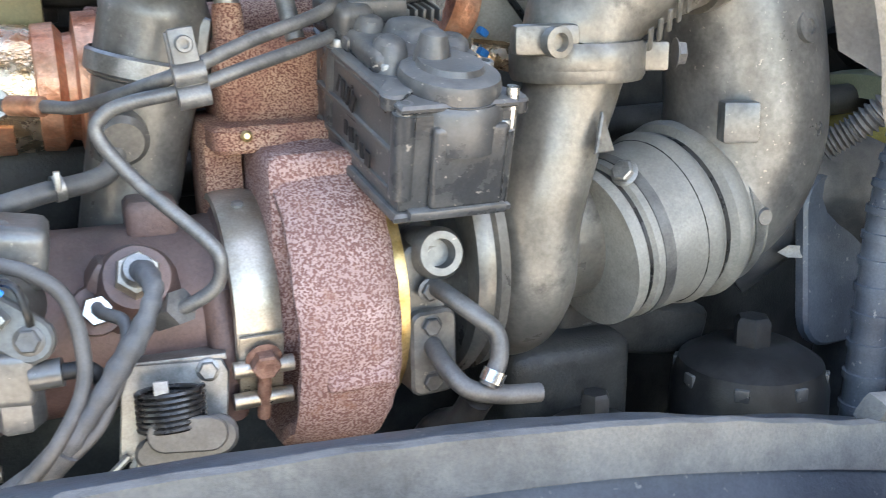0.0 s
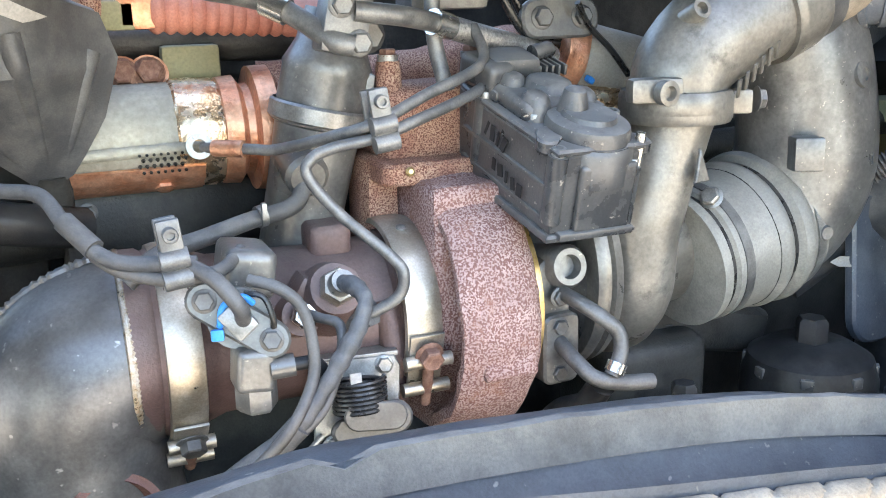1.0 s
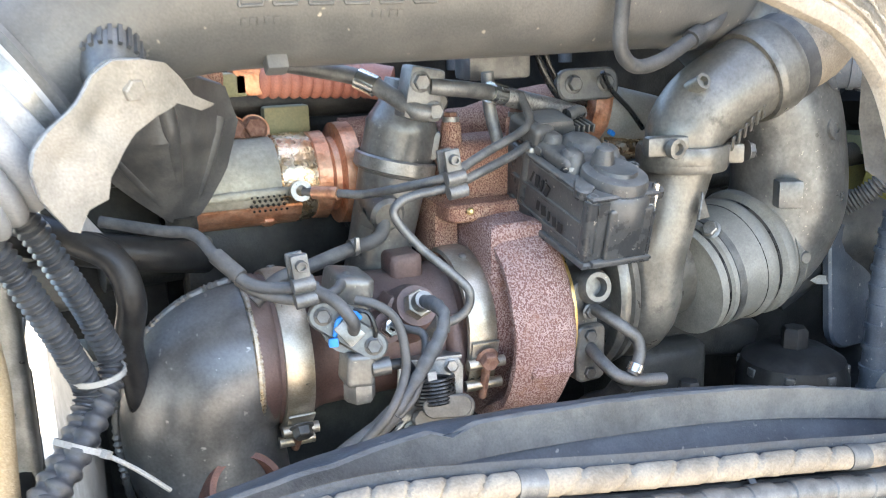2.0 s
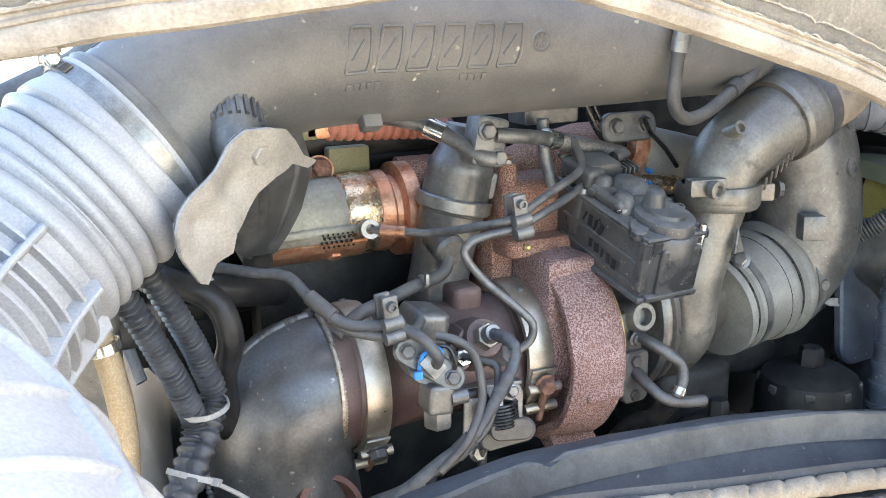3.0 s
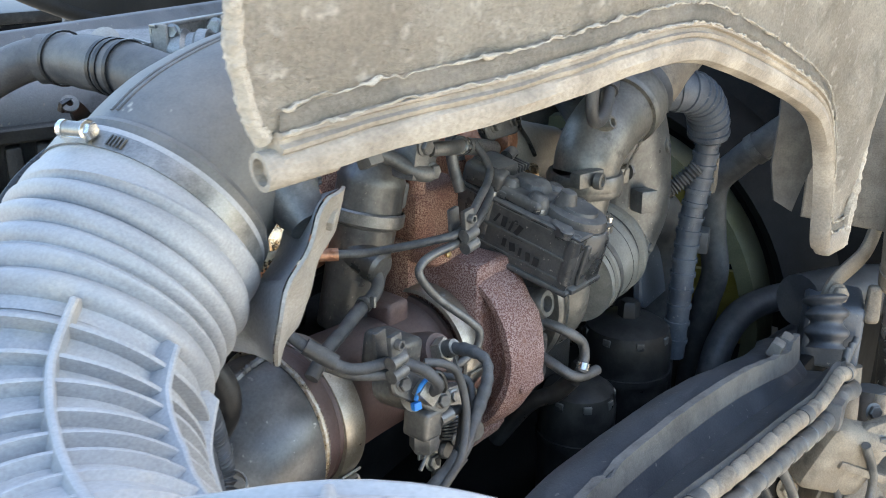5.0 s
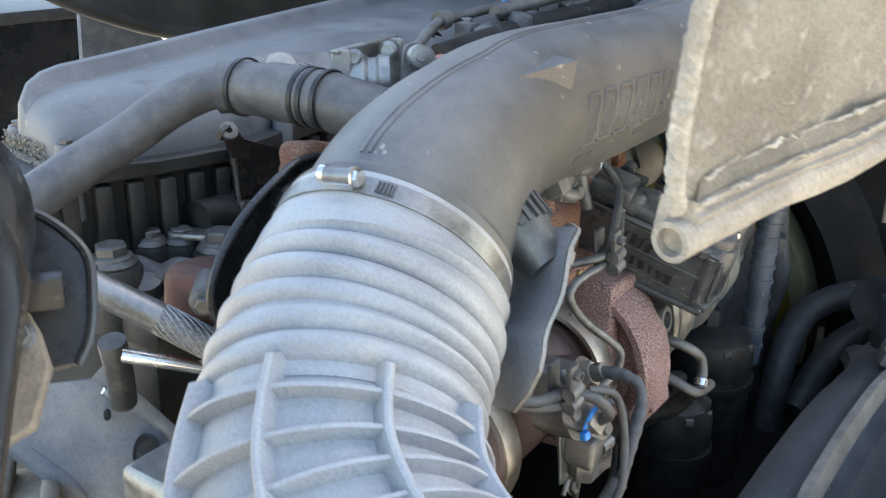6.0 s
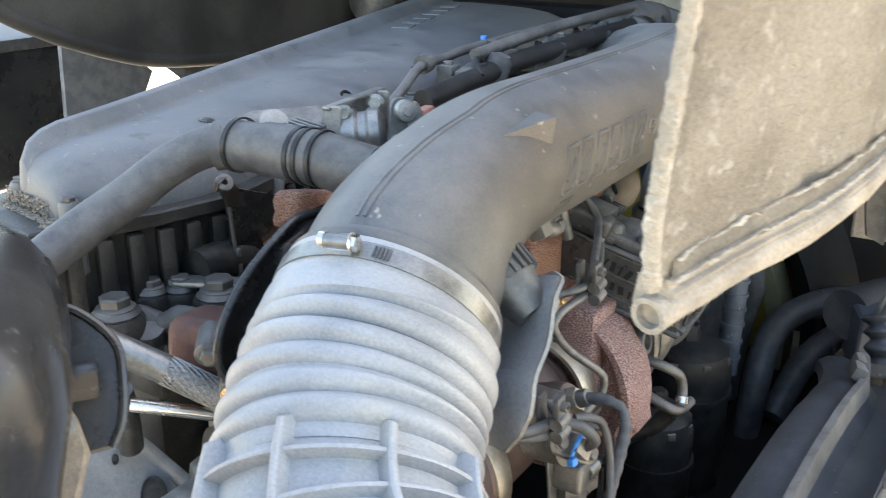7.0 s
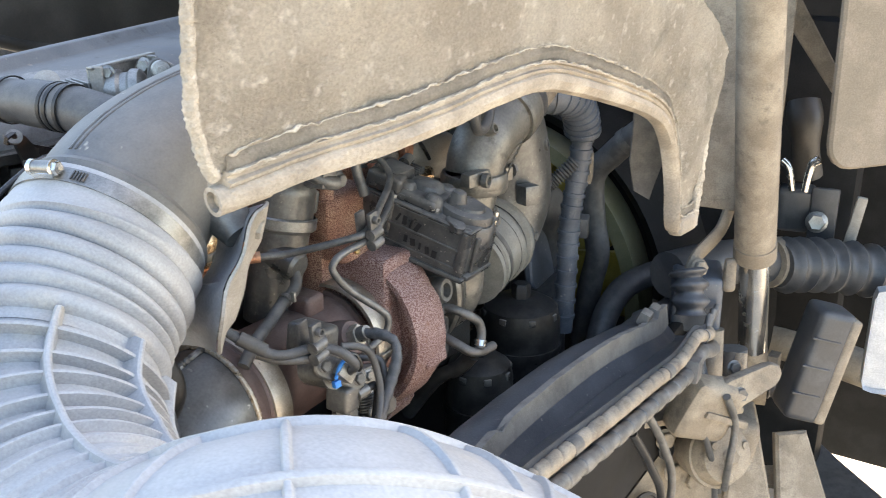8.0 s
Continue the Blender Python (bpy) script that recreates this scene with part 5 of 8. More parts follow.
apex = [Vector((-0.028, 0.006, 0)), Vector((0.026, 0.014, 0)), Vector((0.024, -0.014, 0)), Vector((0.022, 0.001, 0.016))]
vs = [bm.verts.new(mm @ tw @ (q + Vector((0, 0, -0.002)))) for q in apex]
for tri_ in ((0, 1, 3), (1, 2, 3), (2, 0, 3), (0, 2, 1)):
    bm.faces.new([vs[q] for q in tri_])
part("wedge", bm, M_PIPE, intake)
p, d, t = on_pipe(-0.29, -62, 0.0)
part("tab", box((0.018, 0.016, 0.022), along(p, d), 0.003), M_PIPE, intake)
EN = (Vector(PI[-1]) - Vector(PI[-2])).normalized()
C0 = Vector(PI[-1])
K0 = TAIL
part("end_lip", lathe([(0.070, -0.024), (0.0765, -0.024), (0.0785, -0.020), (0.0765, -0.016), (0.0765, -0.012), (0.070, -0.012)], along(K0, EN), 60, closed=True), M_PIPE, intake)
stub = part("knurled_stub", lathe([(0.0, -0.02), (0.0225, -0.02), (0.0225, 0.006), (0.0205, 0.010), (0.014, 0.034), (0, 0.034)], along((-0.418, -0.105, 1.678), (-0.10, -0.75, -0.60)), 36), M_TUBE, intake, "ridged stub under the pipe")
for k in range(22):
    a = 2 * math.pi * k / 22
    m = along((-0.418, -0.105, 1.678), (-0.10, -0.75, -0.60)) @ Matrix.Rotation(a, 4, "Z")
    part("ridge", box((0.004, 0.003, 0.022), m @ Matrix.Translation((0.0232, 0, -0.004)), 0), M_HOSE, stub)

# ---------------------------------------------------------------- corrugated hose, its clamp and ribbed bend
duct = thing("air_duct_hose", (-0.66, -0.3, 1.2), "chalky grey corrugated rubber air hose with a ribbed bend", "hose")
DP = [K0 - EN * 0.014, K0 + EN * 0.006, (-0.519, -0.063, 1.643), (-0.570, -0.082, 1.607), (-0.630, -0.126, 1.563), (-0.674, -0.207, 1.536), (-0.706, -0.316, 1.549), (-0.716, -0.398, 1.596), (-0.692, -0.438, 1.604), (-0.648, -0.470, 1.574), (-0.628, -0.530, 1.540), (-0.618, -0.595, 1.470), (-0.612, -0.630, 1.330), (-0.610, -0.640, 1.100)]
raw_line = curve_points(DP, 30)
span = [0.0]
for a, b in zip(raw_line, raw_line[1:]):
    span.append(span[-1] + (b - a).length)


def walk_to(d):
    """The point of the hose's middle line at that length from its mouth."""
    for k in range(1, len(span)):
        if span[k] >= d:
            return raw_line[k - 1].lerp(raw_line[k], (d - span[k - 1]) / (span[k] - span[k - 1]))
    return raw_line[-1]


RIBS_FROM = 0.128


def folds(d):
    """The corrugated part's radius at that length: a collar, a bulge, five round folds."""
    if d < 0.020:
        return 0.0788
    if d < 0.042:
        return 0.0788 + 0.0048 * math.sin((d - 0.020) / 0.022 * math.pi) ** 0.7
    if d < RIBS_FROM:
        w = (d - 0.042) / (RIBS_FROM - 0.042) * 5.0
        return 0.0782 + 0.0075 * abs(math.sin(w * math.pi)) ** 0.6
    return 0.0795


def girth(d):
    return 0.0785 + 0.0125 * min(1.0, max(0.0, (d - RIBS_FROM) / 0.22))


STEP = 0.0016
bline = [walk_to(k * STEP) for k in range(int((RIBS_FROM + 0.012) / STEP))]
bm = sweep(bline, lambda s, a: folds(s * (len(bline) - 1) * STEP) + 0.0007 * math.sin(3 * a + 40 * s), 80, raw=True)
part("bellows", bm, M_BELLOWS, duct)
DSTEP = 0.006
DN = int((span[-1] - RIBS_FROM) / DSTEP)
dline = [walk_to(RIBS_FROM - 0.004 + k * DSTEP) for k in range(DN)]
dfr = frames(dline)
part("bend", sweep(dline, lambda s, a: girth(RIBS_FROM + s * (DN - 1) * DSTEP), 64, raw=True), M_BELLOWS, duct, "smooth wall of the ribbed bend")
# nine flanges run along the bend; one starts at the top of the bend's near side
FIN_AT = Vector((-0.607, -0.144, 1.664))
p, t, u, v = dfr[1]
FIN_TURN = math.atan2((FIN_AT - p).dot(v), (FIN_AT - p).dot(u))


def rib_height(i):
    return 0.0125 if i < 24 else max(0.0045, 0.0125 - 0.0006 * (i - 24))


for i in range(4, DN - 2, 5):
    p, t, u, v = dfr[i]
    g = girth(RIBS_FROM + i * DSTEP)
    h = rib_height(i) * 0.72
    part("rib", lathe([(g - 0.002, -0.0034), (g + h, -0.0013), (g + h + 0.0004, 0.0), (g + h, 0.0013), (g - 0.002, 0.0036)], Matrix.Translation(p) @ along((0, 0, 0), t), 56, closed=True), M_BELLOWS, duct)
for k in range(9):
    a = FIN_TURN + 2 * math.pi * k / 9
    bm = bmesh.new()
    prev = None
    for i in range(0, DN - 1):
        p, t, u, v = dfr[i]
        g = girth(RIBS_FROM + i * DSTEP)
        h = rib_height(i) * (0.25 if i == 0 else 1.0)
        d = u * math.cos(a) + v * math.sin(a)
        w = t.cross(d) * 0.0034
        row = [bm.verts.new(q) for q in (p + d * (g - 0.002) + w * 1.3, p + d * (g + h * 0.9) + w * 0.7, p + d * (g + h) + w * 0.3, p + d * (g + h) - w * 0.3, p + d * (g + h * 0.9) - w * 0.7, p + d * (g - 0.002) - w * 1.3)]
        if prev:
            for q in range(5):
                bm.faces.new((prev[q], prev[q + 1], row[q + 1], row[q]))
        else:
            bm.faces.new(row)
        prev = row
    part("long_rib", bm, M_BELLOWS, duct)

hc = thing("hose_clamp", C0, "bright worm-drive hose clamp round the corrugated hose", "hose clamp")
HM = along(K0 - EN * 0.003, EN)
part("band", ring_band(0.0792, 0.0125, 0.0011, HM, 64), M_STEEL, hc)
sd = (Vector((-0.544, -0.061, 1.723)) - K0)
sd = (sd - EN * sd.dot(EN)).normalized()
ts = sd.cross(EN)
at = K0 - EN * 0.003 + sd * 0.086
part("screw_housing", sweep([at - sd * 0.001 - ts * 0.014, at - sd * 0.001 + ts * 0.005], 0.0054, 16, 2), M_STEEL, hc)
part("saddle", box((0.020, 0.0125, 0.006), Matrix.Translation(at - sd * 0.004 - ts * 0.004) @ Matrix((tuple(-ts), tuple(EN), tuple(sd))).transposed().to_4x4(), 0.001), M_BRIGHT, hc)
bolt(hc, at - sd * 0.001 + ts * 0.006, ts, 0.0056, M_BRIGHT)
part("housing_lug", sweep([at - sd * 0.001 - ts * 0.016, at - sd * 0.001 - ts * 0.012], 0.0062, 14, 2), M_BRIGHT, hc)
bm = bmesh.new()
for k in range(5):
    q = K0 - EN * 0.003 + (sd * math.cos(0.24 + k * 0.03) + ts * math.sin(0.24 + k * 0.03)) * 0.0812
    merge(bm, box((0.0013, 0.008, 0.0012), Matrix.Identity(4), 0), Matrix.Translation(q) @ Matrix((tuple(-ts), tuple(EN), tuple(sd))).transposed().to_4x4())
part("band_teeth", bm, M_DULL, hc)

# ---------------------------------------------------------------- heat shield beside the hose
sh = thing("heat_shield", (-0.41, -0.12, 1.55), "pale dusty pressed sheet steel heat shield", "heat shield")
SN = Vector((0.52, -0.80, -0.28)).normalized()
SU = Vector((0.80, 0.52, 0.0)).normalized()
SV = SN.cross(SU)
SB = Vector((-0.409, -0.134, 1.661))
sm = Matrix.Translation(SB) @ Matrix((SU, SV, SN)).transposed().to_4x4()
SHO = [(-0.041, -0.101), (-0.0645, -0.0732), (-0.0729, -0.0516), (-0.0704, -0.0386), (-0.0581, -0.0237), (-0.0429, -0.0071), (-0.0308, 0.0106), (-0.017, 0.0213), (0.0029, 0.0221), (0.0252, 0.017), (0.0435, 0.0038), (0.059, -0.0108), (0.0915, -0.0246), (0.0711, -0.0253), (0.0408, -0.0144), (0.0218, -0.0205), (0.0060, -0.0335), (-0.0055, -0.048), (-0.013, -0.0624), (-0.0124, -0.080), (-0.0256, -0.0877), (-0.0325, -0.104)]


def press(c):
    """Rolled back at the tail, with two shallow dents."""
    k = max(0.0, (c.x - 0.06) / 0.03)
    dent = math.exp(-((c.x + 0.046) ** 2 + (c.y + 0.05) ** 2) / 0.00012) + math.exp(-((c.x + 0.024) ** 2 + (c.y + 0.022) ** 2) / 0.00012)
    return Vector((c.x, c.y, c.z - 0.010 * k * k + 0.0018 * math.sin(c.x * 95 + c.y * 60) - 0.007 * dent + 0.003 * math.sin(c.x * 40 + 1.0)))


def fine_sheet(outline, m, thick, bend, cell=0.006):
    """A pressed sheet cut to an outline, fine enough to be bent."""
    tmp = bmesh.new()
    xs, ys = [p[0] for p in outline], [p[1] for p in outline]
    vs = [tmp.verts.new((x, y, 0)) for x, y in outline]
    tmp.faces.new(vs)
    x = min(xs) + cell
    while x < max(xs):
        bmesh.ops.bisect_plane(tmp, geom=tmp.verts[:] + tmp.edges[:] + tmp.faces[:], plane_co=(x, 0, 0), plane_no=(1, 0, 0))
        x += cell
    y = min(ys) + cell
    while y < max(ys):
        bmesh.ops.bisect_plane(tmp, geom=tmp.verts[:] + tmp.edges[:] + tmp.faces[:], plane_co=(0, y, 0), plane_no=(0, 1, 0))
        y += cell
    for v in tmp.verts:
        v.co = bend(v.co)
    tmp.normal_update()
    bmesh.ops.solidify(tmp, geom=tmp.faces[:], thickness=thick)
    return merge(bmesh.new(), tmp, m)


part("plate", fine_sheet(SHO, sm, 0.0026, press), M_SHIELD, sh)
bolt(sh, sm @ Vector((0.0, 0.0, 0.001)), SN, 0.0085, M_SHIELD)
bm = bmesh.new()
rows = []
for x, y in [(q.x, q.y) for q in curve_points([(0.0029, 0.0221, 0), (-0.017, 0.0213, 0), (-0.0308, 0.0106, 0), (-0.0429, -0.0071, 0), (-0.0581, -0.0237, 0), (-0.0704, -0.0386, 0), (-0.0729, -0.0516, 0), (-0.0645, -0.0732, 0), (-0.041, -0.101, 0)], 4)]:
    p = sm @ press(Vector((x, y, -0.001)))
    deep = 0.085 if y < -0.03 else 0.06
    rows.append([bm.verts.new(p + Vector((0.028 * s + 0.006 * (s - s * s) * 4, deep * s, -0.025 * s))) for s in (0, 0.15, 0.3, 0.5, 0.75, 1.0)])
for a, b in zip(rows, rows[1:]):
    for q in range(5):
        bm.faces.new((a[q], a[q + 1], b[q + 1], b[q]))
bmesh.ops.solidify(bm, geom=bm.faces[:], thickness=0.0022)
part("skirt", bm, M_SKIRT, sh, "curved skirt folded back behind the hose")
sb = thing("shield_bracket", (-0.36, 0.12, 1.5), "dark dusty cast fan-shaped bracket behind the heat shield", "bracket")
FAN = [(-0.450, 1.598), (-0.436, 1.648), (-0.376, 1.664), (-0.306, 1.640), (-0.294, 1.606), (-0.308, 1.562), (-0.334, 1.520), (-0.350, 1.510), (-0.366, 1.518), (-0.410, 1.562)]


def fan_y(x, z):
    """How far back the bracket's face lies: it bulges forward towards its top."""
    k = min(1.0, max(0.0, (z - 1.51) / 0.09))
    return 0.118 - 0.075 * k * math.exp(-((x + 0.372) / 0.052) ** 2)


part("web", fine_sheet(FAN, Matrix.Rotation(radians(90), 4, "X"), 0.008, lambda c: Vector((c.x, c.y, -fan_y(c.x, c.y))), 0.006), M_HOSE, sb)
for (x0, z0), (x1, z1) in (((-0.428, 1.615), (-0.362, 1.522)), ((-0.366, 1.628), (-0.351, 1.524)), ((-0.312, 1.612), (-0.340, 1.526))):
    line = [(x0 + (x1 - x0) * f, fan_y(x0 + (x1 - x0) * f, z0 + (z1 - z0) * f) - 0.003, z0 + (z1 - z0) * f) for f in (0, 0.25, 0.5, 0.75, 1)]
    part("rib", sweep(line, lambda s, q: 0.0095 - 0.004 * s, 12, 5), M_HOSE, sb)
part("collar", sweep([(x, fan_y(x, z) - 0.002, z) for x, z in ((-0.448, 1.602), (-0.434, 1.646), (-0.376, 1.662), (-0.308, 1.638))], 0.006, 12, 8), M_HOSE, sb)
part("foot", sweep([(-0.350, 0.116, 1.52), (-0.35, 0.13, 1.49), (-0.35, 0.17, 1.46)], 0.016, 14), M_ENGINE, sb)
bs = thing("black_shield", (-0.54, 0.02, 1.62), "black curved sheet steel shield with a worn edge", "heat shield")
RIM = curve_points([(-0.440, 0.040, 1.708), (-0.474, 0.038, 1.712), (-0.502, 0.036, 1.703), (-0.526, 0.035, 1.691), (-0.544, 0.035, 1.677), (-0.559, 0.035, 1.658), (-0.565, 0.035, 1.638), (-0.556, 0.036, 1.612)], 5)
INN = curve_points([(-0.452, 0.022, 1.712), (-0.478, 0.008, 1.700), (-0.496, 0.005, 1.686), (-0.510, 0.004, 1.670), (-0.522, 0.003, 1.652), (-0.534, 0.003, 1.636), (-0.540, 0.003, 1.618), (-0.534, 0.004, 1.600)], 5)
bm = bmesh.new()
prev = None
for k, (a, b) in enumerate(zip(RIM, INN)):
    row = []
    for q in range(9):
        f = q / 8
        p = a.lerp(b, f) + Vector((0.012, 0.012, 0.0)) * math.sin(math.pi * f) + Vector((0, 0, 0.003 * math.sin(k * 0.5 + 4 * f)))
        row.append(bm.verts.new(p))
    if prev:
        for q in range(8):
            bm.faces.new((prev[q], prev[q + 1], row[q + 1], row[q]))
    prev = row
bmesh.ops.solidify(bm, geom=bm.faces[:], thickness=0.003)
part("sheet", bm, M_BLACK, bs)
part("rolled_edge", sweep(RIM, 0.0032, 10, raw=True), M_BLACK, bs)

# ---------------------------------------------------------------- breather hose, bracket and linkage behind the pipe
br = thing("breather_hose", (-0.45, 0.12, 1.68), "dusty grey breather hose with rubber sleeves", "hose")
part("sleeve", sweep([(-0.425, 0.005, 1.738), (-0.434, 0.05, 1.746), (-0.437, 0.10, 1.747)], 0.0215, 24, 6), M_HOSE, br)
part("sleeve", sweep([(-0.436, 0.065, 1.747), (-0.438, 0.13, 1.746), (-0.446, 0.146, 1.745)], 0.0200, 24, 6), M_HOSE, br)
part("pipe", sweep([(-0.438, 0.125, 1.746), (-0.452, 0.150, 1.745), (-0.475, 0.170, 1.732), (-0.505, 0.188, 1.710), (-0.545, 0.197, 1.692), (-0.60, 0.20, 1.668), (-0.66, 0.19, 1.64)], 0.0168, 20, 8), M_HOSE, br)
for y in (0.045, 0.058, 0.066, 0.128):
    part("clamp", ring_band(0.0212, 0.004, 0.0014, along((-0.4345 - (y - 0.04) * 0.03, y, 1.7465), (-0.05, 1, 0.02)), 24), M_RUBBER, br)
cb = thing("cover_bracket", (-0.36, 0.215, 1.58), "black sheet steel bracket with a rusty flange behind", "bracket")
CBO = [(-0.412, 1.700), (-0.398, 1.704), (-0.384, 1.694), (-0.372, 1.682), (-0.345, 1.672), (-0.304, 1.655), (-0.294, 1.626), (-0.318, 1.606), (-0.366, 1.580), (-0.378, 1.586), (-0.384, 1.620), (-0.388, 1.668), (-0.396, 1.688), (-0.412, 1.692)]
part("plate", fine_sheet(CBO, Matrix.Translation((0, 0.199, 0)) @ Matrix.Rotation(radians(90), 4, "X"), 0.004, lambda c: Vector((c.x, c.y, c.z + 0.005 * math.sin(c.x * 70) + 0.010 * max(0, (c.y - 1.683) / 0.02)))), M_BLACK, cb)
part("eye", lathe([(0.003, 0), (0.008, 0), (0.008, 0.003), (0.003, 0.003)], along((-0.402, 0.188, 1.6965), (-0.3, -0.8, 0.6)), 14, closed=True), M_STEEL, cb)
for z in (1.612, 1.597, 1.585):
    part("hook", box((0.004, 0.006, 0.008), pose(-0.3835, 0.196, z + 0.012), 0.001), M_STEEL, cb)
part("worn_edge", sweep([(-0.388, 0.198, 1.668), (-0.384, 0.198, 1.622), (-0.378, 0.198, 1.588), (-0.366, 0.198, 1.581)], 0.0018, 6, 6), M_TUBE, cb)
rf = thing("rusty_flange", (-0.37, 0.12, 1.67), "orange-rusted manifold flange with a bolt", "flange")
part("flange", rough_up(box((0.085, 0.035, 0.04), pose(-0.337, 0.140, 1.662, 0, 16, -6), 0.016, 4), 0.006, 60), M_FOOT, rf)
bolt(rf, (-0.372, 0.122, 1.666), (-0.6, -0.8, 0.1), 0.009, M_RUSTBOLT)
rs = thing("rusty_fitting", (-0.50, 0.10, 1.58), "rusty exhaust fitting with an oily bolt", "fitting")
part("body", rough_up(box((0.06, 0.05, 0.055), pose(-0.490, 0.125, 1.592, 0, 10, 20), 0.014, 3), 0.002, 60), M_DARKRUST, rs)
part("sleeve", lathe([(0.011, -0.02), (0.011, 0.012), (0.008, 0.014), (0, 0.014)], along((-0.520, 0.092, 1.612), (-0.7, -0.6, -0.1)), 18), M_DULL, rs)
bolt(rs, (-0.530, 0.083, 1.611), (-0.7, -0.6, -0.1), 0.007, M_DULL)
part("foil", rough_up(lathe([(0.011, -0.02), (0.012, 0.014), (0, 0.016)], along((-0.515, 0.075, 1.582), (-0.6, -0.7, -0.2)), 18), 0.002, 160), M_FOILGOLD, rs)

lk = thing("throttle_linkage", (-0.34, 0.08, 1.73), "dusty throttle linkage with levers and ball joints", "linkage")
part("cover_plate", slab([(-0.075, -0.012), (0.055, -0.02), (0.07, 0.008), (-0.03, 0.02), (-0.07, 0.008)], 0.007, along((-0.375, 0.128, 1.752), (-0.1, -0.35, 1)), 0.002), M_STEEL, lk)
part("back_plate", box((0.078, 0.003, 0.032), pose(-0.343, 0.089, 1.756, 0, -3, 2), 0.001), M_STEEL, lk)
part("plate_edge", box((0.080, 0.008, 0.003), pose(-0.343, 0.086, 1.773, 0, -3, 2), 0.001), M_STEEL, lk)
part("end_flange", slab(rounded(0.013, 0.036, 0.003), 0.004, along((-0.376, 0.082, 1.755), (-0.86, -0.50, 0.0)), 0.001), M_SHIELD, lk, "pale folded end flange")
part("end_flange", slab(rounded(0.013, 0.030, 0.003), 0.004, along((-0.309, 0.082, 1.760), (-0.86, -0.50, 0.0)), 0.001), M_STEEL, lk)
mot = along((-0.352, 0.070, 1.747), (0.55, -0.80, 0.1))
part("motor", lathe([(0.0, -0.018), (0.019, -0.018), (0.0215, -0.014), (0.0215, -0.006), (0.018, -0.003), (0.018, 0.003), (0.0205, 0.006), (0.0195, 0.014), (0.012, 0.019), (0, 0.019)], mot, 32), M_STEEL, lk, "round shiny throttle motor")
bolt(lk, (-0.368, 0.077, 1.766), (-0.85, -0.5, 0.1), 0.0055, M_STEEL)
bolt(lk, (-0.322, 0.080, 1.766), (-0.85, -0.5, 0.1), 0.0065, M_STEEL)
LEV = (-0.60, -0.78, 0.18)
part("lever", slab(lobe((0, 0), (0.006, 0.026), 0.0075, 0.0095), 0.005, along((-0.345, 0.043, 1.743), LEV), 0.001), M_DULL, lk)
part("ball_joint", lathe([(0.0, 0), (0.0095, 0.0), (0.0100, 0.006), (0.0085, 0.009), (0.0045, 0.0095), (0.004, 0.012), (0, 0.012)], along((-0.338, 0.038, 1.767), LEV), 20), M_STEEL, lk)
part("hanging_lever", slab(lobe((0, 0), (0.010, -0.030), 0.0085, 0.005), 0.004, along((-0.335, 0.034, 1.767), LEV), 0.001), M_STEEL, lk)
bolt(lk, (-0.347, 0.039, 1.743), LEV, 0.0052, M_STEEL)
part("disc_cap", lathe([(0.0, 0), (0.012, 0.0), (0.012, 0.004), (0.010, 0.005), (0, 0.005)], along((-0.398, 0.128, 1.756), (-0.5, -0.6, 0.62)), 22), M_SHIELD, lk, "pale round cap")
for k in range(6):
    part("fin", box((0.0025, 0.040, 0.016), pose(-0.412 + 0.0065 * k, 0.104, 1.750, 0, 0, -15), 0.0008), M_STEEL, lk)
part("red_tab", box((0.022, 0.010, 0.014), pose(-0.305, 0.040, 1.757, 0, 0, 10), 0.002), M_REDPLASTIC, lk)
part("fins", box((0.03, 0.05, 0.018), pose(-0.40, 0.115, 1.742, 0, 0, -15), 0.003), M_STEEL, lk)
rail = thing("fuel_rail", (0.1, 0.13, 1.75), "dusty fuel rail with wiring and injector plugs", "fuel rail")
part("rail", sweep([(-0.25, 0.135, 1.730), (-0.20, 0.140, 1.750), (-0.15, 0.150, 1.767), (-0.10, 0.152, 1.769), (0.0, 0.156, 1.773), (0.5, 0.17, 1.776)], 0.0052, 12, 6), M_DULL, rail)
part("loom", sweep([(-0.22, 0.10, 1.748), (-0.05, 0.105, 1.758), (0.15, 0.10, 1.765), (0.45, 0.12, 1.76)], 0.011, 12, 8), M_RUBBER, rail)
part("second_pipe", sweep([(-0.10, 0.115, 1.775), (0.10, 0.115, 1.785), (0.4, 0.13, 1.782)], 0.007, 12, 6), M_DULL, rail)
for k, x in enumerate((-0.165, -0.03, 0.10, 0.23, 0.36)):
    part("clip", sweep([(x + 0.018, 0.151, 1.768), (x + 0.030, 0.152, 1.769)], 0.0100, 14, 2), M_DULL, rail)
    part("clip_foot", box((0.018, 0.020, 0.018), pose(x + 0.04, 0.132, 1.758, 0, 0, 8 * k), 0.003), M_HOSE, rail)
    part("plug_lock", box((0.016, 0.003, 0.007), pose(x + 0.055, 0.1005, 1.756, 0, 0, 12), 0.001), M_RUBBER, rail)
    part("lead", sweep([(x + 0.045, 0.095, 1.758), (x + 0.06, 0.11, 1.772), (x + 0.09, 0.112, 1.764), (x + 0.12, 0.104, 1.760)], 0.0035, 8), M_RUBBER, rail)
    part("injector_plug", lathe([(0.016, -0.02), (0.016, 0.012), (0.012, 0.02), (0, 0.02)], along((x + 0.095, 0.108, 1.754), (0.1, -0.3, 1)), 16), M_HOSE, rail)
    part("plug_box", box((0.050, 0.022, 0.020), pose(x + 0.055, 0.112, 1.755, 0, -4, 12), 0.003), M_HOSE, rail)
    bolt(rail, (x + 0.04, 0.132, 1.766), (0, 0, 1), 0.006, M_STEEL)
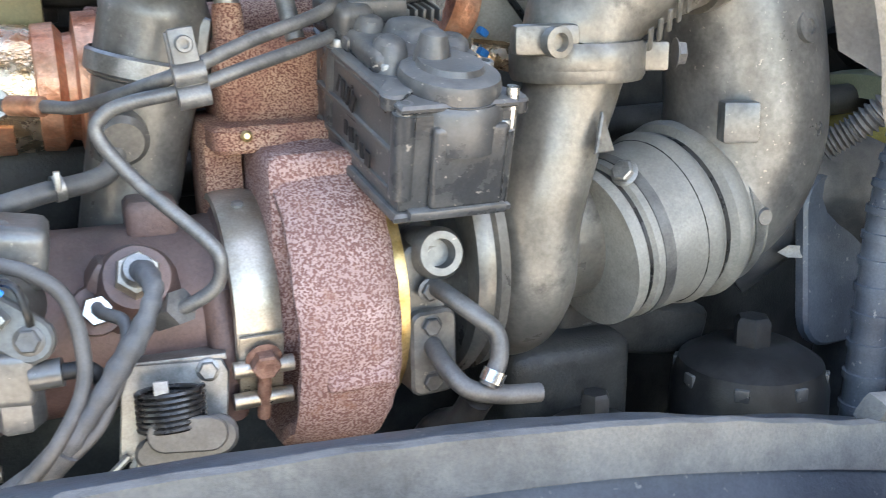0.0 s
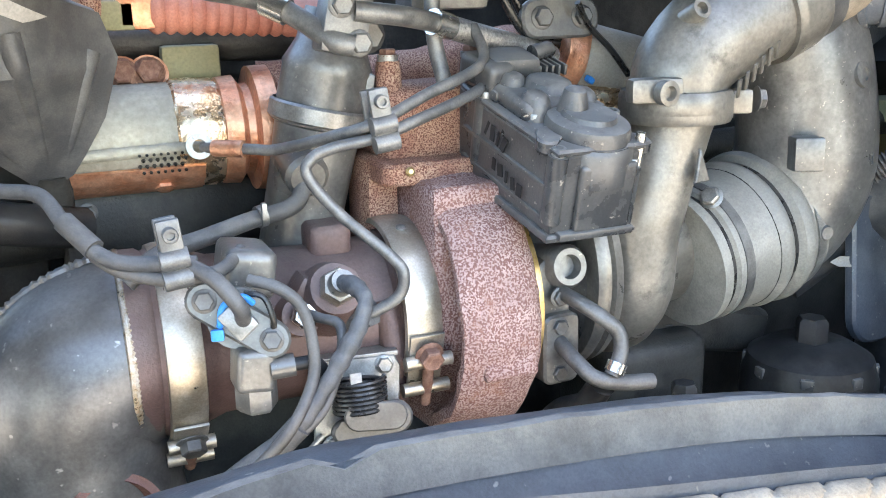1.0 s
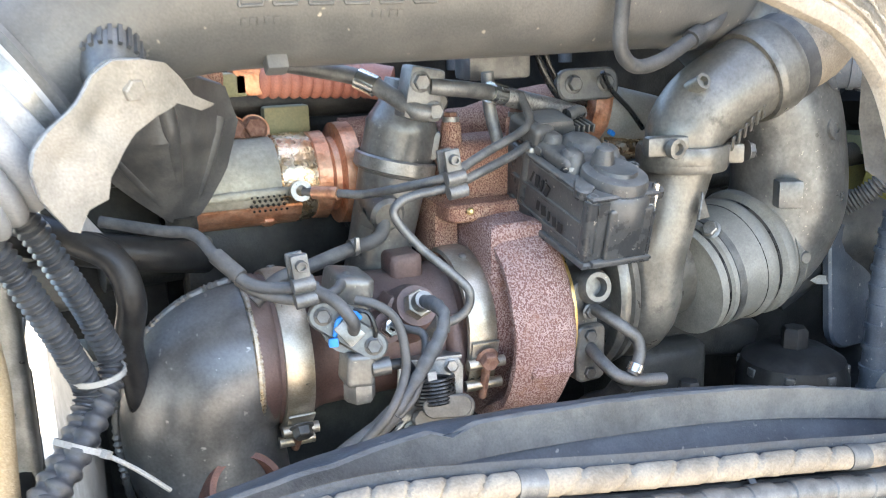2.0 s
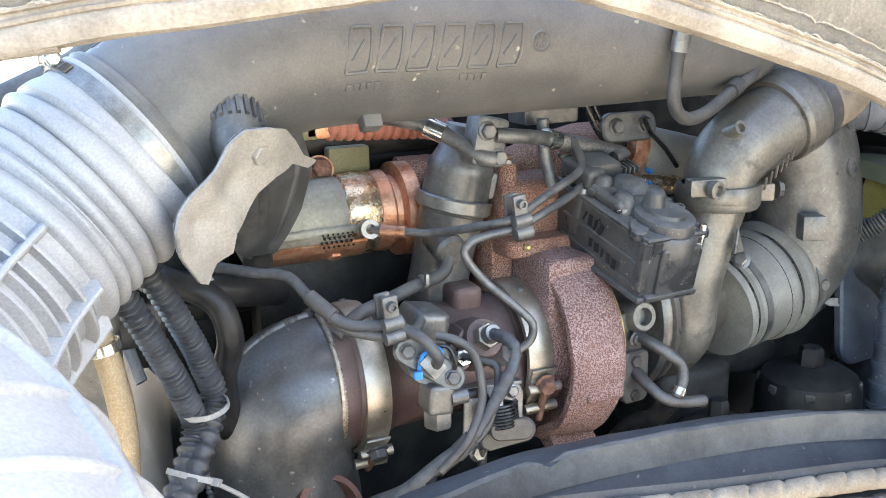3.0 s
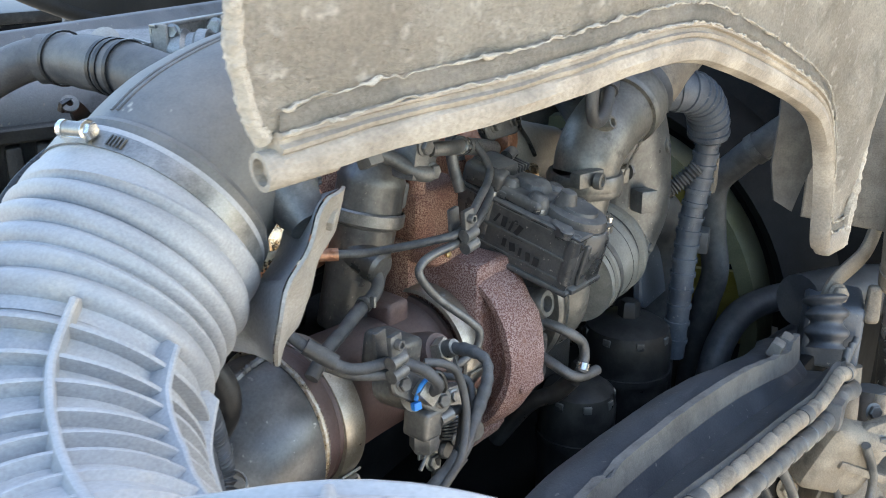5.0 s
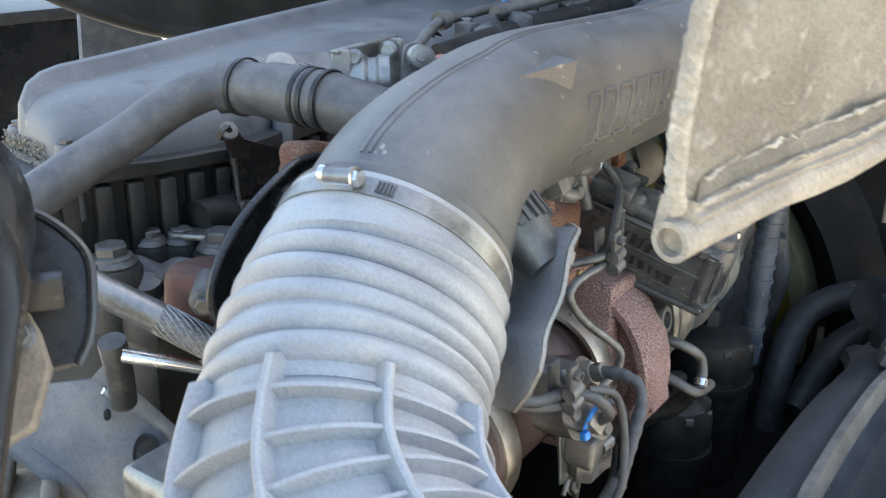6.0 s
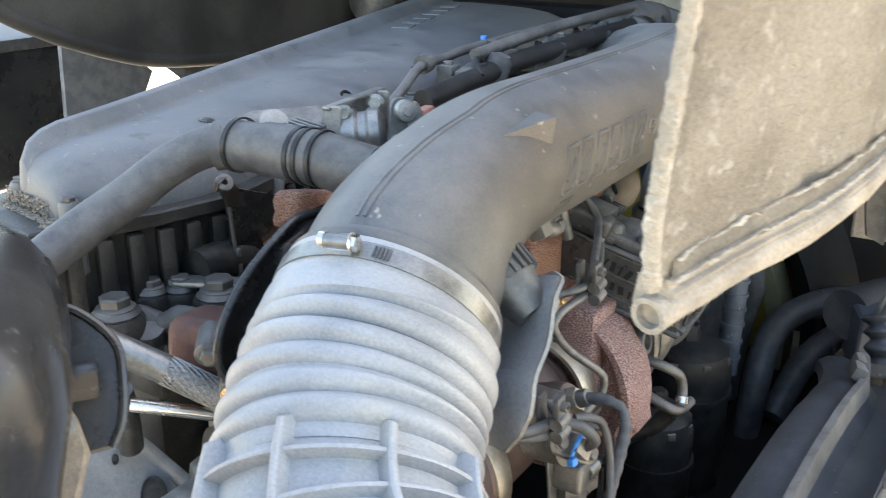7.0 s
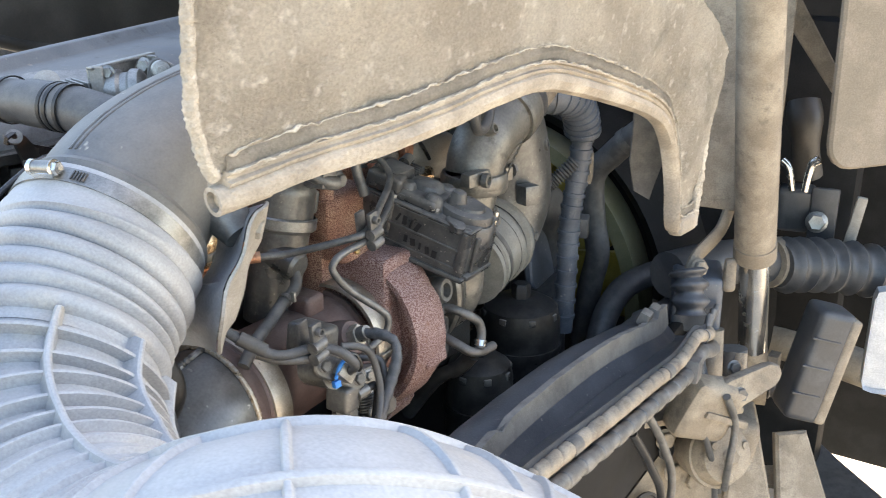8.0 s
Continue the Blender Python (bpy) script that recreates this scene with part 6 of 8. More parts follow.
part("blue_plug", box((0.006, 0.006, 0.006), pose(-0.006, 0.160, 1.779), 0.0015), M_BLUE, rail)
far = thing("engine_top_hose", (0.42, 0.1, 1.72), "dusty hoses and pipes at the far end of the engine", "hose")
part("hose", sweep([(0.30, 0.16, 1.73), (0.38, 0.13, 1.765), (0.48, 0.12, 1.74), (0.52, 0.13, 1.65)], 0.024, 18, 8), M_HOSE, far)
part("pipe", sweep([(0.30, 0.0, 1.77), (0.33, 0.02, 1.70), (0.31, 0.03, 1.60)], 0.009, 12), M_HOSE, far)
part("block", box((0.10, 0.08, 0.09), pose(0.62, 0.16, 1.75), 0.012), M_EARTH, far)
sw = thing("sensor_wire_loop", (0.12, -0.06, 1.66), "grey wire looping below the intake pipe", "cable")
part("wire", sweep([(0.024, -0.108, 1.80), (0.016, -0.107, 1.745), (0.011, -0.105, 1.700), (0.012, -0.104, 1.668), (0.030, -0.100, 1.653), (0.062, -0.092, 1.656), (0.112, -0.070, 1.672), (0.160, -0.050, 1.690), (0.185, -0.03, 1.735)], 0.0068, 12), M_HOSE, sw)
part("joint", sweep([(0.112, -0.070, 1.672), (0.128, -0.063, 1.678)], 0.0095, 12, 2), M_HOSE, sw)
part("joint", sweep([(0.0155, -0.107, 1.738), (0.013, -0.106, 1.718)], 0.0092, 12, 2), M_STEEL, sw)

# ---------------------------------------------------------------- cab side: dirty panel with its rolled lip
panel = thing("cab_side_panel", (-0.2, -0.29, 1.75), "dirt-caked beige panel with a rolled rubber lip", "panel")
LIP = [(-0.580, 1.757), (-0.53, 1.766), (-0.465, 1.773), (-0.41, 1.780), (-0.357, 1.786), (-0.30, 1.788), (-0.25, 1.781), (-0.15, 1.756), (-0.07, 1.734), (0.0, 1.713), (0.055, 1.690), (0.088, 1.660), (0.108, 1.625), (0.122, 1.585), (0.127, 1.558), (0.138, 1.540), (0.160, 1.534), (0.190, 1.534)]
SKEW = [(-0.64, -0.254), (-0.58, -0.268), (-0.5, -0.305), (-0.38, -0.328), (-0.25, -0.333), (-0.1, -0.324), (0.05, -0.314), (0.25, -0.316)]
TOPS = [(-0.9, 2.04), (-0.10, 2.04), (0.02, 1.90), (0.086, 1.815), (0.15, 1.782), (0.185, 1.750), (0.25, 1.73)]


def ease(x, table):
    for (a, p), (b, q) in zip(table, table[1:]):
        if x <= b:
            f = max(0.0, (x - a) / (b - a))
            return p + (q - p) * f
    return table[-1][1]


def panel_y(x):
    return (ease(x - 0.05, SKEW) + ease(x, SKEW) + ease(x + 0.05, SKEW)) / 3


lipline = curve_points([(x, panel_y(x), z) for x, z in LIP], 6)
bm = bmesh.new()
NV = 26
cols = []
for p in lipline:
    top = ease(p.x, TOPS)
    col = []
    for k in range(NV + 1):
        s = k / NV
        z = p.z + 0.012 + (top - p.z - 0.012) * s ** 1.3
        lean = 0.021 * max(0.0, 1 - (p.x + 0.58) / 0.10) * min(1.0, max(0.0, z - p.z - 0.008) / 0.045) ** 0.6
        col.append(bm.verts.new((p.x - lean, panel_y(p.x) - 0.004 + 0.0035 * noise.noise(Vector((p.x * 18, 0, z * 18))) + 0.0022 * noise.noise(Vector((p.x * 60, 2, z * 60))) - 0.03 * s, z)))
    cols.append(col)
for a, b in zip(cols, cols[1:]):
    for k in range(NV):
        bm.faces.new((a[k], b[k], b[k + 1], a[k + 1]))
bmesh.ops.solidify(bm, geom=bm.faces[:], thickness=0.012)
part("board", bm, M_FELT, panel)


bm = bmesh.new()
prev = None
MOULD = [(0.008, 0.0), (0.007, -0.009), (-0.001, -0.0125), (-0.009, -0.010), (-0.0125, -0.003), (-0.0115, 0.004), (-0.0095, 0.007), (-0.0110, 0.009), (-0.0118, 0.0125), (-0.0090, 0.0145), (-0.0085, 0.0185), (-0.0115, 0.0205), (-0.0115, 0.0235), (-0.006, 0.0255), (0.006, 0.0255)]
for i, q in enumerate(lipline):
    row = []
    for k, (dy, dz) in enumerate(MOULD):
        w = 0.0006 * noise.noise(Vector((q.x * 45, k * 0.7, q.z * 20))) + 0.0004 * noise.noise(Vector((q.x * 140, k * 1.7, 3)))
        row.append(bm.verts.new(q + Vector((0, dy + w, (dz if dz < 0 else dz * 0.55) + w))))
    if prev:
        for k in range(len(MOULD)):
            j = (k + 1) % len(MOULD)
            bm.faces.new((prev[k], prev[j], row[j], row[k]))
    else:
        bm.faces.new(row)
    prev = row
bm.faces.new(prev)
part("lip", bm, M_LIP, panel, "moulded rubber lip caked with dirt")
bm = bmesh.new()
prev = None
for q in lipline:
    row = []
    for k in range(7):
        f = k / 6
        w = 0.0016 * noise.noise(Vector((q.x * 40, f * 3, 11)))
        row.append(bm.verts.new(q + Vector((0, -0.0085 - 0.0012 * math.sin(math.pi * f) + w, 0.0125 + 0.0125 * f))))
    if prev:
        for k in range(6):
            bm.faces.new((prev[k], prev[k + 1], row[k + 1], row[k]))
    prev = row
bmesh.ops.solidify(bm, geom=bm.faces[:], thickness=0.003)
part("bare_band", bm, M_BARE, panel, "bare grey rubber band over the lip")
for lift, seed in ((0.0130, 1.0), (0.0250, 5.0)):
    line = []
    for k in range(len(lipline) * 4):
        f = k / 4
        a, b = lipline[int(f)], lipline[min(int(f) + 1, len(lipline) - 1)]
        q = a.lerp(b, f - int(f))
        line.append(q + Vector((0, -0.0112 + 0.0012 * noise.noise(Vector((q.x * 60, seed, 0))), lift + 0.0022 * noise.noise(Vector((q.x * 70, seed, 3))) + 0.0016 * noise.noise(Vector((q.x * 240, seed, 6))))))
    bm = sweep(line, lambda s, a: max(0.0002, 0.0006 + 0.0016 * noise.noise(Vector((s * 90, seed, 0))) + 0.0009 * noise.noise(Vector((s * 420, seed + math.cos(a), 0)))), 9, raw=True)
    part("dirt_crust", bm, M_CRUST, panel, "pale crust of dried dirt")
part("rolled_end", sweep([lipline[0] + Vector((-0.006, -0.002, -0.004)), lipline[0] + Vector((0.03, -0.010, 0.0))], 0.0092, 20, 3, hollow=0.3), M_LIP, panel, "open rolled end of the lip")
edge = []
for k in range(170):
    z = 1.767 + k * 0.0017
    edge.append(Vector((-0.5800 - 0.021 * min(1.0, max(0.0, z - 1.765) / 0.045) ** 0.6 + 0.0006 * noise.noise(Vector((0, 0, z * 260))) + 0.002 * noise.noise(Vector((4, 0, z * 40))), panel_y(-0.583) - 0.003 - 0.03 * (k / 170), z)))
part("frayed_edge", sweep(edge, lambda s, a: 0.0042 + 0.0008 * noise.noise(Vector((s * 45, math.cos(a) * 3, math.sin(a) * 3))) + 0.0013 * noise.noise(Vector((s * 400, math.cos(a) * 6, math.sin(a) * 6))), 12, raw=True), M_FELT, panel, "frayed fibrous edge")
edge = []
for k in range(60):
    z = 1.525 + k * 0.0038
    edge.append(Vector((0.193 + 0.003 * noise.noise(Vector((7, 0, z * 80))), panel_y(0.19) - 0.008 - 0.01 * (k / 60), z)))
part("frayed_edge", sweep(edge, lambda s, a: 0.007 + 0.003 * noise.noise(Vector((s * 120, math.cos(a) * 2, math.sin(a) * 2))), 12, raw=True), M_FELT, panel)
part("lip_foot", box((0.062, 0.02, 0.026), pose(0.168, panel_y(0.17) - 0.004, 1.534, 0, 6, 0), 0.008, 3), M_LIP, panel)
flap = thing("rubber_flap", (0.2, -0.25, 1.58), "dusty grey rubber flap hanging inside the panel", "flap")
part("flap", fine_sheet([(-0.012, 0.07), (0.03, 0.07), (0.034, 0.0), (0.016, -0.062), (-0.004, -0.05), (-0.012, -0.01)], along((0.150, -0.262, 1.622), (-0.80, -0.60, 0.1)), 0.005, lambda c: Vector((c.x, c.y, 0.008 * math.sin(c.y * 30)))), M_TORN, flap)

# ---------------------------------------------------------------- channel below, with its wrapped conduit
gut = thing("wing_channel", (0.05, -0.31, 1.33), "dusty black plastic channel with a torn rubber edge", "channel")
GI = [(-0.48, -0.283, 1.395), (-0.40, -0.282, 1.416), (-0.32, -0.281, 1.428), (-0.235, -0.280, 1.436), (-0.11, -0.279, 1.430), (0.01, -0.279, 1.418), (0.12, -0.279, 1.398), (0.19, -0.279, 1.382), (0.25, -0.272, 1.366), (0.31, -0.260, 1.350), (0.357, -0.246, 1.335)]
GO = [(-0.48, -0.352, 1.425), (-0.40, -0.351, 1.438), (-0.32, -0.350, 1.443), (-0.235, -0.350, 1.433), (-0.11, -0.350, 1.413), (0.01, -0.350, 1.396), (0.12, -0.350, 1.380), (0.19, -0.348, 1.384), (0.25, -0.343, 1.362), (0.31, -0.333, 1.338), (0.365, -0.318, 1.316)]
GO = [(x, y + 0.010, z) for x, y, z in GO]
gi, go = curve_points([(x, y, z - 0.005) for x, y, z in GI], 6), curve_points(GO, 6)
bm = bmesh.new()
rows = []
for i, (a, b) in enumerate(zip(gi, go)):
    wob = 0.003 * noise.noise(Vector((a.x * 25, 3, 0)))
    rows.append([bm.verts.new(q) for q in (a + Vector((0, 0, wob - 0.004)), a + Vector((0, -0.004, -0.026)), a.lerp(b, 0.3) + Vector((0, 0, -0.040)), a.lerp(b, 0.62) + Vector((0, 0, -0.032)), b + Vector((0, 0.004, -0.006)), b, b + Vector((0, -0.004, -0.018)))])
for a, b in zip(rows, rows[1:]):
    for k in range(6):
        bm.faces.new((a[k], a[k + 1], b[k + 1], b[k]))
bmesh.ops.solidify(bm, geom=bm.faces[:], thickness=0.0025)
part("trough", bm, M_GUTTER, gut)
bm = bmesh.new()
prev = None
for i, a in enumerate(gi):
    h = -0.001 + 0.003 * noise.noise(Vector((a.x * 30, 9, 0))) + (0.010 if a.x > 0.24 and a.x < 0.33 else 0) - (0.007 if -0.245 < a.x < -0.228 else 0)
    row = [bm.verts.new(a + Vector((0, 0.004, -0.03))), bm.verts.new(a + Vector((0, 0.006, h))), bm.verts.new(a + Vector((0, -0.0025, h + 0.001))), bm.verts.new(a + Vector((0, -0.0068, -0.024)))]
    if prev:
        for k in range(3):
            bm.faces.new((prev[k], prev[k + 1], row[k + 1], row[k]))
    prev = row
part("torn_edge", bm, M_TORN, gut, "torn dusty brown-black rubber edge")
bm = bmesh.new()
prev = None
for i, a in enumerate(gi):
    w = 0.004 * noise.noise(Vector((a.x * 14, 4, 0)))
    row = [bm.verts.new(a + Vector((0, 0.007, -0.012))), bm.verts.new(a + Vector((0, 0.022, -0.009 + 0.4 * w))), bm.verts.new(a + Vector((0, 0.040, -0.013 + w))), bm.verts.new(a + Vector((0, 0.052, -0.022 + w))), bm.verts.new(a + Vector((0, 0.056, -0.040)))]
    if prev:
        for k in range(4):
            bm.faces.new((prev[k], prev[k + 1], row[k + 1], row[k]))
    prev = row
bmesh.ops.solidify(bm, geom=bm.faces[:], thickness=0.003)
part("inner_apron", bm, M_GUTTER, gut, "dusty inner apron of the channel in a sky-blue tint")
for x0 in (0.205, 0.262):
    q = min(gi, key=lambda p: abs(p.x - x0))
    part("tab", rough_up(box((0.05, 0.016, 0.018), pose(q.x, q.y + 0.010, q.z + 0.004, 20, 14, 12), 0.005, 2), 0.002, 60), M_TORN, gut, "torn dusty rubber tab")
cd = thing("wrapped_conduit", (0.0, -0.37, 1.37), "sandy spiral-wrapped conduit along the channel", "conduit")
cl = [q + Vector((0, -0.006, -0.0145)) for q in go]
fine_cl = [a.lerp(b, k / 8) for a, b in zip(cl, cl[1:]) for k in range(8)]


def taped(s, a):
    """A taped conduit: overlapping turns meet in a narrow slanting groove."""
    f = (s * 34 + a / (2 * math.pi)) % 1.0
    return 0.0086 + 0.0006 * f - 0.0030 * max(0.0, 1 - min(f, 1 - f) / 0.09) + 0.0004 * noise.noise(Vector((s * 60, math.cos(a), math.sin(a))))


part("conduit", sweep(fine_cl, taped, 22, raw=True), M_EARTH, cd)
for k in (40, 150, 260, 370):
    if k + 9 < len(fine_cl):
        part("tape_band", sweep([fine_cl[k], fine_cl[k + 4], fine_cl[k + 8]], 0.0099, 18, 4), M_TUBE, cd, "grey tape band")
cd2 = thing("cable_bundle", (0.0, -0.40, 1.34), "dusty dark cables strapped below the channel", "cables")
row2 = [q + Vector((0, -0.014, -0.036)) for q in go]
part("ribbed_conduit", sweep(row2, 0.0086, 16, raw=True), M_TUBE, cd2, "grey segmented conduit")
rfr = frames(row2)
for i in range(2, len(rfr) - 2, 2):
    p, t, u, v = rfr[i]
    part("segment", lathe([(0.0084, -0.0125), (0.0098, -0.0115), (0.0102, 0.0), (0.0098, 0.0115), (0.0084, 0.0125)], along(p, t), 18, closed=True), M_TUBE, cd2)
q = min(row2, key=lambda p: abs(p.x - 0.15))
part("clip_block", box((0.036, 0.026, 0.032), pose(q.x, q.y, q.z, 0, 12, 8), 0.006, 2), M_HOSE, cd2, "grey plastic clip")
for dy, dz, r, mat_ in ( (0.004, -0.036, 0.005, M_HOSE), (-0.004, -0.050, 0.006, M_DULL)):
    part("cable", sweep([q + Vector((0, dy + 0.004 * noise.noise(Vector((q.x * 9, dz * 90, 0))), dz + 0.006 * noise.noise(Vector((q.x * 7, dz * 50, 4))))) for q in go], r, 12, raw=True), mat_, cd2)
for i in range(4, len(go) - 4, 8):
    q = go[i] + Vector((0, 0.004, -0.039))
    part("strap", ring_band(0.013, 0.006, 0.0015, along(q, (1, 0, -0.15)), 16), M_GUTTER, cd2)

# ---------------------------------------------------------------- oil filters and pipes low at the compressor side
def canister(at, r, h, label):
    c = thing("oil_filter", (at[0], at[1], at[2] - h), label, "filter", "oil filters")
    m = pose(*at)
    part("shell", lathe([(0.0, -h), (r * 0.96, -h), (r, -0.03), (r * 0.99, -0.008), (r * 0.90, 0.012), (r * 0.6, 0.024), (0.0, 0.027)], m, 40), M_RUBBER, c)
    part("rim", ring_band(r * 0.99, 0.010, 0.004, m @ Matrix.Translation((0, 0, -0.055)), 40), M_RUBBER, c)
    part("hexagon", lathe([(r * 0.24, 0.02), (r * 0.24, 0.046), (r * 0.19, 0.050), (0, 0.050)], m, 6), M_RUBBER, c)
    for k in range(8):
        a = 2 * math.pi * k / 8
        part("rib", box((0.006, 0.012, 0.012), m @ pose(r * 0.92 * math.cos(a), r * 0.92 * math.sin(a), 0.002, 0, 0, math.degrees(a)), 0.002), M_ACT, c)


canister((0.322, -0.015, 1.283), 0.066, 0.30, "black oil filter housing with a hexagon on its dusty cap")
canister((0.160, -0.03, 1.250), 0.052, 0.30, "black oil filter housing with a dusty round cap")
low = thing("lower_casting", (0.2, 0.05, 1.2), "oily dark casting below the compressor", "casting")
part("block", rough_up(box((0.12, 0.10, 0.10), pose(0.17, 0.07, 1.27), 0.02, 3), 0.003, 30), M_ENGINE, low)
part("arm", rough_up(box((0.16, 0.08, 0.05), pose(0.25, 0.09, 1.31, 0, 12, 0), 0.015, 3), 0.002, 30), M_ENGINE, low)
for x, z in ((0.14, 1.325), (0.2, 1.325)):
    bolt(low, (x, 0.06, z), (0, -0.2, 1), 0.009, M_DULL)
duct2 = thing("coolant_duct", (0.48, 0.08, 1.25), "dusty dark green-grey coolant pipe bend", "pipe")
part("bend", sweep([(0.36, 0.10, 1.36), (0.43, 0.07, 1.415), (0.50, 0.05, 1.40), (0.535, 0.05, 1.33), (0.54, 0.06, 1.2), (0.54, 0.06, 1.0)], 0.055, 24, 8), M_HOSE, duct2)
part("flange_plate", slab(rounded(0.15, 0.16, 0.03), 0.014, along((0.47, 0.03, 1.36), (0.1, -1, 0.1)), 0.003), M_GUTTER, duct2)
lf = thing("dry_leaf", (0.391, 0.0, 1.366), "dry pale curled leaf caught on the pipe", "leaf")
part("blade", fine_sheet([(-0.016, 0.0), (-0.006, 0.006), (0.006, 0.005), (0.016, -0.002), (0.004, -0.006), (-0.008, -0.005)], along((0.392, 0.018, 1.372), (-0.3, -0.9, 0.3)), 0.0006, lambda c: Vector((c.x, c.y, 60 * c.y * c.y)), 0.004), M_SHIELD, lf)

# ---------------------------------------------------------------- wiring conduits and hoses toward the radiator
cl1 = thing("cable_conduit", (0.43, -0.05, 1.3), "dusty split wiring conduit with a ribbed cover", "conduit")
CP = [(0.30, 0.02, 1.625), (0.345, -0.045, 1.640), (0.40, -0.06, 1.62), (0.435, -0.06, 1.57), (0.437, -0.055, 1.50), (0.425, -0.05, 1.42), (0.42, -0.05, 1.33), (0.415, -0.05, 1.22)]
part("conduit", sweep(CP, lambda s, a: 0.028 if s < 0.45 else 0.017, 18, 8), M_GUTTER, cl1)
cfr = frames(curve_points(CP, 8))
for i in range(2, len(cfr) - 2, 2):
    p, t, u, v = cfr[i]
    r = 0.028 if i / (len(cfr) - 1) < 0.45 else 0.017
    part("ridge", lathe([(r - 0.002, -0.004), (r + 0.0022, -0.003), (r + 0.0022, 0.003), (r - 0.002, 0.004)], along(p, t), 20, closed=True), M_GUTTER, cl1)
part("plug_box", box((0.045, 0.035, 0.05), pose(0.465, -0.05, 1.50, 0, 0, 20), 0.006), M_EARTH, cl1)
part("plug_box", box((0.035, 0.03, 0.035), pose(0.455, -0.055, 1.40, 0, 0, 20), 0.004), M_HOSE, cl1)
part("corrugated_lead", sweep([(0.385, -0.01, 1.47), (0.405, -0.03, 1.49), (0.425, -0.055, 1.52)], lambda s, a: 0.011 + 0.002 * math.sin(s * 100), 14, 30), M_HOSE, cl1)
hs = thing("coolant_hose", (0.63, 0.0, 1.2), "dusty grey coolant hose with a clamp", "hose")
part("hose", sweep([(0.72, -0.20, 1.63), (0.66, -0.145, 1.585), (0.62, -0.095, 1.54), (0.62, -0.04, 1.486), (0.62, -0.006, 1.440), (0.62, -0.011, 1.357), (0.62, -0.023, 1.292), (0.62, -0.011, 1.22), (0.62, 0.0, 1.10), (0.60, 0.0, 0.95)], 0.023, 20, 8), M_HOSE, hs)
part("clamp", ring_band(0.023, 0.016, 0.003, along((0.62, -0.068, 1.514), (0, -1, 0.9)), 24), M_DULL, hs)
bh = thing("radiator_hose", (0.7, -0.1, 1.1), "smooth blue-black radiator hose bending down", "hose")
part("clamp", ring_band(0.0240, 0.012, 0.002, along((0.75, -0.114, 1.232), (1, -0.25, -0.12)), 24), M_DULL, bh)
part("end_sleeve", sweep([(0.95, -0.15, 1.19), (1.05, -0.16, 1.17)], 0.028, 18, 3), M_RUBBER, bh)
part("hose", sweep([(0.505, -0.07, 1.06), (0.515, -0.075, 1.15), (0.55, -0.075, 1.205), (0.62, -0.078, 1.232), (0.70, -0.10, 1.238), (0.79, -0.122, 1.225), (0.95, -0.15, 1.19), (1.05, -0.16, 1.17)], 0.0235, 20, 10), M_CORR, bh)
bh2 = thing("radiator_hose", (0.8, -0.1, 1.05), "black rubber hose beside the fan shroud", "hose")
part("clamp", ring_band(0.0245, 0.012, 0.002, along((0.72, -0.136, 1.160), (1, -0.25, 0.3)), 24), M_DULL, bh2)
part("hose", sweep([(0.56, -0.10, 1.08), (0.66, -0.12, 1.15), (0.78, -0.15, 1.165), (0.95, -0.17, 1.13)], 0.024, 18, 8), M_CORR, bh2)
fan = thing("cooling_fan", (0.95, 0.38, 0.75), "olive-yellow engine fan in a dark round shroud", "fan")
FM = about_x(0.80, 0.325, 1.10)
part("fan_ring", lathe([(0.355, -0.03), (0.385, -0.03), (0.39, 0.0), (0.385, 0.05), (0.355, 0.05)], FM, 72, closed=True), M_GREEN, fan, "faded olive fan ring")
for k in range(11):
    m = FM @ Matrix.Rotation(2 * math.pi * k / 11, 4, "Z") @ pose(0.225, 0, 0.02, 22, 0, 0)
    part("blade", box((0.28, 0.20, 0.008), m, 0.003), M_FAN, fan)
part("hub", lathe([(0.10, -0.05), (0.10, 0.07), (0, 0.07)], FM, 32), M_BLACK, fan)
part("shroud", lathe([(0.40, 0.04), (0.44, -0.02), (0.50, 0.10), (0.62, 0.14), (0.60, 0.16), (0.48, 0.14), (0.41, 0.10)], FM, 72, closed=True), M_DEEP, fan, "black fan shroud")
rad = thing("radiator", (1.06, 0.35, 0.7), "near-black radiator behind the fan", "radiator")
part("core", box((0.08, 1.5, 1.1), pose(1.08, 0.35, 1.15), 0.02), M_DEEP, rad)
part("hanging_hose", sweep([(0.92, -0.02, 1.62), (0.90, -0.02, 1.53), (0.91, -0.03, 1.45), (0.95, -0.05, 1.40), (1.0, -0.08, 1.38)], 0.012, 12), M_RUBBER, rad)

# ---------------------------------------------------------------- suspension side: damper, panels, pipes, frame
st = thing("cab_damper", (0.50, -0.36, 1.10), "dusty cab damper with a bright rod and lower eye", "damper")
ST, SBT = Vector((0.262, -0.350, 1.965)), Vector((0.620, -0.330, 1.117))
sdir = (SBT - ST).normalized()
part("dust_tube", sweep([ST, ST + sdir * 0.61], 0.0318, 32, 3), M_EARTH, st, "sandy upper dust tube")
part("rim", sweep([ST + sdir * 0.602, ST + sdir * 0.630], 0.0335, 32, 2), M_EARTH, st)
part("body", sweep([ST + sdir * 0.60, ST + sdir * 0.85], 0.0245, 32, 3), M_CHROME, st, "bright cylinder body")
part("shoulder", sweep([ST + sdir * 0.84, ST + sdir * 0.885], lambda s, a: 0.0245 + 0.003 * s, 24, 6), M_EARTH, st)
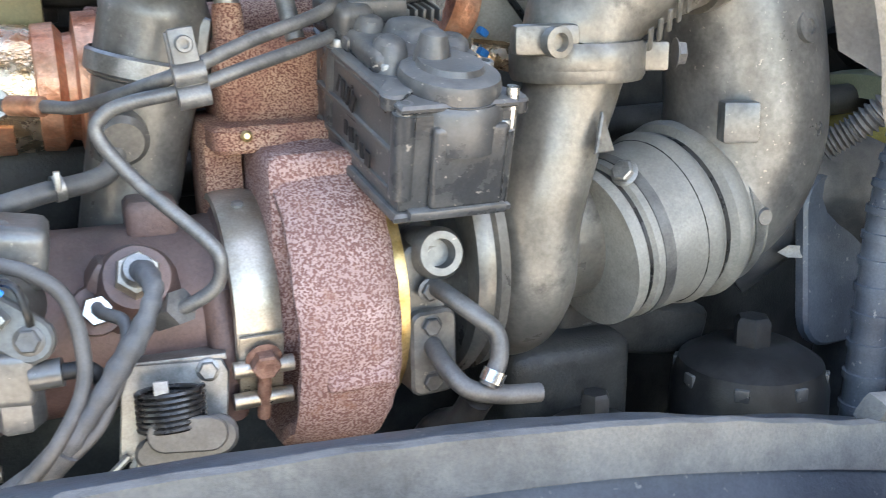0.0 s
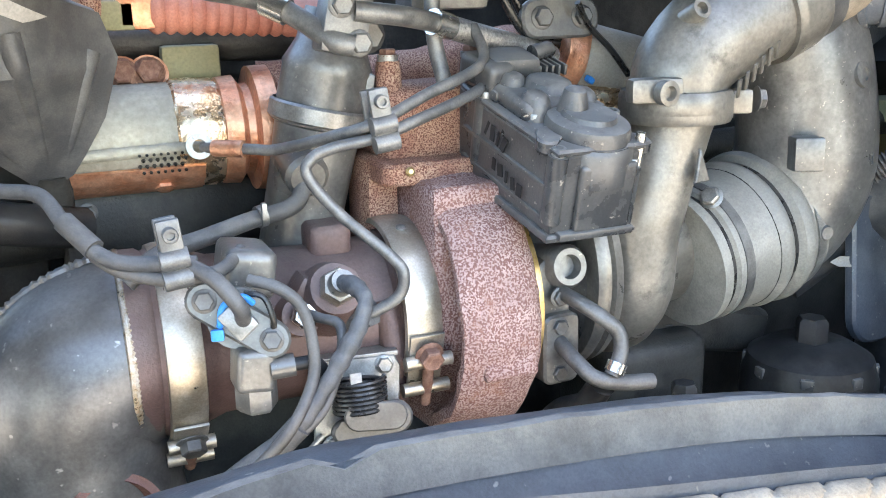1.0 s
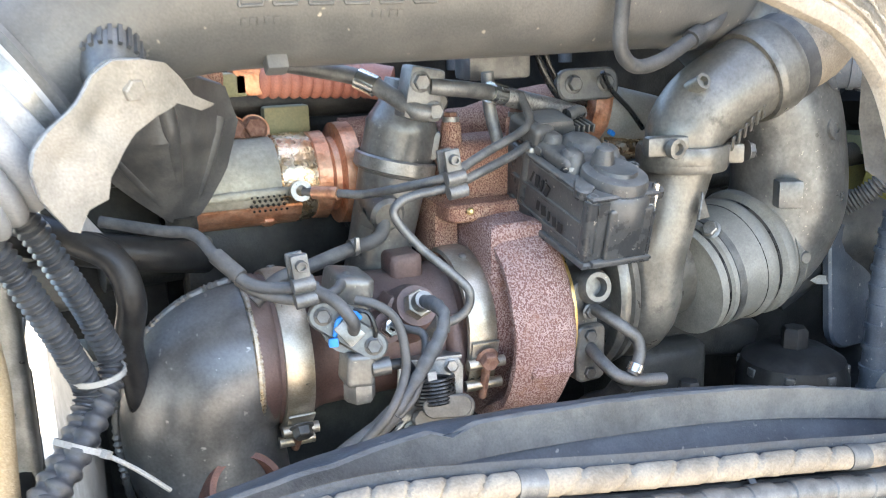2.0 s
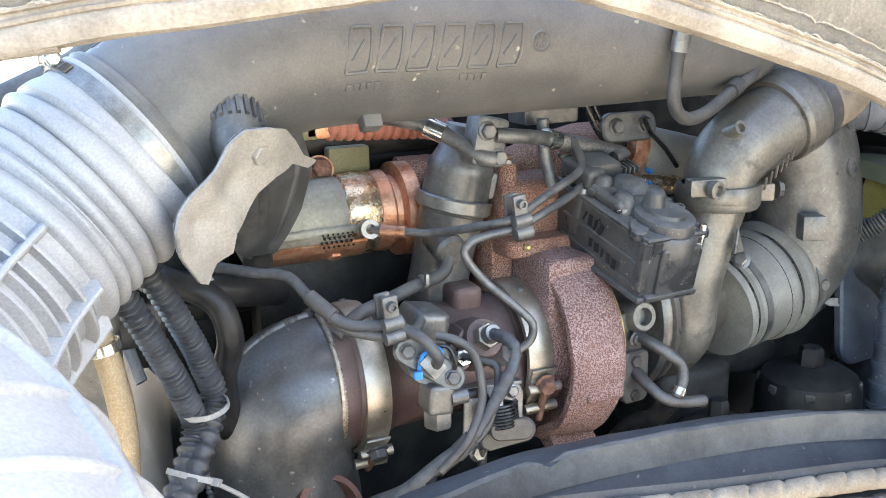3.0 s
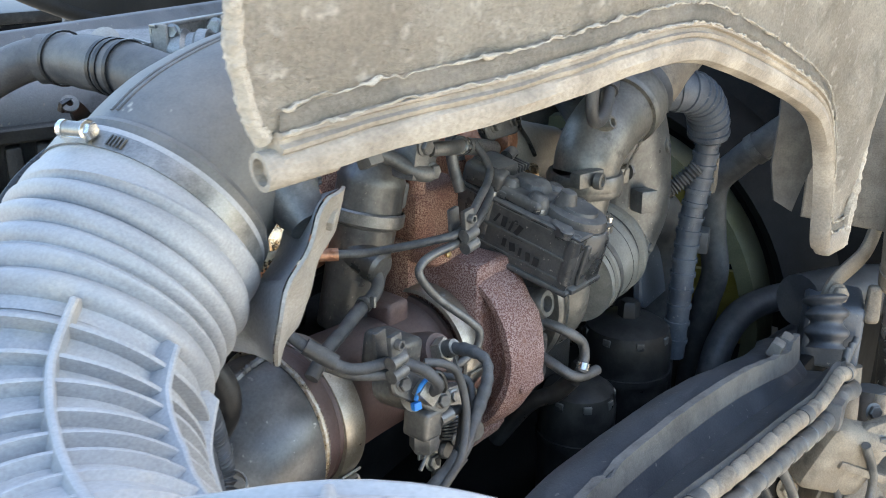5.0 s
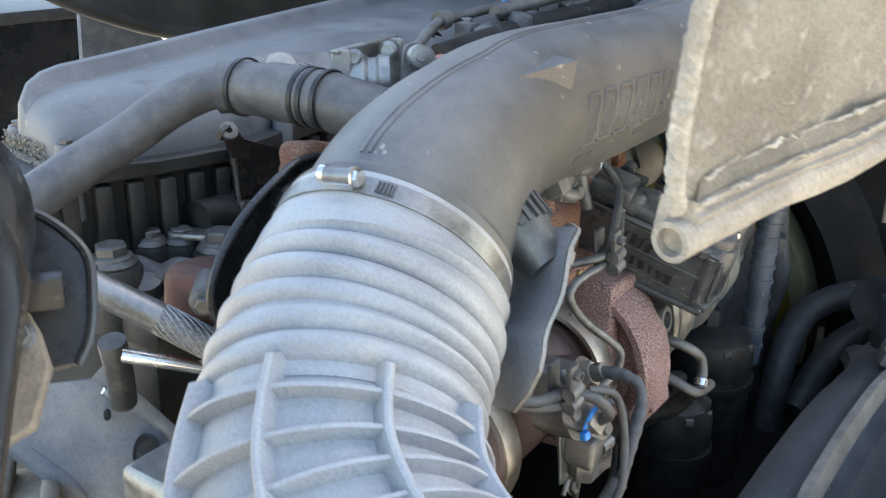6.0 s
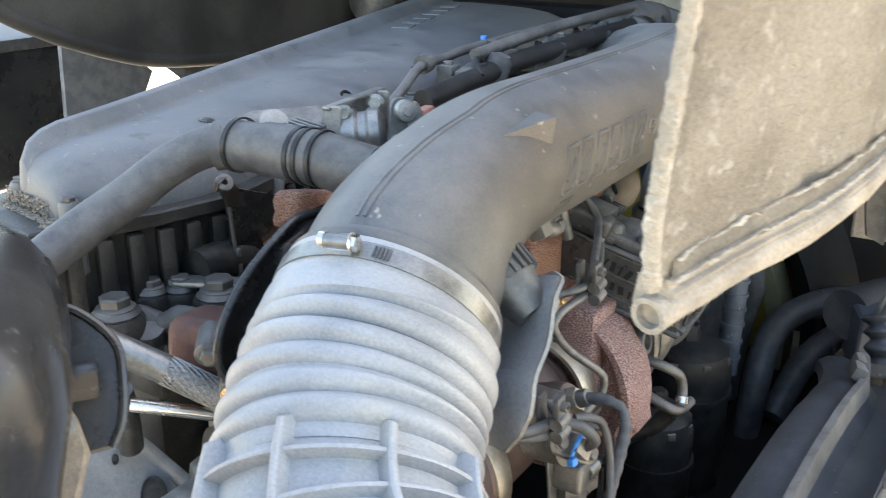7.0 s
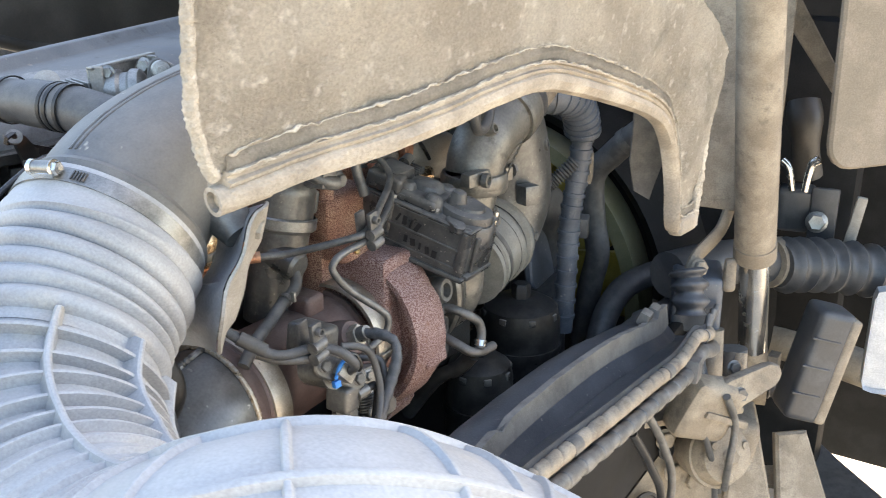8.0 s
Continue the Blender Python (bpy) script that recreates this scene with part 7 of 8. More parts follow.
part("eye", lathe([(0.012, -0.025), (0.03, -0.025), (0.03, 0.025), (0.012, 0.025)], along(SBT + sdir * 0.03, (0.3, -1, 0)), 24), M_EARTH, st)
bolt(st, SBT + sdir * 0.03 + Vector((0.008, -0.028, 0)), (0.3, -1, 0), 0.014, M_DULL)
part("side_lug", box((0.03, 0.02, 0.05), pose(0.632, -0.362, 1.14), 0.004), M_EARTH, st)
fb = thing("inner_wing_plate", (0.5, -0.28, 1.6), "flat dust-covered plate behind the side panel", "plate")
part("plate", slab([(-0.09, -0.16), (0.075, -0.175), (0.085, 0.7), (-0.09, 0.7)], 0.008, along((0.52, -0.272, 1.62), (-0.9, -0.35, 0.05)) @ Matrix.Rotation(radians(0), 4, "Z"), 0.002), M_EARTH, fb)
part("fold", box((0.01, 0.03, 0.5), pose(0.60, -0.30, 1.75), 0.003), M_EARTH, fb)
rp = thing("mud_panel", (0.55, -0.48, 1.55), "beige dust-covered mudguard panel with a round corner", "panel")
part("panel", slab(rounded(0.42, 0.80, 0.04), 0.014, along((0.626, -0.560, 1.950), (-0.70, -0.71, 0.0)) @ Matrix.Rotation(radians(2), 4, "Z"), 0.004), M_MUD, rp)
part("stay", slab([(-0.012, -0.1), (0.012, -0.1), (0.02, 0.1), (-0.02, 0.1)], 0.008, along((0.655, -0.345, 1.715), (-0.9, -0.3, 0.1)) @ Matrix.Rotation(radians(34), 4, "Z"), 0.002), M_EARTH, rp)
ab = thing("air_pipe", (0.80, -0.40, 1.20), "dusty black pipe with a ribbed rubber boot", "pipe")
part("pipe", sweep([(0.50, -0.20, 1.325), (0.62, -0.25, 1.318), (0.735, -0.335, 1.300), (0.80, -0.41, 1.285)], 0.040, 20, 5), M_BOX, ab)
part("boot", sweep([(0.70, -0.335, 1.305), (0.79, -0.40, 1.288), (0.88, -0.49, 1.262), (0.96, -0.56, 1.235)], lambda s, a: 0.040 + 0.012 * abs(math.sin(s * 30)) ** 3, 22, 24), M_BOX, ab, "ribbed rubber boot")
part("collar", sweep([(0.70, -0.315, 1.306), (0.735, -0.335, 1.300)], 0.046, 20, 2), M_EARTH, ab)
tk = thing("air_filter_box", (0.58, -0.44, 1.10), "dusty black box with a sandy side face", "box")
tm = Matrix.Translation((0.60, -0.432, 1.183)) @ Matrix.Rotation(radians(15), 4, Vector((0.79, 0.49, -0.36))) @ Euler((radians(-4), 0, radians(-52))).to_matrix().to_4x4()
part("body", box((0.064, 0.072, 0.200), tm, 0.014, 3), M_BOX, tk)
part("side", box((0.020, 0.076, 0.192), tm @ Matrix.Translation((0.030, 0, -0.002)), 0.008, 3), M_EARTH, tk, "sandy side face")
for k in range(3):
    part("groove", box((0.050, 0.006, 0.004), tm @ Matrix.Translation((-0.010, -0.0355, 0.05 - k * 0.05)), 0.0015), M_BOX, tk)
fr = thing("mounting_bracket", (0.5, -0.27, 1.25), "dusty cast mounting bracket with hoses", "bracket")
part("arm", sweep([(0.535, -0.285, 1.47), (0.50, -0.28, 1.42), (0.44, -0.26, 1.385), (0.425, -0.257, 1.34)], 0.016, 12, 6, squash=0.5), M_EARTH, fr)
part("block", rough_up(box((0.10, 0.08, 0.10), pose(0.50, -0.25, 1.30, 0, 0, 20), 0.012, 3), 0.003, 30), M_GUTTER, fr)
part("boot", sweep([(0.398, -0.262, 1.382), (0.388, -0.272, 1.355), (0.376, -0.280, 1.318)], lambda s, a: 0.025 + 0.0045 * math.sin(s * 19), 18, 14), M_CORR, fr)
part("pad", rough_up(box((0.022, 0.02, 0.055), pose(0.482, -0.306, 1.354, 0, 8, 20), 0.009, 3), 0.002, 60), M_EARTH, fr, "sandy orange pad")
bolt(fr, (0.425, -0.272, 1.378), (-0.6, -0.8, 0.2), 0.012, M_EARTH)
part("lower_post", sweep([(0.47, -0.29, 1.26), (0.455, -0.30, 1.15), (0.45, -0.30, 1.0)], 0.02, 14), M_EARTH, fr)
part("cylinder", sweep([(0.50, -0.32, 1.22), (0.49, -0.33, 1.13)], 0.024, 18, 3), M_HOSE, fr)
cab_ = thing("brake_cables", (0.33, -0.30, 1.1), "sandy bundle of cables and hoses below the channel", "cables")
for k in range(3):
    x = 0.33 + 0.022 * k
    part("cable", sweep([(x + 0.08, -0.30, 1.31), (x + 0.02, -0.31 + 0.006 * k, 1.25), (x + 0.01 * k, -0.33, 1.16), (x + 0.05 + 0.02 * k, -0.34, 1.06), (x + 0.12, -0.33, 0.96)], 0.0052, 10), M_DULL if k % 2 else M_HOSE, cab_)
for k in range(2):
    part("cable", sweep([(-0.02 + 0.05 * k, -0.34, 1.33), (0.02 + 0.05 * k, -0.35, 1.27), (0.05 + 0.04 * k, -0.36, 1.20), (0.04 + 0.04 * k, -0.35, 1.08)], 0.0055, 10), M_DULL if k % 2 else M_RUBBER, cab_)
ax = thing("chassis_frame", (0.5, -0.15, 0.7), "sand-covered steel chassis frame and axle parts", "chassis")
part("rail", box((3.4, 0.09, 0.26), pose(0.9, -0.12, 0.86), 0.012), M_EARTH, ax)
part("web_plate", slab([(-0.16, -0.12), (0.12, -0.16), (0.16, 0.02), (0.05, 0.14), (-0.10, 0.12)], 0.02, along((0.42, -0.235, 1.03), (-0.5, -0.85, 0.2)), 0.004), M_EARTH, ax)
part("hanger", rough_up(box((0.14, 0.12, 0.22), pose(0.55, -0.29, 0.98, 8, 0, 20), 0.02, 3), 0.006, 20), M_EARTH, ax)
part("axle_beam", rough_up(sweep([(0.60, -0.62, 0.62), (0.66, -0.38, 0.72), (0.72, -0.1, 0.74), (0.75, 0.9, 0.74)], 0.075, 20, 6), 0.006, 18), M_EARTH, ax)
part("spring_seat", lathe([(0.0, 0), (0.10, 0), (0.105, 0.012), (0.07, 0.03), (0.04, 0.035), (0, 0.035)], along((0.70, -0.30, 0.80), (-0.15, -0.2, 1)), 36), M_EARTH, ax)
part("cross_tube", sweep([(1.0, -0.8, 0.95), (1.05, -0.3, 1.0), (1.05, 0.2, 1.0)], 0.04, 16, 4), M_EARTH, ax)
# no openings are cut: raised black discs paint the dark inside of holes
for x, y, z, q in ((0.37, -0.262, 1.075, 0.016), (0.46, -0.288, 1.055, 0.024), (0.33, -0.250, 0.98, 0.03)):
    part("hole", lathe([(0.0, 0.0), (q, 0.0), (q, 0.004), (q * 0.85, 0.005), (q * 0.8, 0.001), (0, 0.001)], along((x, y, z), (-0.5, -0.85, 0.2)), 20), M_RUBBER, ax)
part("flange", box((0.30, 0.05, 0.012), pose(0.36, -0.26, 1.145, 0, 8, -30), 0.004), M_EARTH, ax)
part("gusset", slab([(-0.05, -0.10), (0.05, -0.10), (0.015, 0.10), (-0.02, 0.10)], 0.02, along((0.52, -0.36, 0.98), (-0.8, -0.5, 0.3)), 0.005), M_EARTH, ax)
part("gusset", slab([(-0.04, -0.09), (0.07, -0.09), (0.03, 0.09), (-0.03, 0.09)], 0.02, along((0.62, -0.42, 0.93), (-0.7, -0.6, 0.4)), 0.005), M_EARTH, ax)
part("hub_ring", lathe([(0.05, 0), (0.085, 0), (0.085, 0.03), (0.05, 0.03)], along((0.60, -0.40, 0.86), (-0.5, -0.5, 0.75)), 28, closed=True), M_EARTH, ax)
for x, y, z in ((0.36, -0.262, 1.10), (0.45, -0.285, 0.98), (0.40, -0.268, 1.02), (0.52, -0.36, 1.02)):
    bolt(ax, (x, y, z), (-0.5, -0.85, 0.2), 0.014, M_EARTH)
bc = thing("brake_chamber", (0.40, -0.33, 1.05), "sand-caked round brake chamber with a clamp ring", "brake part")
bcm = along((0.405, -0.335, 1.075), (-0.55, -0.75, 0.35))
part("shell", rough_up(lathe([(0.0, -0.05), (0.045, -0.05), (0.052, -0.02), (0.052, 0.01), (0.044, 0.03), (0.02, 0.038), (0, 0.038)], bcm, 28), 0.002, 40), M_EARTH, bc)
part("clamp_ring", ring_band(0.052, 0.014, 0.005, bcm, 28), M_EARTH, bc)
bolt(bc, bcm @ Vector((0.0, 0.0, 0.038)), (-0.55, -0.75, 0.35), 0.012, M_EARTH)
for a in (20, 140, 260):
    bolt(bc, bcm @ Vector((0.034 * math.cos(radians(a)), 0.034 * math.sin(radians(a)), 0.032)), (-0.55, -0.75, 0.35), 0.007, M_EARTH)
part("push_link", sweep([(0.43, -0.33, 1.10), (0.47, -0.34, 1.16), (0.49, -0.335, 1.22)], 0.012, 12, 6), M_EARTH, bc)
ca = thing("caliper_casting", (0.34, -0.33, 1.15), "sandy cast bracket with ribs and two bolts", "casting")
part("casting", rough_up(box((0.10, 0.05, 0.10), pose(0.345, -0.325, 1.185, 10, 20, -35), 0.016, 3), 0.006, 35), M_EARTH, ca)
part("ear", rough_up(slab(lobe((0, 0), (0.07, 0.02), 0.026, 0.018), 0.018, along((0.375, -0.350, 1.205), (-0.6, -0.75, 0.2)), 0.003), 0.001, 80), M_EARTH, ca)
part("rib", box((0.09, 0.012, 0.012), pose(0.35, -0.357, 1.17, 0, 25, -35), 0.004), M_EARTH, ca)
bolt(ca, (0.372, -0.368, 1.207), (-0.6, -0.75, 0.2), 0.011, M_DULL)
bolt(ca, (0.418, -0.344, 1.226), (-0.6, -0.75, 0.2), 0.010, M_DULL)
part("pipe", sweep([(0.33, -0.36, 1.22), (0.36, -0.37, 1.16), (0.35, -0.37, 1.10), (0.38, -0.36, 1.03)], 0.006, 10, 8), M_DULL, ca)
sp = thing("side_step", (1.0, -0.75, 0.6), "dusty side step with an open grating edge", "step")
part("tread", slab([(1.165, -0.32), (1.18, -0.37), (1.096, -0.443), (0.988, -0.557), (0.93, -0.62), (0.70, -0.62), (0.70, -0.40)], 0.02, Matrix.Translation((0, 0, 0.70)), 0.004), M_DULL, sp)
part("riser", box((0.03, 0.60, 0.30), pose(1.46, -0.78, 0.86, 0, 4, -10), 0.006), M_EARTH, sp)
for k in range(9):
    part("grating_bar", box((0.012, 0.14, 0.02), pose(0.80 + 0.075 * k, -1.02 - 0.010 * k, 0.735 - 0.004 * k, 0, 0, 40 if k % 2 else -55), 0.003), M_EARTH, sp)
part("side_plate", box((0.012, 0.12, 0.20), pose(0.765, -0.552, 1.18, 0, 0, 15), 0.02), M_SKIRT, sp, "pale blue-grey side plate")
part("post", sweep([(0.82, -0.66, 1.08), (0.88, -0.68, 0.90), (0.95, -0.70, 0.70)], 0.02, 12), M_EARTH, sp)
bn = thing("spring_pins", (1.0, -0.33, 1.3), "bright steel pins on a dark bracket", "pins")
part("bracket", rough_up(box((0.06, 0.07, 0.085), pose(0.895, -0.315, 1.358, 0, 0, 12), 0.014, 3), 0.003, 30), M_BOX, bn)
part("pin", sweep([(0.86, -0.286, 1.456), (0.86, -0.300, 1.442), (0.86, -0.311, 1.400)], lambda s, a: 0.0085 - 0.002 * s, 14, 4), M_BRIGHT, bn, "bright bent pin")
part("pin", sweep([(0.86, -0.352, 1.466), (0.86, -0.340, 1.452), (0.86, -0.334, 1.402)], lambda s, a: 0.0090 - 0.002 * s, 14, 4), M_BRIGHT, bn, "bright bent pin")
part("plate", box((0.012, 0.05, 0.11), pose(0.875, -0.370, 1.355, 0, 0, 10), 0.006), M_BOX, bn)
bolt(bn, (0.852, -0.364, 1.348), (-1, -0.2, 0.2), 0.0165, M_STEEL)
part("upper_arm", sweep([(0.92, -0.30, 1.56), (0.90, -0.315, 1.50), (0.92, -0.32, 1.42)], lambda s, a: 0.030 + 0.004 * math.sin(s * 7), 14), M_UNDER, bn, "dark brown rubber spring")
part("tongue", rough_up(box((0.012, 0.02, 0.10), pose(0.90, -0.425, 1.345, 8, 0, 10), 0.004), 0.002, 50), M_SHIELD, bn, "pale sheet tongue")

# ---------------------------------------------------------------- left end: tank, bracket, braided hose, looms
tn = thing("expansion_tank", (-0.87, -0.08, 1.66), "black moulded tank with a seam and dust streaks", "tank")
bm = box((0.24, 0.155, 0.46), Matrix.Identity(4), 0.05, 6)
for v in bm.verts:
    v.co.x -= 0.25 * max(0.0, 0.16 - v.co.z)
tmx = pose(-0.862, -0.031, 1.580, 0, 0, -37)
bm.transform(tmx)
part("shell", bm, M_TANK, tn)
part("seam", slab(rounded(0.244, 0.464, 0.05, 6), 0.004, tmx @ pose(0, -0.020, 0, 90, 0, 0), 0.001, bend=lambda c: Vector((c.x - 0.25 * max(0.0, 0.16 - c.y), c.y, c.z))), M_TANK, tn)
part("clip", box((0.02, 0.012, 0.014), tmx @ pose(0.119, 0.02, 0.16), 0.003), M_TANK, tn)
tb = thing("tank_bracket", (-0.76, -0.07, 1.65), "black plate bracket with a hole and a dusty bolted foot", "bracket")
PB = along((-0.742, -0.078, 1.732), (-0.55, -0.60, 0.55))
PO = [PB.inverted() @ Vector(q) for q in ((-0.744, -0.050, 1.762), (-0.734, -0.063, 1.759), (-0.727, -0.079, 1.745), (-0.732, -0.088, 1.730), (-0.739, -0.094, 1.716), (-0.747, -0.096, 1.707), (-0.758, -0.089, 1.706), (-0.764, -0.070, 1.722), (-0.760, -0.055, 1.744))]
part("plate", slab([(q.x, q.y) for q in PO], 0.004, PB, 0.0012), M_BLACK, tb)
part("rim", sweep([PB @ Vector((q.x, q.y, 0.004)) for q in PO[:6]], 0.0022, 8, 4), M_BLACK, tb)
part("hole", lathe([(0.0, 0), (0.0055, 0), (0.0055, 0.0052), (0.0045, 0.0056), (0.0, 0.0050)], PB @ pose(*(PB.inverted() @ Vector((-0.741, -0.068, 1.741)))) @ Matrix.Diagonal((0.8, 1.5, 1.0, 1.0)), 20), M_STEEL, tb)
FB = along((-0.762, -0.083, 1.715), (-0.55, -0.55, 0.62))
FO = [FB.inverted() @ Vector(q) for q in ((-0.752, -0.070, 1.731), (-0.752, -0.082, 1.718), (-0.754, -0.092, 1.706), (-0.770, -0.100, 1.690), (-0.800, -0.090, 1.680), (-0.788, -0.068, 1.702), (-0.766, -0.064, 1.726))]
part("foot", rough_up(slab([(q.x, q.y) for q in FO], 0.007, FB, 0.0018), 0.0012, 90), M_EARTH, tb, "dusty bolted foot plate")
bolt(tb, (-0.765, -0.086, 1.7235), (-0.55, -0.55, 0.62), 0.0052, M_DULL)
bd = thing("braided_hose", (-0.53, 0.13, 1.56), "steel-braided hose with a smooth end sleeve", "hose")
part("braid", sweep([(-0.541, 0.120, 1.593), (-0.520, 0.090, 1.572), (-0.502, 0.06, 1.556), (-0.48, 0.0, 1.535)], 0.0108, 20, 8), M_BRAID, bd)
bline = frames(curve_points([(-0.541, 0.120, 1.593), (-0.520, 0.090, 1.572), (-0.502, 0.06, 1.556), (-0.48, 0.0, 1.535)], 20))
bm = bmesh.new()
for way in (1, -1):
    for k in range(16):
        wires = []
        for i, (p, t, u, v) in enumerate(bline):
            a = 2 * math.pi * k / 16 + way * i * 0.10
            wires.append(p + (u * math.cos(a) + v * math.sin(a)) * (0.0111 + 0.0003 * way))
        sweep(wires, 0.0009, 5, raw=True, bm=bm)
tagged(part("braid_mesh", bm, M_BRAID, bd), "crossing bright steel braid", kind="stuff")
part("sleeve", sweep([(-0.572, 0.162, 1.622), (-0.558, 0.143, 1.609), (-0.541, 0.120, 1.593)], 0.0118, 18, 4), M_STEEL, bd)
part("fitting", lathe([(0.011, -0.01), (0.0145, -0.008), (0.0145, 0.012), (0.011, 0.014)], along((-0.576, 0.168, 1.626), (0.55, -0.75, -0.5)), 6), M_DULL, bd)
rd = thing("bright_rod", (-0.50, 0.15, 1.5), "thin bright rod between engine fittings", "rod")
part("rod", sweep([(-0.555, 0.150, 1.560), (-0.505, 0.105, 1.541)], 0.0058, 10, 2), M_BRIGHT, rd)
part("nut_post", sweep([(-0.498, 0.105, 1.560), (-0.494, 0.112, 1.47)], 0.014, 14, 3), M_STEEL, rd)
part("block", rough_up(box((0.06, 0.06, 0.05), pose(-0.485, 0.115, 1.465), 0.012, 3), 0.002, 40), M_DULL, rd)
fm2 = thing("cross_frame", (-0.56, 0.25, 1.3), "grey-blue dusty steel cross frame with round holes", "frame")
FR = along((-0.545, 0.205, 1.440), (-0.60, -0.70, 0.40))
OUT = [FR.inverted() @ Vector(q) for q in ((-0.600, 0.285, 1.510), (-0.568, 0.253, 1.504), (-0.522, 0.216, 1.508), (-0.512, 0.180, 1.470), (-0.500, 0.160, 1.440), (-0.508, 0.146, 1.395), (-0.530, 0.150, 1.340), (-0.580, 0.190, 1.340), (-0.572, 0.215, 1.430), (-0.600, 0.262, 1.470))]
part("plate", slab([(q.x, q.y) for q in OUT], 0.008, FR, 0.002), M_FRAME, fm2, "blue-grey perforated frame plate")
part("flange", sweep([(-0.530, 0.222, 1.512), (-0.512, 0.188, 1.478), (-0.490, 0.150, 1.430), (-0.480, 0.125, 1.390)], 0.010, 10, 5, squash=0.45), M_FRAME, fm2)
part("lower_flange", sweep([(-0.605, 0.275, 1.478), (-0.575, 0.220, 1.432), (-0.560, 0.195, 1.395), (-0.552, 0.180, 1.350)], 0.009, 10, 5, squash=0.6), M_FRAME, fm2)
# black discs on the uncut plate give the holes their shaded look
for q, r in (((-0.521, 0.178, 1.446), 0.015), ((-0.526, 0.160, 1.405), 0.010), ((-0.534, 0.207, 1.480), 0.004)):
    m = FR @ pose(*(FR.inverted() @ Vector(q))) @ Matrix.Translation((0, 0, 0.006))
    part("hole", lathe([(0.0, 0.0), (r, 0.0), (r, 0.003), (r * 0.85, 0.0034), (r * 0.8, 0.0006), (0.0, 0.0004)], m @ Matrix.Diagonal((0.75, 1.2, 1.0, 1.0)), 22), M_BLACK, fm2)
part("bright_nut", lathe([(0.006, 0), (0.006, 0.008), (0.004, 0.01), (0, 0.01)], along((-0.532, 0.205, 1.500), (-0.6, -0.7, 0.4)), 6), M_BRIGHT, fm2)
part("post", sweep([(-0.545, 0.175, 1.560), (-0.538, 0.180, 1.530), (-0.530, 0.190, 1.495)], 0.011, 12, 4), M_DULL, fm2)
gb = thing("ribbed_casting", (-0.62, 0.27, 1.3), "sandy ribbed gearbox casting with bolts low beside the frame", "casting")
part("deck", rough_up(box((0.22, 0.20, 0.05), pose(-0.655, 0.285, 1.385, -14, 12, 28), 0.012, 3), 0.003, 30), M_EARTH, gb)
for k in range(5):
    c = Vector((-0.585 - 0.030 * k, 0.225 + 0.022 * k, 1.420 + 0.002 * k))
    part("rib", rough_up(box((0.014, 0.17, 0.03), Matrix.Translation(c) @ Euler((radians(-14), radians(12), radians(-38))).to_matrix().to_4x4(), 0.006, 3), 0.002, 50), M_EARTH, gb)
    part("bolt_eye", lathe([(0.0, -0.01), (0.013, -0.01), (0.013, 0.006), (0.008, 0.007), (0.006, 0.003), (0, 0.003)], along(c + Vector((-0.012, -0.055, 0.010)), (-0.4, -0.6, 0.7)), 18), M_EARTH, gb)

lo = thing("corrugated_loom", (-0.48, -0.1, 1.3), "black corrugated wiring loom tied with a pale cable tie", "wiring loom")
LP1 = [(-0.510, -0.07, 1.60), (-0.485, -0.06, 1.555), (-0.462, -0.05, 1.505), (-0.446, -0.04, 1.463), (-0.440, -0.04, 1.415), (-0.50, -0.12, 1.35), (-0.56, -0.14, 1.30)]
LP2 = [(-0.530, -0.09, 1.585), (-0.507, -0.08, 1.54), (-0.485, -0.07, 1.49), (-0.468, -0.058, 1.445), (-0.462, -0.055, 1.40), (-0.52, -0.13, 1.34), (-0.58, -0.15, 1.30)]
for pts in (LP1, LP2):
    part("loom", sweep(pts, lambda s, a: 0.0100 + 0.0021 * max(-0.6, math.sin(s * 330)), 18, 72), M_CORR, lo)
zip_tie(lo, (-0.449, -0.047, 1.425), (0.1, 0.05, -1), 0.021, M_TIE)
zip_tie(lo, (-0.468, -0.075, 1.375), (-0.5, -0.4, -1), 0.022, M_TIE)
part("tie_tail", sweep([(-0.458, -0.078, 1.372), (-0.43, -0.08, 1.35), (-0.405, -0.08, 1.325)], 0.0022, 8), M_TIE, lo)
cw = thing("coolant_line", (-0.43, 0.0, 1.45), "black coolant hose bending beside the exhaust elbow", "hose")
part("hose", sweep([(-0.50, 0.05, 1.54), (-0.455, 0.0, 1.528), (-0.425, -0.015, 1.51), (-0.415, -0.02, 1.475), (-0.420, 0.0, 1.43), (-0.415, 0.01, 1.38), (-0.41, 0.02, 1.32), (-0.42, 0.0, 1.2)], 0.0125, 16, 8), M_RUBBER, cw)
part("hose", sweep([(-0.52, 0.10, 1.52), (-0.44, 0.08, 1.50), (-0.38, 0.09, 1.485), (-0.33, 0.12, 1.47)], 0.017, 16, 8), M_RUBBER, cw)
gh = thing("brass_hose", (-0.52, -0.09, 1.42), "brass-braided hose with a clamp", "hose")
part("hose", sweep([(-0.545, -0.09, 1.56), (-0.530, -0.10, 1.51), (-0.522, -0.10, 1.45), (-0.525, -0.10, 1.38), (-0.53, -0.10, 1.28)], 0.0105, 16, 8), M_GOLDHOSE, gh)
part("clamp", ring_band(0.0125, 0.008, 0.0016, along((-0.531, -0.0995, 1.514), (0.2, -0.05, -1)), 18), M_BRIGHT, gh)
wl = thing("wiring_branch", (-0.24, -0.11, 1.33), "taped wiring branch below the sensors", "wiring loom")
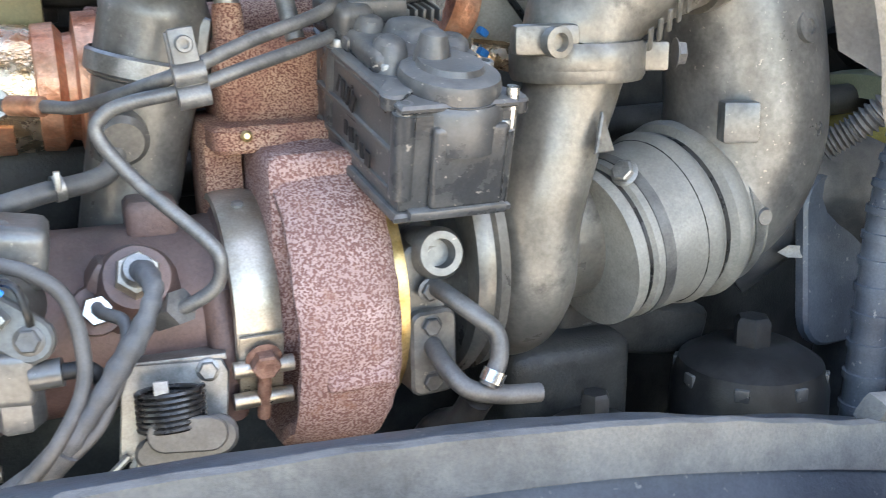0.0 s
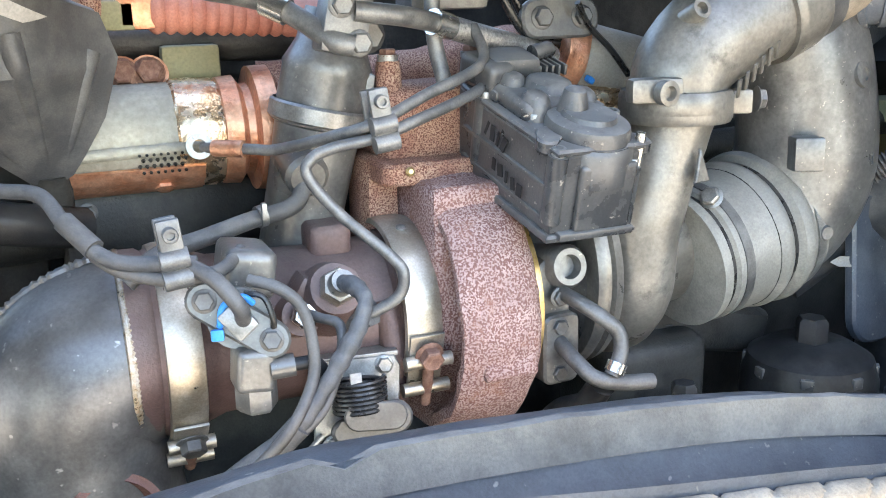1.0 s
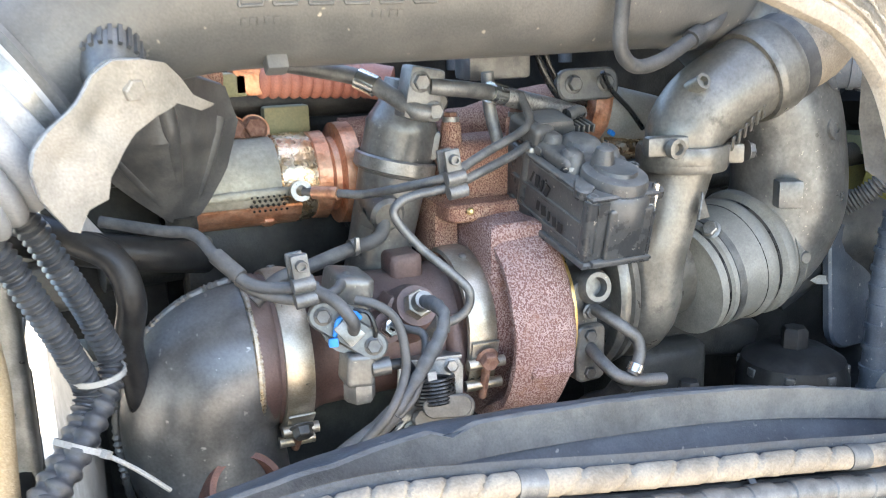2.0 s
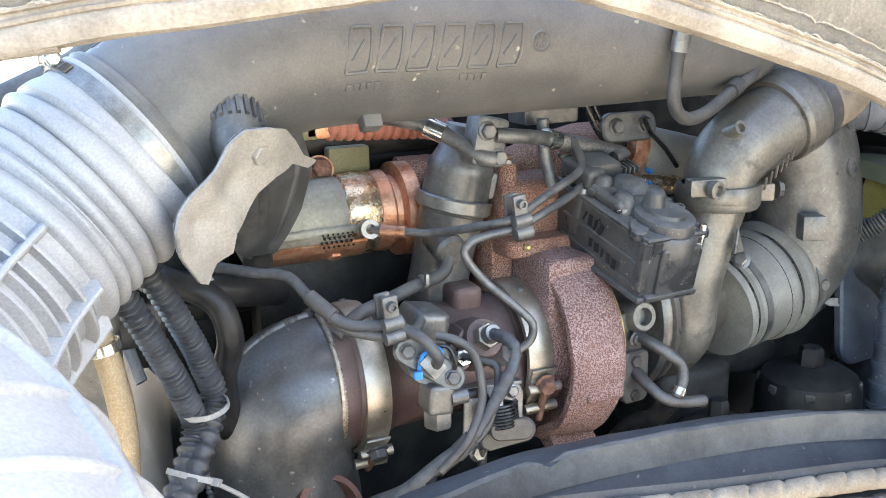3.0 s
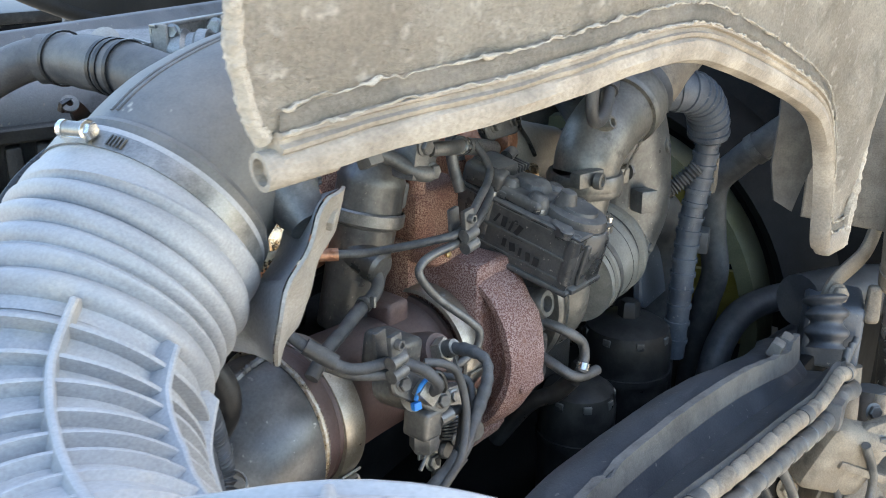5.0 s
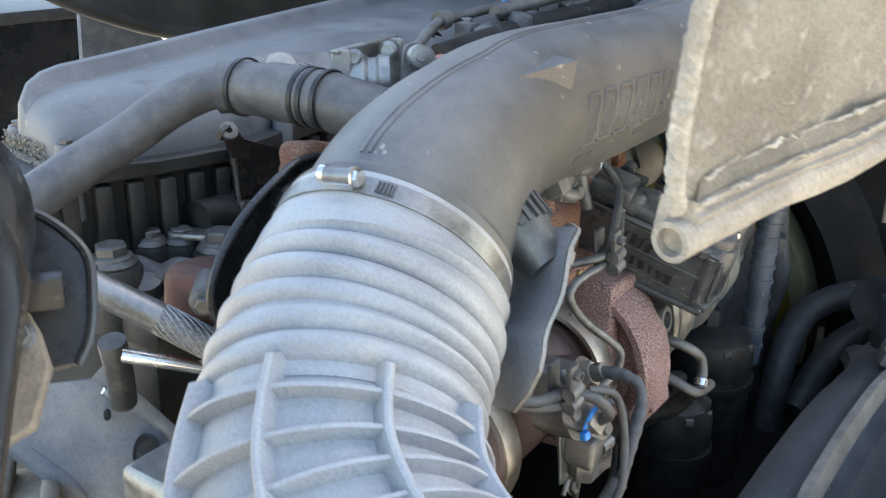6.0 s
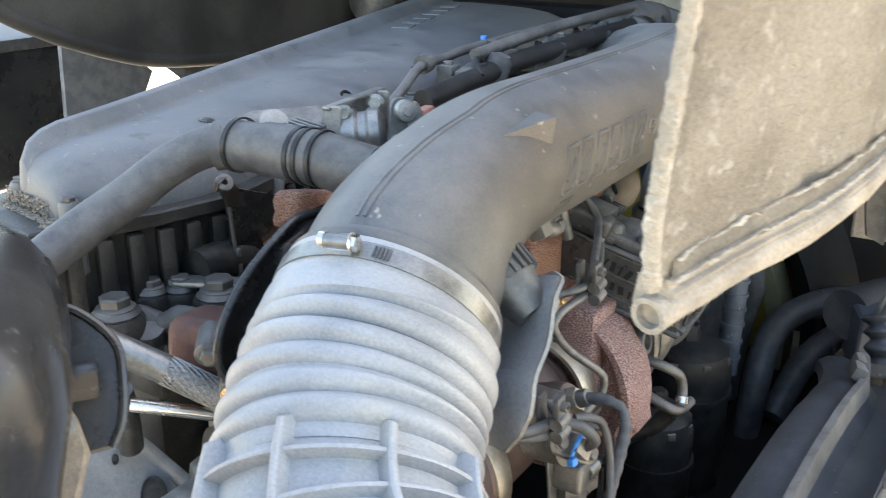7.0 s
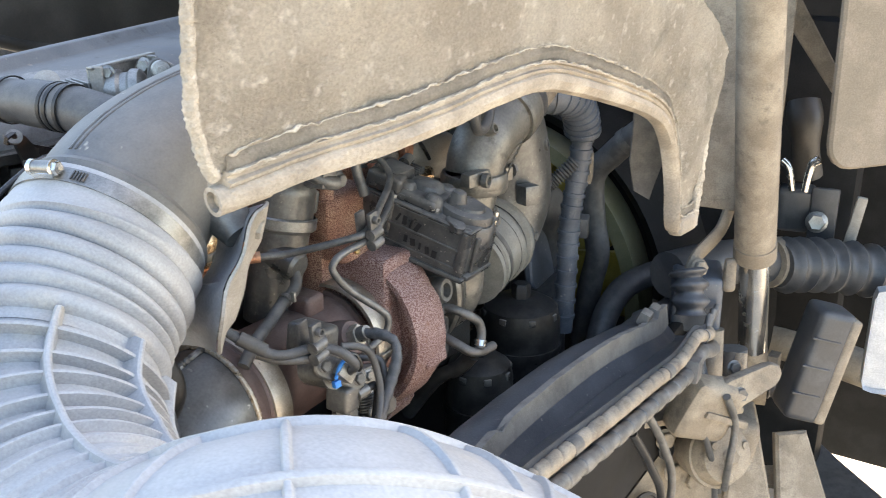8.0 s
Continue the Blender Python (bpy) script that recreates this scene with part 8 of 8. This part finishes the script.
part("branch", sweep([(-0.226, -0.112, 1.362), (-0.25, -0.105, 1.345), (-0.28, -0.10, 1.325), (-0.31, -0.06, 1.29), (-0.33, -0.02, 1.22)], 0.0075, 14), M_LOOM, wl)
part("branch", sweep([(-0.26, -0.11, 1.338), (-0.25, -0.10, 1.315), (-0.24, -0.08, 1.27), (-0.23, -0.04, 1.2)], 0.0065, 12), M_RUBBER, wl)
part("tape_end", sweep([(-0.217, -0.115, 1.372), (-0.232, -0.110, 1.356)], 0.0086, 12, 2), M_LOOM, wl)
cu2 = thing("pale_casting", (-0.53, 0.08, 1.42), "pale sandy casting with two small holes", "casting")
part("block", rough_up(box((0.10, 0.08, 0.22), pose(-0.555, 0.06, 1.40), 0.012, 3), 0.004, 25), M_STEEL, cu2)

# ---------------------------------------------------------------- cab over the engine and the far side
cabu = thing("cab_underside", (0.9, 0.45, 2.3), "dark underside of the truck cab over the engine", "cab")
part("floor_plate", box((1.6, 1.9, 0.10), pose(1.05, 0.45, 2.55, 0, -28, 0), 0.02), M_UNDER, cabu)
bm = bmesh.new()
FP = [(-0.05, 2.0), (-0.05, 1.78), (0.06, 1.72), (0.20, 1.66), (0.36, 1.615), (0.6, 1.59), (1.6, 1.58), (1.6, 2.0)]
slab([(x, z) for x, z in FP], 0.03, Matrix.Translation((0, 1.17, 0)) @ Matrix.Rotation(radians(90), 4, "X"), 0.004, bm)
# the panel's brown-black base includes the shade it hangs in
part("far_panel", bm, M_UNDER, cabu, "far side panel with its shade in a dark tone")
# oversized wall added in the cab's place to keep sun off the engine
part("sun_block_wall", box((0.10, 4.4, 4.8), pose(1.80, 0.15, 2.75), 0.02), M_DEEP, cabu, "added upright wall that blocks the sun, standing for the cab")
part("arch_bead", sweep([(-0.045, 1.15, 1.785), (0.06, 1.15, 1.722), (0.20, 1.15, 1.662), (0.36, 1.15, 1.617), (0.6, 1.15, 1.592)], 0.016, 12), M_UNDER, cabu)
fx = thing("battery_box", (0.55, 1.9, 1.2), "dark dusty box on the far side of the truck", "box")
part("body", box((0.7, 0.6, 0.34), pose(0.19, 1.93, 1.445, 0, 0, 0), 0.03, 3), M_TANK, fx)
part("lid", box((0.72, 0.62, 0.03), pose(0.19, 1.93, 1.61), 0.01), M_DULL, fx)
fx2 = thing("far_fender", (0.95, 1.7, 1.2), "grey dusty far fender edge with a bolt", "fender")
part("fender", sweep([(0.58, 1.62, 1.66), (0.72, 1.60, 1.60), (0.85, 1.58, 1.50), (0.95, 1.55, 1.36), (1.0, 1.5, 1.1)], 0.06, 14, 6, squash=0.4), M_DULL, fx2)
part("sheet", slab([(0.385, 1.66), (0.44, 1.660), (0.54, 1.60), (0.64, 1.52), (0.58, 1.42), (0.37, 1.40)], 0.012, Matrix.Translation((0, 1.52, 0)) @ Matrix.Rotation(radians(90), 4, "X"), 0.003), M_FRAME, fx2, "bluish grey far fender sheet")
bolt(fx2, (0.55, 1.54, 1.635), (-0.5, -0.85, 0.1), 0.016, M_DULL)
mr = thing("far_lamp", (1.1, 1.1, 1.66), "dull metal bracket under the cab", "bracket")
part("dome", lathe([(0.0, -0.05), (0.07, -0.05), (0.06, 0.0), (0.03, 0.03), (0, 0.035)], along((1.0, 1.06, 1.70), (-0.5, -0.7, 0.3)), 24), M_DULL, mr)
